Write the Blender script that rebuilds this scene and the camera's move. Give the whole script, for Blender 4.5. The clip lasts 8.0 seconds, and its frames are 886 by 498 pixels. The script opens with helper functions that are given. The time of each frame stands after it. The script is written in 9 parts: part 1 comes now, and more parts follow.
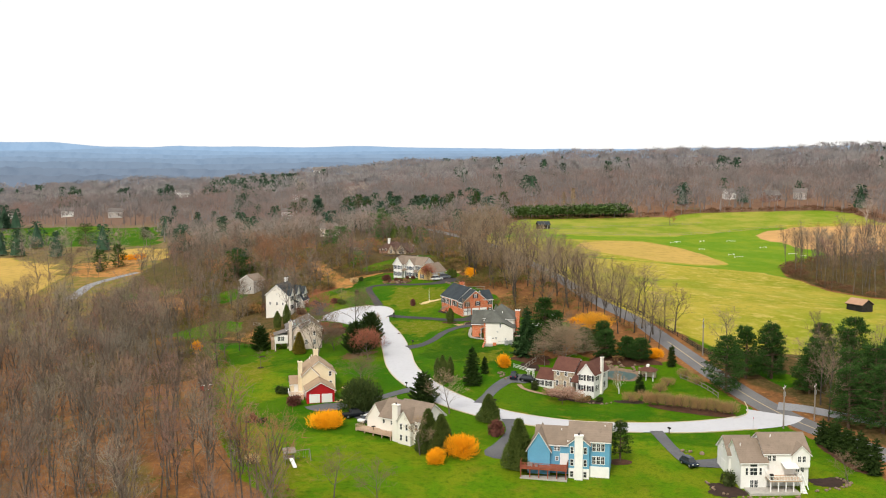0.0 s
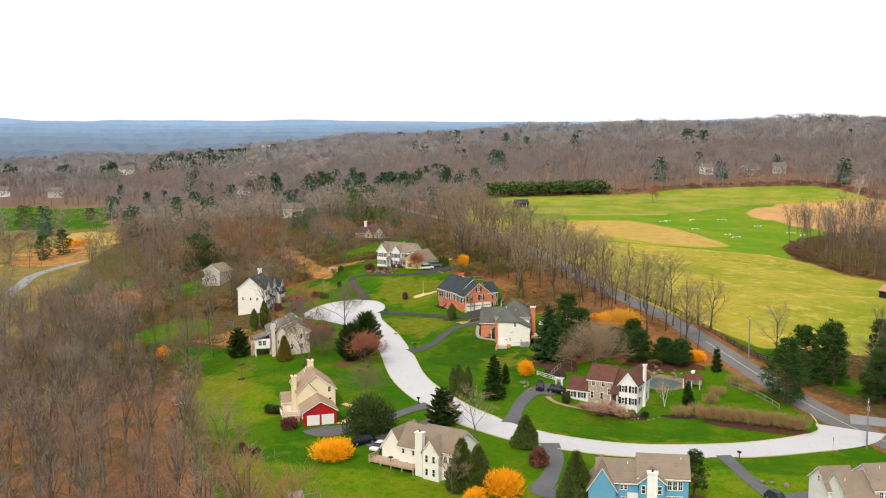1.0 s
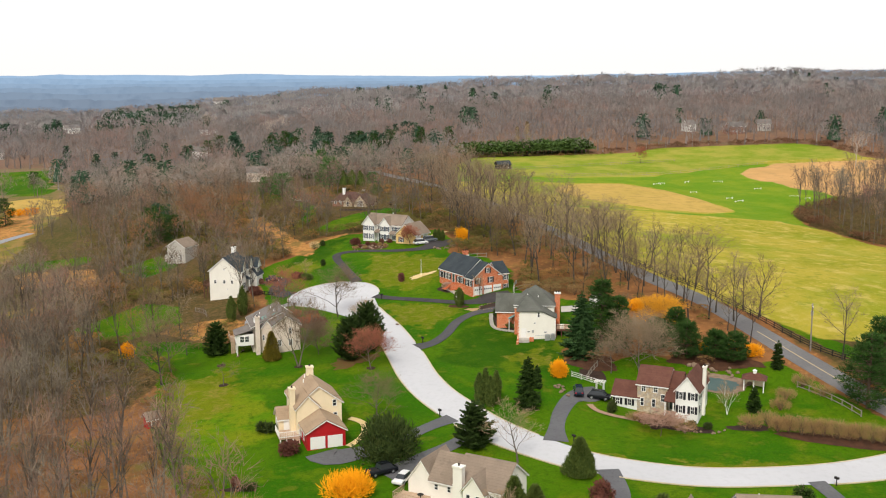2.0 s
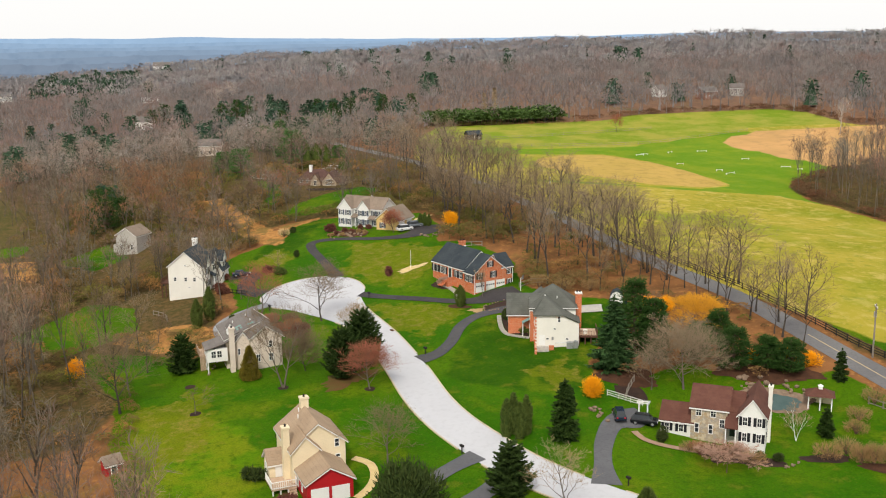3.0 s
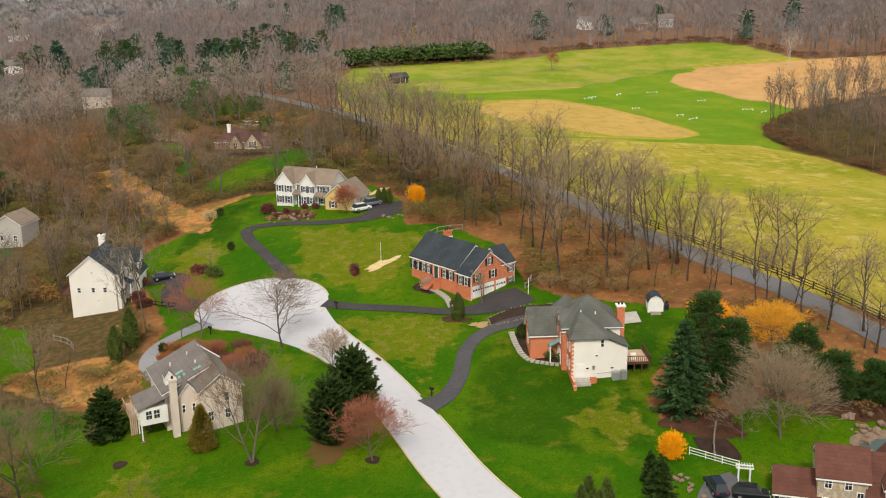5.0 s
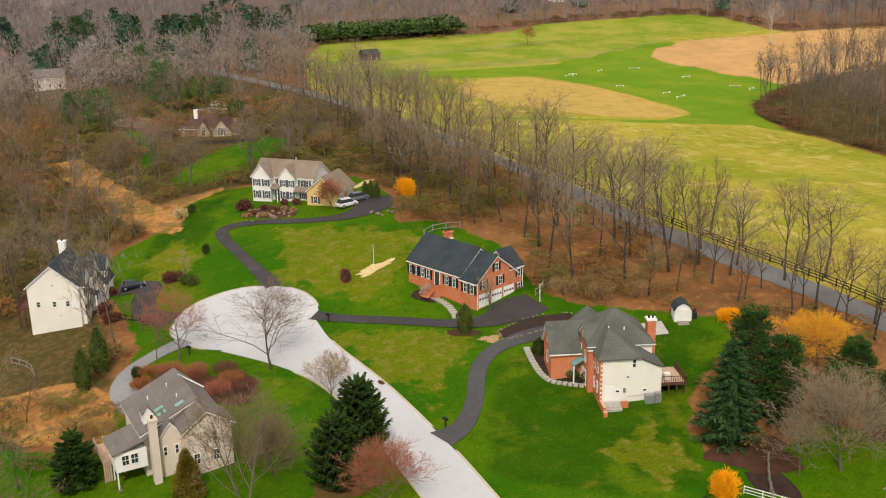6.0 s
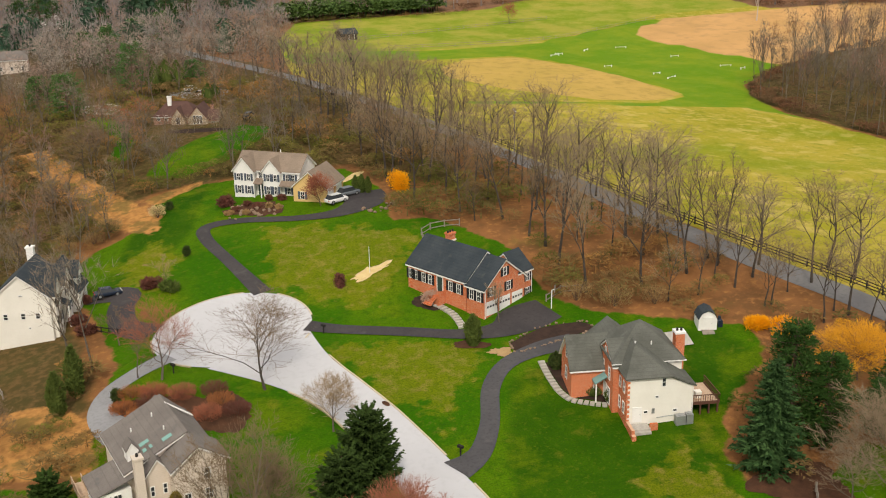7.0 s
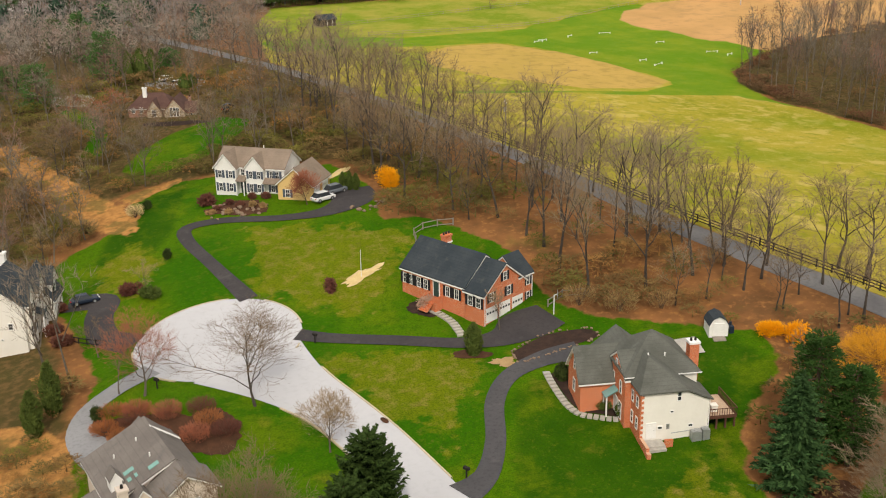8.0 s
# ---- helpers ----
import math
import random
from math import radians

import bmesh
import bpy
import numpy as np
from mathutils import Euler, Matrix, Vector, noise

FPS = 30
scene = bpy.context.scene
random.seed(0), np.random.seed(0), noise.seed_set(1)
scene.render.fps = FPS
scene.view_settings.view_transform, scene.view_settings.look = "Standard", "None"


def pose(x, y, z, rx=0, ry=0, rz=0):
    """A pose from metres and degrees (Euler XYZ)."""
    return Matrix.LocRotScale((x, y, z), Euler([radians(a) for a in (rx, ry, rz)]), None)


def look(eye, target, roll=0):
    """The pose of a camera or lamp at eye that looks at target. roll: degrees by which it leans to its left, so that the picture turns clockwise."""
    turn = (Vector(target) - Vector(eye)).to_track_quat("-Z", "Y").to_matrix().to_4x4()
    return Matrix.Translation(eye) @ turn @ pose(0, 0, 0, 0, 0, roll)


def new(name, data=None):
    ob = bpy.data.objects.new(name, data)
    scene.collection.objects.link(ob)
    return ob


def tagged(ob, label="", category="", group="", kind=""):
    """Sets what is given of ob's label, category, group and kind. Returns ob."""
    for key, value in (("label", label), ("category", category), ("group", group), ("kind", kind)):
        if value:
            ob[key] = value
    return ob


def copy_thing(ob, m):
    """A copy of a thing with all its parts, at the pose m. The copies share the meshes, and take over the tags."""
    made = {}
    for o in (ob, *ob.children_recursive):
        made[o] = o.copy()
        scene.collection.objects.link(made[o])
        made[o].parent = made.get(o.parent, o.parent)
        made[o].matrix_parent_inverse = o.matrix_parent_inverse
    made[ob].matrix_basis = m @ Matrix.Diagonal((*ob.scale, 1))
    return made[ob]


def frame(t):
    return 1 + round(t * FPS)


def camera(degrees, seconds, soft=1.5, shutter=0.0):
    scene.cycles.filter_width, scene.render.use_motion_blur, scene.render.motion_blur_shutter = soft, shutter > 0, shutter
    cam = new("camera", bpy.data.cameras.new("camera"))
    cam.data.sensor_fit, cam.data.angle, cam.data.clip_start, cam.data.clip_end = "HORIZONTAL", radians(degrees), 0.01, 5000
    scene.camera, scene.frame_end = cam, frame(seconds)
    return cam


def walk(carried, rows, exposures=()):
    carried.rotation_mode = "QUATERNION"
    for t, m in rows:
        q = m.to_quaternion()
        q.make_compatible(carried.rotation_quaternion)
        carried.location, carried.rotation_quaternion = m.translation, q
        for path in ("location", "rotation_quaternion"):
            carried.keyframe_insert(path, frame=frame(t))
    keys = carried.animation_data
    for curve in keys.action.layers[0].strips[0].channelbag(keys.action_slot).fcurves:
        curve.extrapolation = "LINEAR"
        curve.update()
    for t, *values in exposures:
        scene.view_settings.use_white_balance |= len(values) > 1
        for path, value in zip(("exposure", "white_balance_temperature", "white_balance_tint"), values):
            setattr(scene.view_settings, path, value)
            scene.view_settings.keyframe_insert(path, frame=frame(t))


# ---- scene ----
cam = camera(47.1, 8.0, soft=1.1)
METRES, EYE, TILT, LEAN, TURN = 195.0, 48.0, -5.3, 0.0, 0.0
ROWS = [
    (0.0, 0.0, 0.0, 0.0, 0.0, 0.0, 0.0),
    (0.5, -0.0411, 0.0875, 0.0095, -1.76, -0.35, 0.2),
    (1.0, -0.0756, 0.181, 0.0195, -3.21, -1.51, 0.49),
    (1.5, -0.1046, 0.2717, 0.0303, -4.52, -2.87, 0.67),
    (3.0, -0.167, 0.5181, 0.06, -9.21, -6.19, 1.35),
    (3.5, -0.1822, 0.5887, 0.069, -10.76, -7.23, 1.58),
    (4.0, -0.1943, 0.6528, 0.0776, -12.38, -8.32, 1.75),
    (4.5, -0.2031, 0.7104, 0.0856, -14.18, -9.38, 1.99),
    (6.0, -0.2177, 0.8544, 0.1043, -18.21, -12.06, 2.61),
    (6.5, -0.22, 0.8904, 0.1091, -19.16, -12.83, 2.72),
    (7.0, -0.2211, 0.9202, 0.1132, -20.01, -13.54, 2.77),
    (7.5, -0.2218, 0.9436, 0.1169, -20.84, -14.13, 2.83),
    (8.0, -0.2224, 0.9608, 0.1195, -21.54, -14.58, 2.84),
]
walk(cam, [(t, pose(0, 0, EYE, TILT, LEAN, TURN) @ pose(METRES * x, METRES * y, METRES * z, 90 + pitch, roll, yaw)) for t, x, y, z, yaw, pitch, roll in ROWS],
     [(0.0, 0.12, 6500, 10), (3.0, 0.04, 6500, 10), (6.0, -0.04, 6800, 11), (8.0, -0.07, 6850, 11)])

# ---- world, sun, exposure ----
world = bpy.data.worlds.new("overcast")
scene.world = world
world.use_nodes = True
wn, wl = world.node_tree.nodes, world.node_tree.links
wn.clear()
sky = wn.new("ShaderNodeTexSky")
sky.sky_type = "NISHITA"
sky.sun_disc = False
sky.sun_elevation, sky.sun_rotation = radians(47), radians(201)
sky.air_density, sky.dust_density = 1.0, 2.0
thin = wn.new("ShaderNodeVectorMath")
thin.operation = "SCALE"
thin.inputs["Scale"].default_value = 0.1
cloud = wn.new("ShaderNodeMix")
cloud.data_type = "RGBA"
cloud.inputs["Factor"].default_value = 0.86
cloud.inputs["B"].default_value = (1.08, 1.068, 1.05, 1)
back = wn.new("ShaderNodeBackground")
wout = wn.new("ShaderNodeOutputWorld")
wl.new(sky.outputs[0], thin.inputs[0])
wl.new(thin.outputs[0], cloud.inputs["A"])
wl.new(cloud.outputs["Result"], back.inputs[0])
wl.new(back.outputs[0], wout.inputs[0])
back.inputs[1].default_value = 1.0
sun = new("sun", bpy.data.lights.new("sun", "SUN"))
sun.data.energy, sun.data.angle, sun.data.color = 2.5, radians(8), (1.0, 0.94, 0.83)
sun.matrix_world = look((-50, -130, 150), (0, 0, 0))

# ---- materials ----


def mix_node(nt, fac, a, b):
    """A colour mix; fac, a and b are sockets or values."""
    m = nt.nodes.new("ShaderNodeMix")
    m.data_type = "RGBA"
    for key, val in (("Factor", fac), ("A", a), ("B", b)):
        if isinstance(val, bpy.types.NodeSocket):
            nt.links.new(val, m.inputs[key])
        elif key == "Factor":
            m.inputs[key].default_value = val
        else:
            m.inputs[key].default_value = (*val, 1)
    return m.outputs["Result"]


def noise_node(nt, scale, detail=3, co=None, rough=0.6):
    n = nt.nodes.new("ShaderNodeTexNoise")
    n.inputs["Scale"].default_value, n.inputs["Detail"].default_value = scale, detail
    n.inputs["Roughness"].default_value = rough
    if co is None:
        tc = nt.nodes.new("ShaderNodeTexCoord")
        co = tc.outputs["Object"]
    nt.links.new(co, n.inputs["Vector"])
    return n.outputs["Fac"]


def step_node(nt, val, lo, hi):
    m = nt.nodes.new("ShaderNodeMapRange")
    m.interpolation_type = "SMOOTHSTEP"
    nt.links.new(val, m.inputs["Value"])
    m.inputs["From Min"].default_value, m.inputs["From Max"].default_value = lo, hi
    return m.outputs["Result"]


def math_node(nt, op, a, b):
    m = nt.nodes.new("ShaderNodeMath")
    m.operation = op
    for i, val in enumerate((a, b)):
        if isinstance(val, bpy.types.NodeSocket):
            nt.links.new(val, m.inputs[i])
        else:
            m.inputs[i].default_value = val
    return m.outputs[0]


def bare(name, rough=0.85, metal=0.0):
    m = bpy.data.materials.new(name)
    m.use_nodes = True
    p = m.node_tree.nodes["Principled BSDF"]
    p.inputs["Roughness"].default_value, p.inputs["Metallic"].default_value = rough, metal
    p.inputs["Specular IOR Level"].default_value = 0.25
    return m, m.node_tree, p


def bump_node(nt, p, height, strength, dist=0.05):
    b = nt.nodes.new("ShaderNodeBump")
    b.inputs["Strength"].default_value, b.inputs["Distance"].default_value = strength, dist
    nt.links.new(height, b.inputs["Height"])
    nt.links.new(b.outputs[0], p.inputs["Normal"])


def surface(name, a, b, big=0.3, fine=6.0, rough=0.85, bump=0.3, metal=0.0, worn=None, lap=0.0, soil=0.6):
    """Colour a to b by a broad noise, broken by a fine one; worn: a third colour in stains; lap: boards' height."""
    m, nt, p = bare(name, rough, metal)
    broad, grain = noise_node(nt, big), noise_node(nt, fine, 4)
    col = mix_node(nt, step_node(nt, broad, 0.3, 0.7), a, b)
    dark = tuple(c * 0.72 for c in a)
    col = mix_node(nt, math_node(nt, "MULTIPLY", step_node(nt, grain, 0.45, 0.75), soil), col, dark)
    if worn:
        col = mix_node(nt, math_node(nt, "MULTIPLY", step_node(nt, noise_node(nt, big * 3.3, 5), 0.55, 0.72), 0.7), col, worn)
    height = grain
    if lap:
        tc = nt.nodes.new("ShaderNodeTexCoord")
        sep = nt.nodes.new("ShaderNodeSeparateXYZ")
        nt.links.new(tc.outputs["Object"], sep.inputs[0])
        saw = math_node(nt, "FRACT", math_node(nt, "DIVIDE", sep.outputs["Z"], lap), 0.0)
        col = mix_node(nt, math_node(nt, "MULTIPLY", step_node(nt, saw, 0.16, 0.0), 0.35), col, tuple(c * 0.6 for c in a))
        height = math_node(nt, "ADD", math_node(nt, "MULTIPLY", saw, -0.8), math_node(nt, "MULTIPLY", grain, 0.2))
    nt.links.new(col, p.inputs["Base Color"])
    bump_node(nt, p, height, bump)
    return m


def leafy(name, cols, rough=0.8, attr="", even=0.0):
    """Foliage or twigs: each island its own shade; attr: a mesh attribute that shades tree by tree; even: how far fine twigs scatter light alike."""
    m, nt, p = bare(name, rough)
    geo = nt.nodes.new("ShaderNodeNewGeometry")
    col = mix_node(nt, geo.outputs["Random Per Island"], cols[0], cols[1])
    info = nt.nodes.new("ShaderNodeObjectInfo")
    src = info.outputs["Random"]
    if attr:
        at = nt.nodes.new("ShaderNodeAttribute")
        at.attribute_name = attr
        src = at.outputs["Fac"]
    col = mix_node(nt, math_node(nt, "MULTIPLY", src, 0.6), col, cols[2])
    nt.links.new(col, p.inputs["Base Color"])
    p.inputs["Specular IOR Level"].default_value = 0.1
    if even:
        up = nt.nodes.new("ShaderNodeMix")
        up.data_type = "VECTOR"
        up.inputs["Factor"].default_value = even
        nt.links.new(geo.outputs["Normal"], up.inputs["A"])
        up.inputs["B"].default_value = (0.0, -0.35, 0.9)
        nrm = nt.nodes.new("ShaderNodeVectorMath")
        nrm.operation = "NORMALIZE"
        nt.links.new(up.outputs["Result"], nrm.inputs[0])
        nt.links.new(nrm.outputs[0], p.inputs["Normal"])
    return m


def brickwork(name, c1, c2, mortar, scale=1.0, bw=0.22, bh=0.075):
    m, nt, p = bare(name, 0.9)
    tc = nt.nodes.new("ShaderNodeTexCoord")
    sep = nt.nodes.new("ShaderNodeSeparateXYZ")
    nt.links.new(tc.outputs["Object"], sep.inputs[0])
    com = nt.nodes.new("ShaderNodeCombineXYZ")
    nt.links.new(math_node(nt, "ADD", sep.outputs["X"], sep.outputs["Y"]), com.inputs[0])
    nt.links.new(sep.outputs["Z"], com.inputs[1])
    br = nt.nodes.new("ShaderNodeTexBrick")
    nt.links.new(com.outputs[0], br.inputs["Vector"])
    br.inputs["Color1"].default_value, br.inputs["Color2"].default_value, br.inputs["Mortar"].default_value = (*c1, 1), (*c2, 1), (*mortar, 1)
    br.inputs["Scale"].default_value, br.inputs["Brick Width"].default_value, br.inputs["Row Height"].default_value = scale, bw, bh
    br.inputs["Mortar Size"].default_value = 0.008
    col = mix_node(nt, math_node(nt, "MULTIPLY", step_node(nt, noise_node(nt, 0.5), 0.4, 0.7), 0.4), br.outputs["Color"], tuple(v * 0.7 for v in c1))
    nt.links.new(col, p.inputs["Base Color"])
    bump_node(nt, p, br.outputs["Fac"], 0.3, -0.01)
    return m


def fieldstone(name):
    m, nt, p = bare(name, 0.9)
    tc = nt.nodes.new("ShaderNodeTexCoord")
    vo = nt.nodes.new("ShaderNodeTexVoronoi")
    vo.inputs["Scale"].default_value = 2.6
    nt.links.new(tc.outputs["Object"], vo.inputs["Vector"])
    sep = nt.nodes.new("ShaderNodeSeparateColor")
    nt.links.new(vo.outputs["Color"], sep.inputs[0])
    col = mix_node(nt, sep.outputs[0], (0.42, 0.30, 0.17), (0.34, 0.30, 0.26))
    col = mix_node(nt, step_node(nt, sep.outputs[1], 0.6, 0.9), col, (0.55, 0.45, 0.32))
    ed = nt.nodes.new("ShaderNodeTexVoronoi")
    ed.feature = "DISTANCE_TO_EDGE"
    ed.inputs["Scale"].default_value = 2.6
    nt.links.new(tc.outputs["Object"], ed.inputs["Vector"])
    col = mix_node(nt, step_node(nt, ed.outputs["Distance"], 0.05, 0.0), col, (0.5, 0.45, 0.36))
    nt.links.new(col, p.inputs["Base Color"])
    bump_node(nt, p, ed.outputs["Distance"], 0.5, 0.05)
    return m


def glassy(name, col, rough=0.08):
    m, nt, p = bare(name, rough)
    p.inputs["Base Color"].default_value = (*col, 1)
    p.inputs["Specular IOR Level"].default_value = 0.5
    return m


WHITE = surface("white_siding", (0.80, 0.79, 0.75), (0.74, 0.73, 0.69), 0.4, 5, 0.7, 0.25, lap=0.2, soil=0.25)
STUCCO = surface("white_stucco", (0.82, 0.79, 0.72), (0.76, 0.73, 0.66), 0.3, 3, 0.85, 0.15, worn=(0.77, 0.73, 0.66), soil=0.12)
CREAM = surface("cream_siding", (0.80, 0.68, 0.47), (0.74, 0.62, 0.42), 0.4, 5, 0.7, 0.25, lap=0.2, soil=0.25)
BEIGE = surface("beige_siding", (0.70, 0.60, 0.51), (0.64, 0.545, 0.46), 0.4, 5, 0.75, 0.25, lap=0.2, soil=0.25)
YELLOW = surface("yellow_siding", (0.70, 0.48, 0.20), (0.64, 0.44, 0.18), 0.4, 5, 0.7, 0.25, lap=0.2, soil=0.25)
RED = surface("red_siding", (0.45, 0.012, 0.016), (0.38, 0.010, 0.014), 0.5, 5, 0.6, 0.25, lap=0.2)
BLUE = surface("blue_siding", (0.13, 0.36, 0.52), (0.11, 0.31, 0.47), 0.5, 5, 0.65, 0.3, lap=0.2)
GREYWALL = surface("grey_siding", (0.52, 0.48, 0.44), (0.45, 0.42, 0.38), 0.4, 5, 0.75, 0.3, lap=0.2)
TRIM = surface("white_trim", (0.84, 0.83, 0.80), (0.78, 0.77, 0.74), 1.0, 8, 0.6, 0.05, soil=0.15)
BRICK = brickwork("red_brick", (0.68, 0.185, 0.07), (0.48, 0.11, 0.04), (0.62, 0.38, 0.25))
BRICKDARK = brickwork("brown_brick", (0.30, 0.13, 0.08), (0.24, 0.10, 0.06), (0.4, 0.33, 0.27))
STONE = fieldstone("field_stone")
ROOF_BROWN = surface("brown_shingle", (0.215, 0.165, 0.125), (0.265, 0.205, 0.155), 0.35, 9, 0.9, 0.5, worn=(0.16, 0.125, 0.10), lap=0.3)
ROOF_TAN = surface("tan_shingle", (0.33, 0.235, 0.155), (0.39, 0.285, 0.19), 0.35, 9, 0.9, 0.5, worn=(0.27, 0.2, 0.14), lap=0.3)
ROOF_COPPER = surface("rusty_metal_roof", (0.40, 0.235, 0.15), (0.46, 0.28, 0.18), 0.5, 7, 0.7, 0.2, worn=(0.32, 0.17, 0.10))
ROOF_UMBER = surface("umber_shingle", (0.085, 0.044, 0.036), (0.115, 0.062, 0.05), 0.5, 9, 0.9, 0.5, worn=(0.07, 0.04, 0.034), lap=0.3)
ROOF_SLATE = surface("dark_shingle", (0.026, 0.036, 0.044), (0.042, 0.052, 0.06), 0.35, 9, 0.85, 0.5, worn=(0.06, 0.065, 0.065), lap=0.3)
ROOF_GREEN = surface("grey_green_shingle", (0.085, 0.088, 0.075), (0.125, 0.128, 0.112), 0.35, 9, 0.9, 0.5, worn=(0.13, 0.135, 0.12), lap=0.3)
ROOF_GREY = surface("grey_shingle", (0.15, 0.132, 0.12), (0.19, 0.168, 0.152), 0.35, 9, 0.9, 0.5, worn=(0.12, 0.115, 0.11), lap=0.3)
ROOF_RUST = surface("red_brown_shingle", (0.105, 0.042, 0.03), (0.14, 0.06, 0.042), 0.5, 9, 0.9, 0.5, worn=(0.085, 0.04, 0.032), lap=0.3)
GLASS = glassy("window_glass", (0.03, 0.035, 0.04))
SKYLIGHT = glassy("skylight_glass", (0.18, 0.36, 0.32))
SHUTTER = surface("black_shutter", (0.012, 0.013, 0.016), (0.02, 0.02, 0.024), 1.0, 8, 0.6, 0.2)
SHUTGREY = surface("slate_shutter", (0.07, 0.09, 0.12), (0.09, 0.11, 0.14), 1.0, 8, 0.6, 0.2)
DECKRED = surface("red_cedar_deck", (0.26, 0.07, 0.04), (0.32, 0.10, 0.055), 1.0, 7, 0.75, 0.3)
DECKTAN = surface("weathered_deck", (0.46, 0.32, 0.22), (0.54, 0.40, 0.29), 1.0, 7, 0.8, 0.3)
DECKDARK = surface("dark_deck", (0.10, 0.045, 0.03), (0.15, 0.07, 0.045), 1.0, 7, 0.8, 0.3)
WOODGREY = surface("grey_timber", (0.22, 0.19, 0.16), (0.29, 0.25, 0.21), 1.2, 9, 0.9, 0.4)
WOODBLACK = surface("black_timber", (0.02, 0.018, 0.016), (0.035, 0.03, 0.026), 1.2, 9, 0.9, 0.4)
LANE = surface("pale_concrete_lane", (0.50, 0.50, 0.52), (0.46, 0.46, 0.48), 0.05, 1.2, 0.9, 0.12, worn=(0.455, 0.455, 0.47), soil=0.3)
KERB = surface("kerb_concrete", (0.55, 0.46, 0.30), (0.47, 0.40, 0.27), 0.4, 4, 0.9, 0.2)
ASPHALT = surface("grey_asphalt", (0.14, 0.135, 0.138), (0.172, 0.167, 0.165), 0.1, 2.0, 0.92, 0.2, worn=(0.16, 0.155, 0.15))
DRIVE = surface("dark_asphalt", (0.042, 0.038, 0.040), (0.056, 0.05, 0.051), 0.15, 2.5, 0.92, 0.25, worn=(0.075, 0.068, 0.066))
DRIVESLATE = surface("slate_asphalt", (0.06, 0.058, 0.062), (0.078, 0.075, 0.078), 0.15, 2.5, 0.92, 0.25, worn=(0.095, 0.09, 0.09))
DRIVEMID = surface("weathered_asphalt", (0.10, 0.10, 0.108), (0.125, 0.124, 0.13), 0.15, 2.5, 0.92, 0.25, worn=(0.085, 0.084, 0.088))
DRIVEPALE = surface("pale_asphalt", (0.24, 0.24, 0.25), (0.28, 0.28, 0.29), 0.15, 2.5, 0.92, 0.25, worn=(0.2, 0.2, 0.21))
LINEPAINT = surface("faded_yellow_paint", (0.42, 0.34, 0.20), (0.36, 0.30, 0.2), 0.6, 6, 0.8, 0.05)
FLAG = surface("pale_flagstone", (0.46, 0.43, 0.38), (0.36, 0.34, 0.31), 1.5, 8, 0.9, 0.3)
ROCK = surface("field_rock", (0.27, 0.19, 0.13), (0.18, 0.125, 0.09), 1.5, 7, 0.95, 0.6)
MULCH = surface("dark_mulch", (0.03, 0.018, 0.014), (0.05, 0.028, 0.02), 0.8, 9, 1.0, 0.6)
NEEDLEBED = surface("needle_litter", (0.135, 0.066, 0.022), (0.10, 0.082, 0.016), 0.5, 5, 1.0, 0.5)
MULCHRED = surface("red_mulch", (0.058, 0.026, 0.014), (0.09, 0.04, 0.02), 0.8, 9, 1.0, 0.6)
BRICKPATH = surface("worn_tan_paving", (0.36, 0.24, 0.16), (0.29, 0.19, 0.125), 1.0, 8, 0.95, 0.4)
BAREEARTH = surface("bare_earth", (0.40, 0.27, 0.13), (0.32, 0.21, 0.10), 1.0, 8, 1.0, 0.5)
STRAWMAT = surface("pale_straw", (0.62, 0.48, 0.24), (0.54, 0.40, 0.18), 1.0, 8, 1.0, 0.5)
POOLCOVER = surface("green_pool_cover", (0.055, 0.095, 0.09), (0.075, 0.115, 0.11), 0.5, 6, 0.5, 0.1)
COPPER = surface("green_copper", (0.16, 0.30, 0.28), (0.2, 0.34, 0.32), 1.0, 6, 0.6, 0.1)
DOORDARK = surface("dark_door", (0.03, 0.06, 0.05), (0.04, 0.07, 0.06), 1.0, 8, 0.5, 0.1)
METAL = surface("grey_metal", (0.45, 0.46, 0.47), (0.38, 0.39, 0.40), 1.0, 8, 0.45, 0.1, metal=0.6)
RUBBER = surface("tyre_rubber", (0.015, 0.015, 0.015), (0.022, 0.022, 0.022), 2, 9, 0.9, 0.2)
PAINT = {k: surface("car_paint_" + k, c, tuple(v * 0.9 for v in c), 0.6, 12, 0.25, 0.02) for k, c in
         {"black": (0.012, 0.014, 0.018), "navy": (0.02, 0.03, 0.05), "white": (0.8, 0.8, 0.8), "grey": (0.16, 0.18, 0.20)}.items()}
BARKGREY = surface("grey_bark", (0.12, 0.095, 0.075), (0.165, 0.135, 0.11), 0.8, 8, 0.95, 0.6)
BARKDARK = surface("dark_bark", (0.052, 0.043, 0.035), (0.09, 0.073, 0.06), 0.8, 8, 0.95, 0.6)
BARKBROWN = surface("brown_bark", (0.10, 0.065, 0.045), (0.14, 0.09, 0.065), 0.8, 8, 0.95, 0.6)
TWIG = leafy("bare_twigs", ((0.17, 0.118, 0.075), (0.108, 0.076, 0.048), (0.20, 0.138, 0.08)), even=0.35)
TWIGRED = leafy("reddish_buds", ((0.36, 0.105, 0.05), (0.22, 0.075, 0.045), (0.26, 0.12, 0.075)), even=0.5)
TWIGPALE = leafy("pale_twigs", ((0.34, 0.24, 0.15), (0.22, 0.155, 0.095), (0.29, 0.21, 0.115)), even=0.5)
TWIGGREY = leafy("grey_tan_twigs", ((0.255, 0.195, 0.13), (0.155, 0.115, 0.077), (0.24, 0.175, 0.105)), even=0.4)
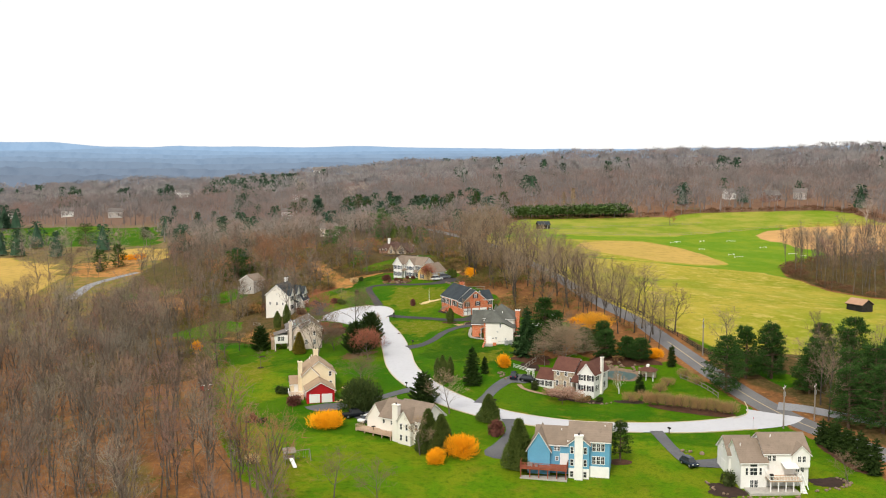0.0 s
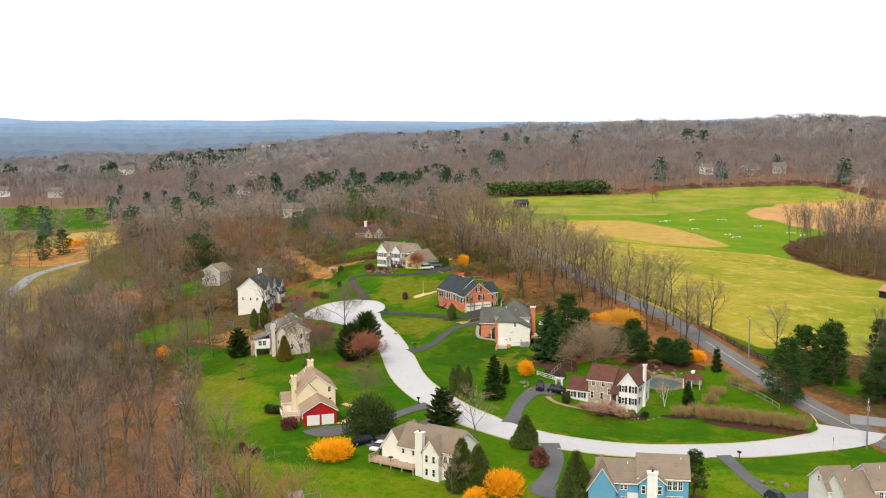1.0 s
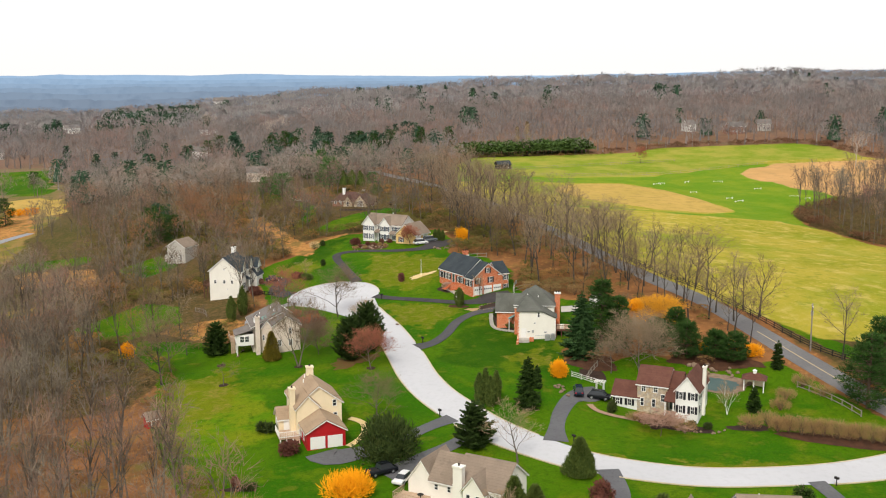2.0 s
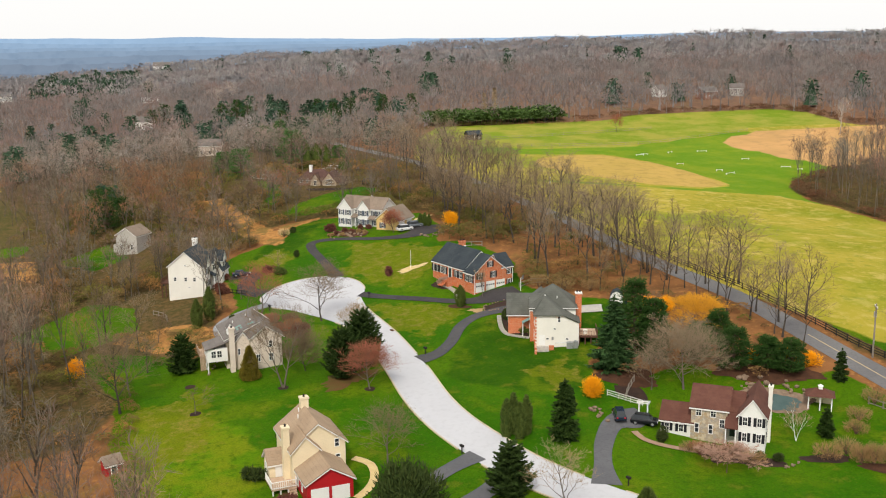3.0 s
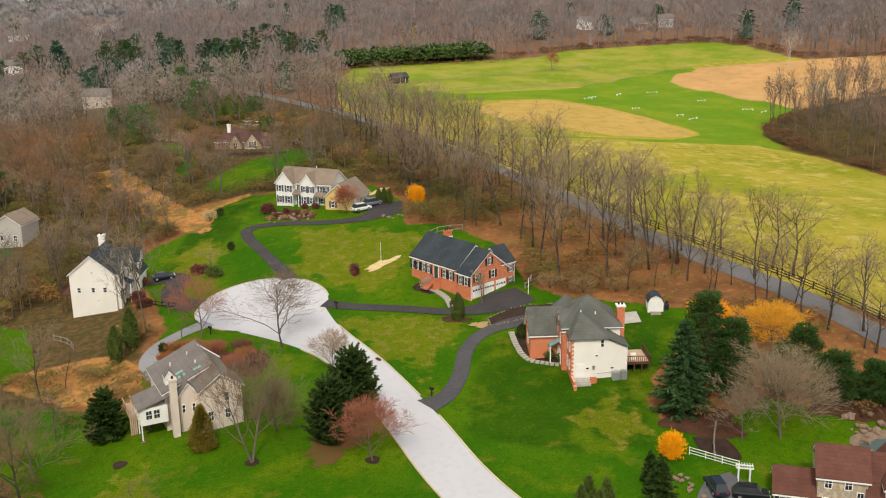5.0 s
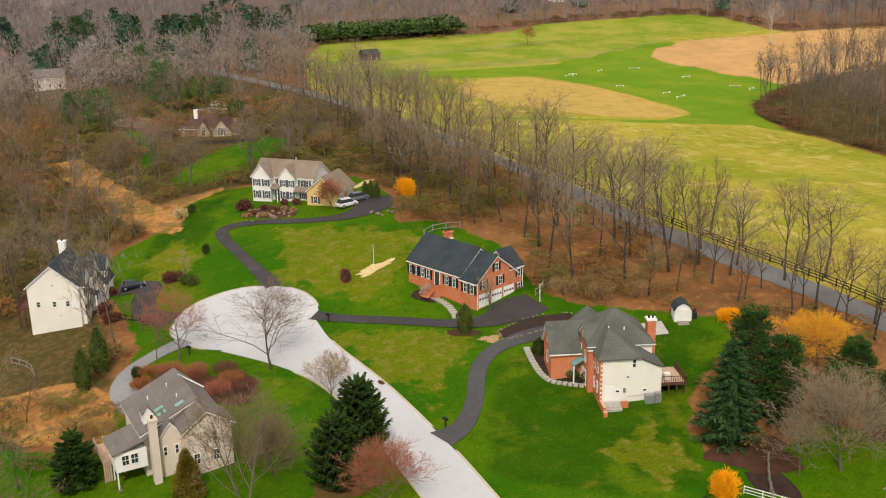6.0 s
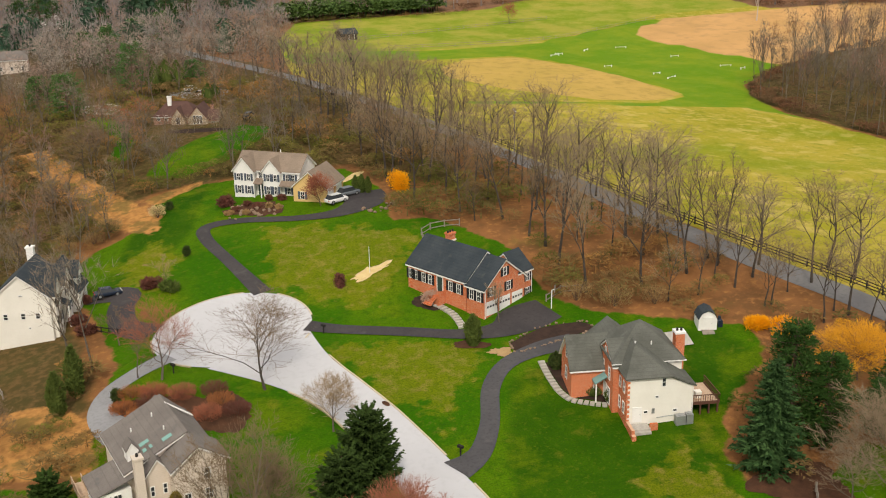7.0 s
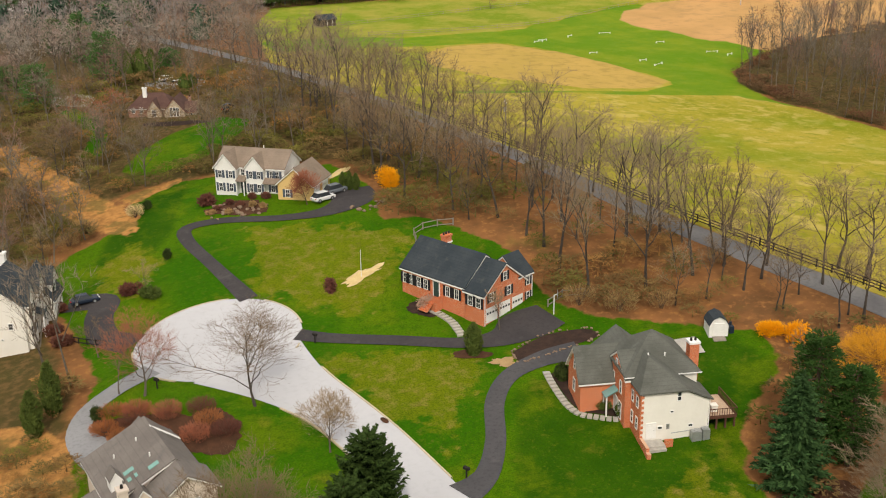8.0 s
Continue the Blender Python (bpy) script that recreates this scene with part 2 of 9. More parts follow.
RUSTTWIG = leafy("rust_tinged_twigs", ((0.21, 0.105, 0.055), (0.135, 0.072, 0.042), (0.245, 0.125, 0.06)), even=0.4)
RUSTY = leafy("rusty_twigs", ((0.34, 0.115, 0.035), (0.21, 0.075, 0.03), (0.28, 0.12, 0.045)), even=0.5)
TAWNY = leafy("tawny_twigs", ((0.32, 0.185, 0.075), (0.22, 0.13, 0.06), (0.27, 0.19, 0.08)), even=0.5)
WEEPING = leafy("pale_pink_blossom", ((0.46, 0.26, 0.20), (0.30, 0.19, 0.13), (0.40, 0.28, 0.2)), even=0.5)
BARKWOOD = surface("woodland_bark", (0.105, 0.086, 0.066), (0.185, 0.155, 0.122), 0.4, 6, 0.95, 0.5)
BLOOM = leafy("yellow_bloom", ((0.86, 0.33, 0.004), (0.58, 0.18, 0.004), (0.84, 0.40, 0.008)), even=0.35)
WILLOW = leafy("golden_catkins", ((0.74, 0.34, 0.02), (0.55, 0.24, 0.02), (0.66, 0.34, 0.03)), even=0.6)
SPRUCE = leafy("spruce_needles", ((0.018, 0.042, 0.008), (0.05, 0.085, 0.016), (0.04, 0.064, 0.017)))
PINEBRIGHT = leafy("fresh_pine_needles", ((0.035, 0.10, 0.022), (0.085, 0.18, 0.04), (0.05, 0.11, 0.026)), even=0.25)
BLUEGREEN = leafy("blue_green_needles", ((0.022, 0.058, 0.018), (0.062, 0.12, 0.038), (0.042, 0.086, 0.028)))
PINE = leafy("pine_needles", ((0.015, 0.048, 0.009), (0.048, 0.104, 0.019), (0.03, 0.065, 0.013)), even=0.2)
THUJA = leafy("thuja_scales", ((0.042, 0.072, 0.015), (0.10, 0.13, 0.026), (0.08, 0.105, 0.022)), even=0.2)
THUJAGOLD = leafy("golden_thuja", ((0.20, 0.15, 0.02), (0.12, 0.12, 0.02), (0.26, 0.17, 0.02)))
YEW = leafy("yew_leaves", ((0.03, 0.055, 0.014), (0.06, 0.085, 0.02), (0.055, 0.065, 0.02)))
BURGUNDY = leafy("burgundy_twigs", ((0.14, 0.05, 0.034), (0.085, 0.034, 0.026), (0.15, 0.07, 0.04)), even=0.4)
GRASSES = leafy("dry_grass", ((0.60, 0.42, 0.20), (0.48, 0.32, 0.14), (0.58, 0.42, 0.22)), even=0.6)

# ---- the land ----
# spot heights (x, y, z): the houses' slope, the valley and road round it, the hills beyond
SLOPE = [(24, 182, -10.8), (67, 181, -10.7), (42, 203, -8.8), (66, 219, -8.3), (12, 209, -7.6), (-7, 200, -10.0), (-24, 228, -7.7),
         (-39, 211, -8.6), (-30, 193, -9.6), (13, 235, -6.4), (12, 270, -3.4), (-9, 272, -3.8), (-19, 259, -4.5), (-47, 259, -6.8),
         (-33, 265, -5.2), (17, 250, -4.2), (-16, 310, -1.9), (-37, 302, -2.6), (-26, 349, 1.9), (-7, 343, 3.9), (-8, 320, 0.9), (14, 290, -0.2)]
ROUND = [(48, 277, 1.6), (68, 262, -0.6), (78, 224, -7.5), (40, 235, -7.2), (23, 236.5, -7.9), (28, 233, -8.1), (35, 229, -8.1), (17, 243.5, -5.8), (94, 364, 1.2), (20, 298, 0.6), (0, 100, -16), (60, 100, -15),
         (-80, 100, -19), (120, 180, -9), (-85, 200, -14), (-80, 270, -10), (-65, 310, -7), (-95, 360, -9), (-150, 300, -14), (134, 418, -0.6),
         (116, 422, 1.5), (126, 546, 7), (182, 639, 15), (25, 330, 5), (50, 480, 7), (-40, 420, 6), (-190, 430, -9), (-130, 620, 0)]
HILLS = [(0, 700, 12), (0, 1000, 24), (220, 800, 27), (400, 1050, 37), (250, 450, 3), (400, 650, 19), (300, 250, -6), (-300, 800, 0),
         (-500, 600, -5), (-300, 1300, 5), (0, 1400, 30), (-300, 100, -22), (300, 50, -14), (700, 900, 33), (700, 400, 10)]
SPOT = np.array(SLOPE + ROUND + HILLS, float)


def spline_kernel(d2):
    return 0.5 * d2 * np.log(d2 + 1e-9)


def fit_land():
    p = SPOT[:, :2] / 100
    n = len(p)
    a = np.zeros((n + 3, n + 3))
    a[:n, :n] = spline_kernel(((p[:, None] - p[None]) ** 2).sum(-1)) + 0.02 * np.eye(n)
    a[:n, n:] = np.c_[np.ones(n), p]
    a[n:, :n] = a[:n, n:].T
    return p, np.linalg.solve(a, np.r_[SPOT[:, 2], 0, 0, 0])


LAND_P, LAND_W = fit_land()


def heights(xy):
    """The ground's height at many places (n, 2); held level far out."""
    q = np.clip(np.asarray(xy, float), (-700, 0), (800, 1400)) / 100
    out = np.empty(len(q))
    n = len(LAND_P)
    for i in range(0, len(q), 20000):
        c = q[i:i + 20000]
        out[i:i + 20000] = spline_kernel(((c[:, None] - LAND_P[None]) ** 2).sum(-1)) @ LAND_W[:n] + LAND_W[n] + c @ LAND_W[n + 1:]
        swell = np.sin(c[:, 0] * 1.9 + 0.7 * c[:, 1]) + 0.7 * np.sin(c[:, 0] * 3.1 - c[:, 1] * 1.3 + 2) + 0.5 * np.sin(c[:, 0] * 5.3 + c[:, 1] * 2.1)
        out[i:i + 20000] += 2.0 * swell * np.clip((c[:, 1] - 6.4) / 2.5, 0, 1)
    return out - np.clip(np.asarray(xy, float)[:, 1] - 1480, 0, 800) * 0.06


def ground(x, y):
    return float(heights([(x, y)])[0])


def inside(poly, xy):
    """Signed distance to a polygon's edge, positive inside."""
    p, q = np.array(poly, float), np.asarray(xy, float)
    d2, odd = np.full(len(q), 1e18), np.zeros(len(q), bool)
    for a, b in zip(p, np.roll(p, -1, 0)):
        e, w = b - a, q - a
        t = np.clip((w @ e) / (e @ e), 0, 1)
        d2 = np.minimum(d2, ((w - t[:, None] * e) ** 2).sum(-1))
        cross = (a[1] > q[:, 1]) != (b[1] > q[:, 1])
        with np.errstate(divide="ignore", invalid="ignore"):
            odd ^= cross & (q[:, 0] < (b[0] - a[0]) * (q[:, 1] - a[1]) / (b[1] - a[1] + 1e-12) + a[0])
    return np.where(odd, 1, -1) * np.sqrt(d2)


LAWN = [(-8, 128), (-22, 148), (-30, 172), (-37, 181), (-44, 198), (-50.5, 217), (-58, 242), (-61, 270), (-70, 290), (-70, 299), (-60, 292), (-48, 283), (-46.5, 299),
        (-42, 311), (-44, 325), (-48, 345), (-44, 352), (-36, 357), (-32, 368), (-24, 373), (-10, 370), (4, 366), (7, 352), (4, 337), (11, 334),
        (18, 318), (16.5, 304), (19, 297), (27, 290), (36, 283), (34, 276), (24, 270), (18.5, 262), (17.5, 256), (21, 253), (34, 258), (42, 250), (58, 250),
        (63.5, 235), (66, 227), (72, 210), (79, 190), (82, 165), (74, 140), (50, 124), (20, 118)]
SIDELAWNS = [[(-76, 337), (-65, 326), (-62, 308), (-75, 300), (-90, 320)], [(-2, 405), (-8, 394), (-16, 384), (-26, 379), (-32, 384), (-28, 394), (-20, 403), (-8, 411)], [(-39, 398), (-36, 408), (-37, 422), (-41, 438), (-37, 440), (-32, 424), (-32, 408), (-35, 396)],
             [(-128, 403), (-104, 402), (-102, 393), (-125, 392)], [(-312, 715), (-191, 680), (-157, 563), (-188, 576), (-252, 576)],
             [(66, 262), (59, 282), (72, 258), (86, 236), (80, 232)], [(-72, 372), (-80, 388), (-92, 380), (-80, 366)]]
FIELD = [(56.5, 280), (52, 296), (46, 324), (42, 350), (36.5, 382), (28.5, 428), (18, 480), (30, 560), (46, 603), (110, 600), (160, 616), (236, 614),
         (245, 560), (300, 540), (300, 480), (215, 478), (178, 462), (150, 442), (142, 425), (138.5, 407), (140.5, 394), (140, 384), (141, 366), (152, 350), (240, 330), (260, 260), (110, 250), (70, 258)]
GREENBELT = [(24, 500), (60, 498), (98, 501), (110, 484), (122, 440), (123, 430), (106, 420), (70, 421), (50, 424), (50, 419), (110, 415), (131, 415), (140, 398), (143, 396), (146, 430), (162, 452), (182, 462), (178, 482), (164, 522), (166, 532), (190, 552), (196, 558), (172, 551), (152, 542), (128, 530), (111, 520), (72, 518), (24, 524)]
UPMEADOW = [(22, 524), (72, 519), (111, 521), (128, 531), (152, 543), (172, 552), (190, 562), (250, 562), (250, 630), (40, 630)]
STUBBLE = [(60, 462), (66, 482), (78, 494), (98, 497), (112, 478), (119, 455), (121.5, 431), (108, 423), (90, 424), (70, 440)]
SOIL = [(161.8, 526), (172, 541), (192, 553), (250, 556), (320, 545), (320, 470), (212, 474), (181, 464), (176, 478), (168.5, 499), (163.5, 513)]
YELLOWS = [[(-240, 540), (-192, 497), (-169, 447), (-167, 415), (-180, 403), (-300, 390)], [(-177, 558), (-150, 545), (-133, 488), (-156, 489)]]
CLEAR = [[(-62, 318), (-44, 318), (-42, 345), (-60, 342)], [(-30, 404), (-10, 402), (-8, 424), (-28, 426)]]
STRAWS = [[(-58, 418), (-50, 416), (-40, 384), (-31, 360), (-33, 353), (-40, 362), (-48, 384)], [(-64, 308), (-50, 305), (-46, 298), (-46, 286), (-57, 291), (-66, 302)],
          [(-34, 371), (-22, 375), (-22, 373), (-32, 367)], [(-125, 391), (-99, 386), (-94, 366), (-117, 373)], [(-181, 500), (-164, 449), (-150, 446), (-134, 441), (-140, 470), (-148, 497)]]

VALE = [(-420, 322), (-128, 326), (-98, 352), (-112, 440), (-140, 500), (-150, 565), (-188, 690), (-420, 760)]
LUSH = [[(-6, 262), (-3, 274), (3, 284), (10, 287), (20, 290), (32, 284), (36, 270), (18, 262), (14, 252), (4, 254)], [(8, 318), (16, 316), (22, 300), (10, 305)], [(-46, 330), (-30, 372), (-20, 372), (-30, 345)]]
DRYLAWN = [[(-16, 344), (-2, 338), (6, 329), (1, 320), (-8, 311), (-14, 318), (-19, 324)], [(-15, 303), (-6, 301), (3, 293), (-4, 287), (-8, 279), (-13, 292)],
           [(-52, 222), (-36, 205), (-24, 180), (-30, 176), (-42, 198)], [(-58, 262), (-46, 268), (-44, 246), (-52, 238)], [(5, 222), (20, 215), (40, 212), (40, 209), (14, 216)],
           [(8, 262), (14, 266), (16, 258), (10, 253)], [(-40, 345), (-32, 352), (-30, 340), (-40, 330)]]


def axis_steps(lo, a, b, hi, fine, grow):
    inner = list(np.arange(a, b, fine))
    out, s, v = [], fine, b
    while v < hi:
        out.append(v)
        s *= grow
        v += s
    left, s, v = [], fine, a - fine
    while v > lo:
        left.append(v)
        s *= grow
        v -= s
    return np.array([lo] + left[::-1] + inner + out + [hi])


def from_arrays(name, verts, faces, sides):
    """A mesh from numpy arrays; faces all have the same number of sides."""
    me = bpy.data.meshes.new(name)
    me.vertices.add(len(verts))
    me.vertices.foreach_set("co", np.ascontiguousarray(verts, np.float32).ravel())
    me.loops.add(len(faces) * sides)
    me.loops.foreach_set("vertex_index", np.ascontiguousarray(faces, np.int32).ravel())
    me.polygons.add(len(faces))
    me.polygons.foreach_set("loop_start", np.arange(0, len(faces) * sides, sides, dtype=np.int32))
    me.update(calc_edges=True)
    me.validate()
    return me


def land():
    xs = axis_steps(-4500, -80, 90, 4500, 1.7, 1.08)
    ys = axis_steps(-1500, 165, 380, 4700, 1.7, 1.055)
    gx, gy = np.meshgrid(xs, ys)
    xy = np.c_[gx.ravel(), gy.ravel()]
    nx, ny = len(xs), len(ys)
    i, j = np.meshgrid(np.arange(nx - 1), np.arange(ny - 1))
    a = (j * nx + i).ravel()
    me = from_arrays("ground", np.c_[xy, heights(xy)], np.c_[a, a + 1, a + nx + 1, a + nx], 4)
    me.polygons.foreach_set("use_smooth", np.ones(len(a), bool))

    def zone(name, polys, soft):
        v = np.max([np.clip(0.5 + inside(p, xy) / (2 * soft), 0, 1) for p in polys], 0)
        me.attributes.new(name, "FLOAT", "POINT").data.foreach_set("value", v.astype(np.float32))
    zone("lawn", [LAWN] + SIDELAWNS, 2.0)
    zone("dry", DRYLAWN, 5.0)
    zone("fresh", [[(-60, 215), (-44, 214), (-30, 205), (-6, 200), (20, 192), (40, 200), (60, 196), (84, 176), (90, 100), (-40, 100)], [(-56, 262), (-40, 250), (-34, 232), (-48, 226), (-60, 245)]], 6.0)
    # thicket floors; the third outline paints shade under the pines by the junction
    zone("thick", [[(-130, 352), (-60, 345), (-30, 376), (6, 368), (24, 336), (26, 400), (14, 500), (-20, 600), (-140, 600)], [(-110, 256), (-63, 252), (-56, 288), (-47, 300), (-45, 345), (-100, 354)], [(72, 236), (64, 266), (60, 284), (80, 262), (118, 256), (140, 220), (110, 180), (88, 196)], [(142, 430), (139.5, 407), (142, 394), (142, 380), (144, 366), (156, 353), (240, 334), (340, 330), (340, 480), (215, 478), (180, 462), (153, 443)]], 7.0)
    zone("lush", LUSH, 6.0)
    zone("vale", [VALE], 8.0)
    zone("field", [FIELD] + YELLOWS, 3.0)
    zone("green", [GREENBELT], 2.5)
    zone("upmeadow", [UPMEADOW], 4.0)
    zone("stubble", [STUBBLE] + YELLOWS, 3.0)
    zone("soil", [SOIL], 3.0)
    zone("straw", STRAWS, 2.0)
    # grows with distance; carries the haze painted into the far ground
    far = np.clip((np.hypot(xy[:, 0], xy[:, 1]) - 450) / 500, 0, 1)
    me.attributes.new("far_haze", "FLOAT", "POINT").data.foreach_set("value", far.astype(np.float32))
    m, nt, p = bare("earth_and_grass", 1.0)
    p.inputs["Specular IOR Level"].default_value = 0.05

    def zoned(name, ragged=0.35, scale=0.35):
        at = nt.nodes.new("ShaderNodeAttribute")
        at.attribute_name = name
        wob = math_node(nt, "MULTIPLY", math_node(nt, "SUBTRACT", noise_node(nt, scale, 4), 0.5), ragged * 2)
        return step_node(nt, math_node(nt, "ADD", at.outputs["Fac"], wob), 0.42, 0.58)

    broad, mid, fine, tiny = noise_node(nt, 0.035, 3), noise_node(nt, 0.16, 4), noise_node(nt, 0.9, 4), noise_node(nt, 5.0, 3)
    litter = mix_node(nt, step_node(nt, mid, 0.35, 0.65), (0.25, 0.112, 0.042), (0.15, 0.073, 0.03))
    litter = mix_node(nt, step_node(nt, fine, 0.5, 0.75), litter, (0.33, 0.155, 0.052))
    litter = mix_node(nt, math_node(nt, "MULTIPLY", step_node(nt, noise_node(nt, 0.06, 4), 0.56, 0.7), 0.6), litter, (0.10, 0.115, 0.025))
    litter = mix_node(nt, math_node(nt, "MULTIPLY", zoned("vale", 0.5, 0.05), 0.75), litter, mix_node(nt, step_node(nt, mid, 0.4, 0.6), (0.12, 0.15, 0.02), (0.27, 0.19, 0.06)))
    # dark olive-brown thicket litter, also used as painted shade below those pines
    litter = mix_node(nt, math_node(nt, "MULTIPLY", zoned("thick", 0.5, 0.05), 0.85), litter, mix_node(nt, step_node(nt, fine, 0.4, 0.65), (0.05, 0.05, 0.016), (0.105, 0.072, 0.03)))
    # far litter fades to mauve-grey, haze mixed into its colour
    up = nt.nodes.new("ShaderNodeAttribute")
    up.attribute_name = "far_haze"
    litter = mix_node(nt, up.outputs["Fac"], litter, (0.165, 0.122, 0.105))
    grass = mix_node(nt, step_node(nt, broad, 0.4, 0.6), (0.029, 0.112, 0.001), (0.066, 0.145, 0.002))
    grass = mix_node(nt, math_node(nt, "MULTIPLY", zoned("fresh", 0.5, 0.07), 0.8), grass, mix_node(nt, step_node(nt, mid, 0.4, 0.62), (0.10, 0.20, 0.003), (0.19, 0.22, 0.008)))
    grass = mix_node(nt, math_node(nt, "MULTIPLY", zoned("lush", 0.3, 0.06), 0.85), grass, mix_node(nt, step_node(nt, mid, 0.4, 0.6), (0.013, 0.060, 0.001), (0.027, 0.082, 0.0015)))
    grass = mix_node(nt, math_node(nt, "MULTIPLY", step_node(nt, noise_node(nt, 0.1, 5), 0.5, 0.64), 0.7), grass, (0.115, 0.165, 0.004))
    grass = mix_node(nt, math_node(nt, "MULTIPLY", step_node(nt, fine, 0.48, 0.7), 0.5), grass, (0.024, 0.08, 0.002))
    grass = mix_node(nt, math_node(nt, "MULTIPLY", step_node(nt, noise_node(nt, 0.22, 6), 0.58, 0.68), 0.4), grass, (0.18, 0.16, 0.016))
    worn = mix_node(nt, step_node(nt, noise_node(nt, 0.5, 8, None, 0.7), 0.46, 0.66), (0.155, 0.165, 0.006), (0.29, 0.21, 0.045))
    grass = mix_node(nt, math_node(nt, "MULTIPLY", zoned("dry", 0.7, 0.3), 0.65), grass, worn)
    grass = mix_node(nt, math_node(nt, "MULTIPLY", step_node(nt, noise_node(nt, 1.7, 6, None, 0.72), 0.52, 0.7), 0.34), grass, (0.15, 0.17, 0.012))
    grass = mix_node(nt, math_node(nt, "MULTIPLY", step_node(nt, tiny, 0.38, 0.72), 0.55), grass, (0.018, 0.056, 0.002))
    mead = mix_node(nt, step_node(nt, noise_node(nt, 0.03, 5), 0.35, 0.62), (0.235, 0.232, 0.016), (0.345, 0.285, 0.036))
    mead = mix_node(nt, math_node(nt, "MULTIPLY", step_node(nt, noise_node(nt, 0.2, 7), 0.5, 0.64), 0.75), mead, (0.47, 0.365, 0.10))
    mead = mix_node(nt, math_node(nt, "MULTIPLY", step_node(nt, noise_node(nt, 0.7, 6, None, 0.7), 0.5, 0.66), 0.5), mead, (0.44, 0.34, 0.09))
    mead = mix_node(nt, math_node(nt, "MULTIPLY", step_node(nt, noise_node(nt, 0.33, 5), 0.52, 0.68), 0.45), mead, (0.13, 0.175, 0.012))
    mead = mix_node(nt, math_node(nt, "MULTIPLY", step_node(nt, noise_node(nt, 0.012, 3), 0.5, 0.62), 0.6), mead, (0.15, 0.22, 0.008))
    mead = mix_node(nt, math_node(nt, "MULTIPLY", zoned("upmeadow", 0.2, 0.03), 0.75), mead, mix_node(nt, step_node(nt, noise_node(nt, 0.06, 6, None, 0.65), 0.4, 0.62), (0.14, 0.225, 0.012), (0.27, 0.27, 0.045)))
    mead = mix_node(nt, math_node(nt, "MULTIPLY", zoned("green", 0.15, 0.05), 0.88), mead, mix_node(nt, step_node(nt, noise_node(nt, 0.07, 6, None, 0.65), 0.38, 0.66), (0.085, 0.205, 0.005), (0.155, 0.235, 0.010)))
    stub = mix_node(nt, step_node(nt, noise_node(nt, 0.05, 5), 0.3, 0.7), (0.47, 0.31, 0.085), (0.41, 0.285, 0.07))
    stub = mix_node(nt, math_node(nt, "MULTIPLY", step_node(nt, noise_node(nt, 0.25, 7), 0.48, 0.64), 0.6), stub, (0.30, 0.21, 0.06))
    dirt = mix_node(nt, step_node(nt, noise_node(nt, 0.05, 5), 0.3, 0.7), (0.54, 0.31, 0.125), (0.44, 0.26, 0.10))
    dirt = mix_node(nt, math_node(nt, "MULTIPLY", step_node(nt, noise_node(nt, 0.2, 7), 0.5, 0.66), 0.5), dirt, (0.36, 0.22, 0.10))
    dry = mix_node(nt, step_node(nt, fine, 0.35, 0.7), (0.46, 0.225, 0.07), (0.28, 0.135, 0.045))
    dry = mix_node(nt, math_node(nt, "MULTIPLY", step_node(nt, noise_node(nt, 0.22, 6), 0.48, 0.6), 0.7), dry, (0.12, 0.10, 0.03))
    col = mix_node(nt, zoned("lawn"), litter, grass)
    col = mix_node(nt, zoned("field", 0.2, 0.15), col, mead)
    col = mix_node(nt, zoned("stubble", 0.15, 0.1), col, stub)
    col = mix_node(nt, zoned("soil", 0.15, 0.1), col, dirt)
    col = mix_node(nt, zoned("straw", 0.4), col, dry)
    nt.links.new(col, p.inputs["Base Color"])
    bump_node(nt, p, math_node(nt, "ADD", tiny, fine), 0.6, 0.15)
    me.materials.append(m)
    return tagged(new("ground", me), "rolling spring land with green lawns, pale fields and brown woodland floor", "ground", kind="structure")


land()


# ---- mesh helpers ----
class Shape:
    """Collects vertices and faces of one mesh."""

    def __init__(self):
        self.v, self.f = [], []

    def add(self, verts, faces):
        n = len(self.v)
        self.v += [tuple(q) for q in verts]
        self.f += [tuple(i + n for i in q) for q in faces]
        return self

    def box(self, x0, x1, y0, y1, z0, z1):
        return self.add([(x, y, z) for z in (z0, z1) for x, y in ((x0, y0), (x1, y0), (x1, y1), (x0, y1))],
                        [(3, 2, 1, 0), (4, 5, 6, 7), (0, 1, 5, 4), (1, 2, 6, 5), (2, 3, 7, 6), (3, 0, 4, 7)])

    def beam(self, a, b, r, r2=None, sides=6):
        """A round bar from a to b, tapering from r to r2."""
        a, b = Vector(a), Vector(b)
        r2 = r if r2 is None else r2
        t = (b - a).to_track_quat("Z", "Y")
        ring = [Vector((math.cos(k * math.tau / sides), math.sin(k * math.tau / sides), 0)) for k in range(sides)]
        vs = [a + t @ (q * r) for q in ring] + [b + t @ (q * r2) for q in ring]
        fs = [(k, (k + 1) % sides, sides + (k + 1) % sides, sides + k) for k in range(sides)]
        return self.add(vs, fs + [tuple(range(sides))[::-1], tuple(range(sides, 2 * sides))])

    def slab(self, quad, thick):
        """A plate under a polygon."""
        n = len(quad)
        low = [(x, y, z - thick) for x, y, z in quad]
        return self.add(list(quad) + low, [tuple(range(n)), tuple(range(2 * n - 1, n - 1, -1))] + [(k, n + k, n + (k + 1) % n, (k + 1) % n) for k in range(n)])

    def mesh(self, name, mat):
        me = bpy.data.meshes.new(name)
        me.from_pydata(self.v, [], self.f)
        me.materials.append(mat)
        me.update()
        return me


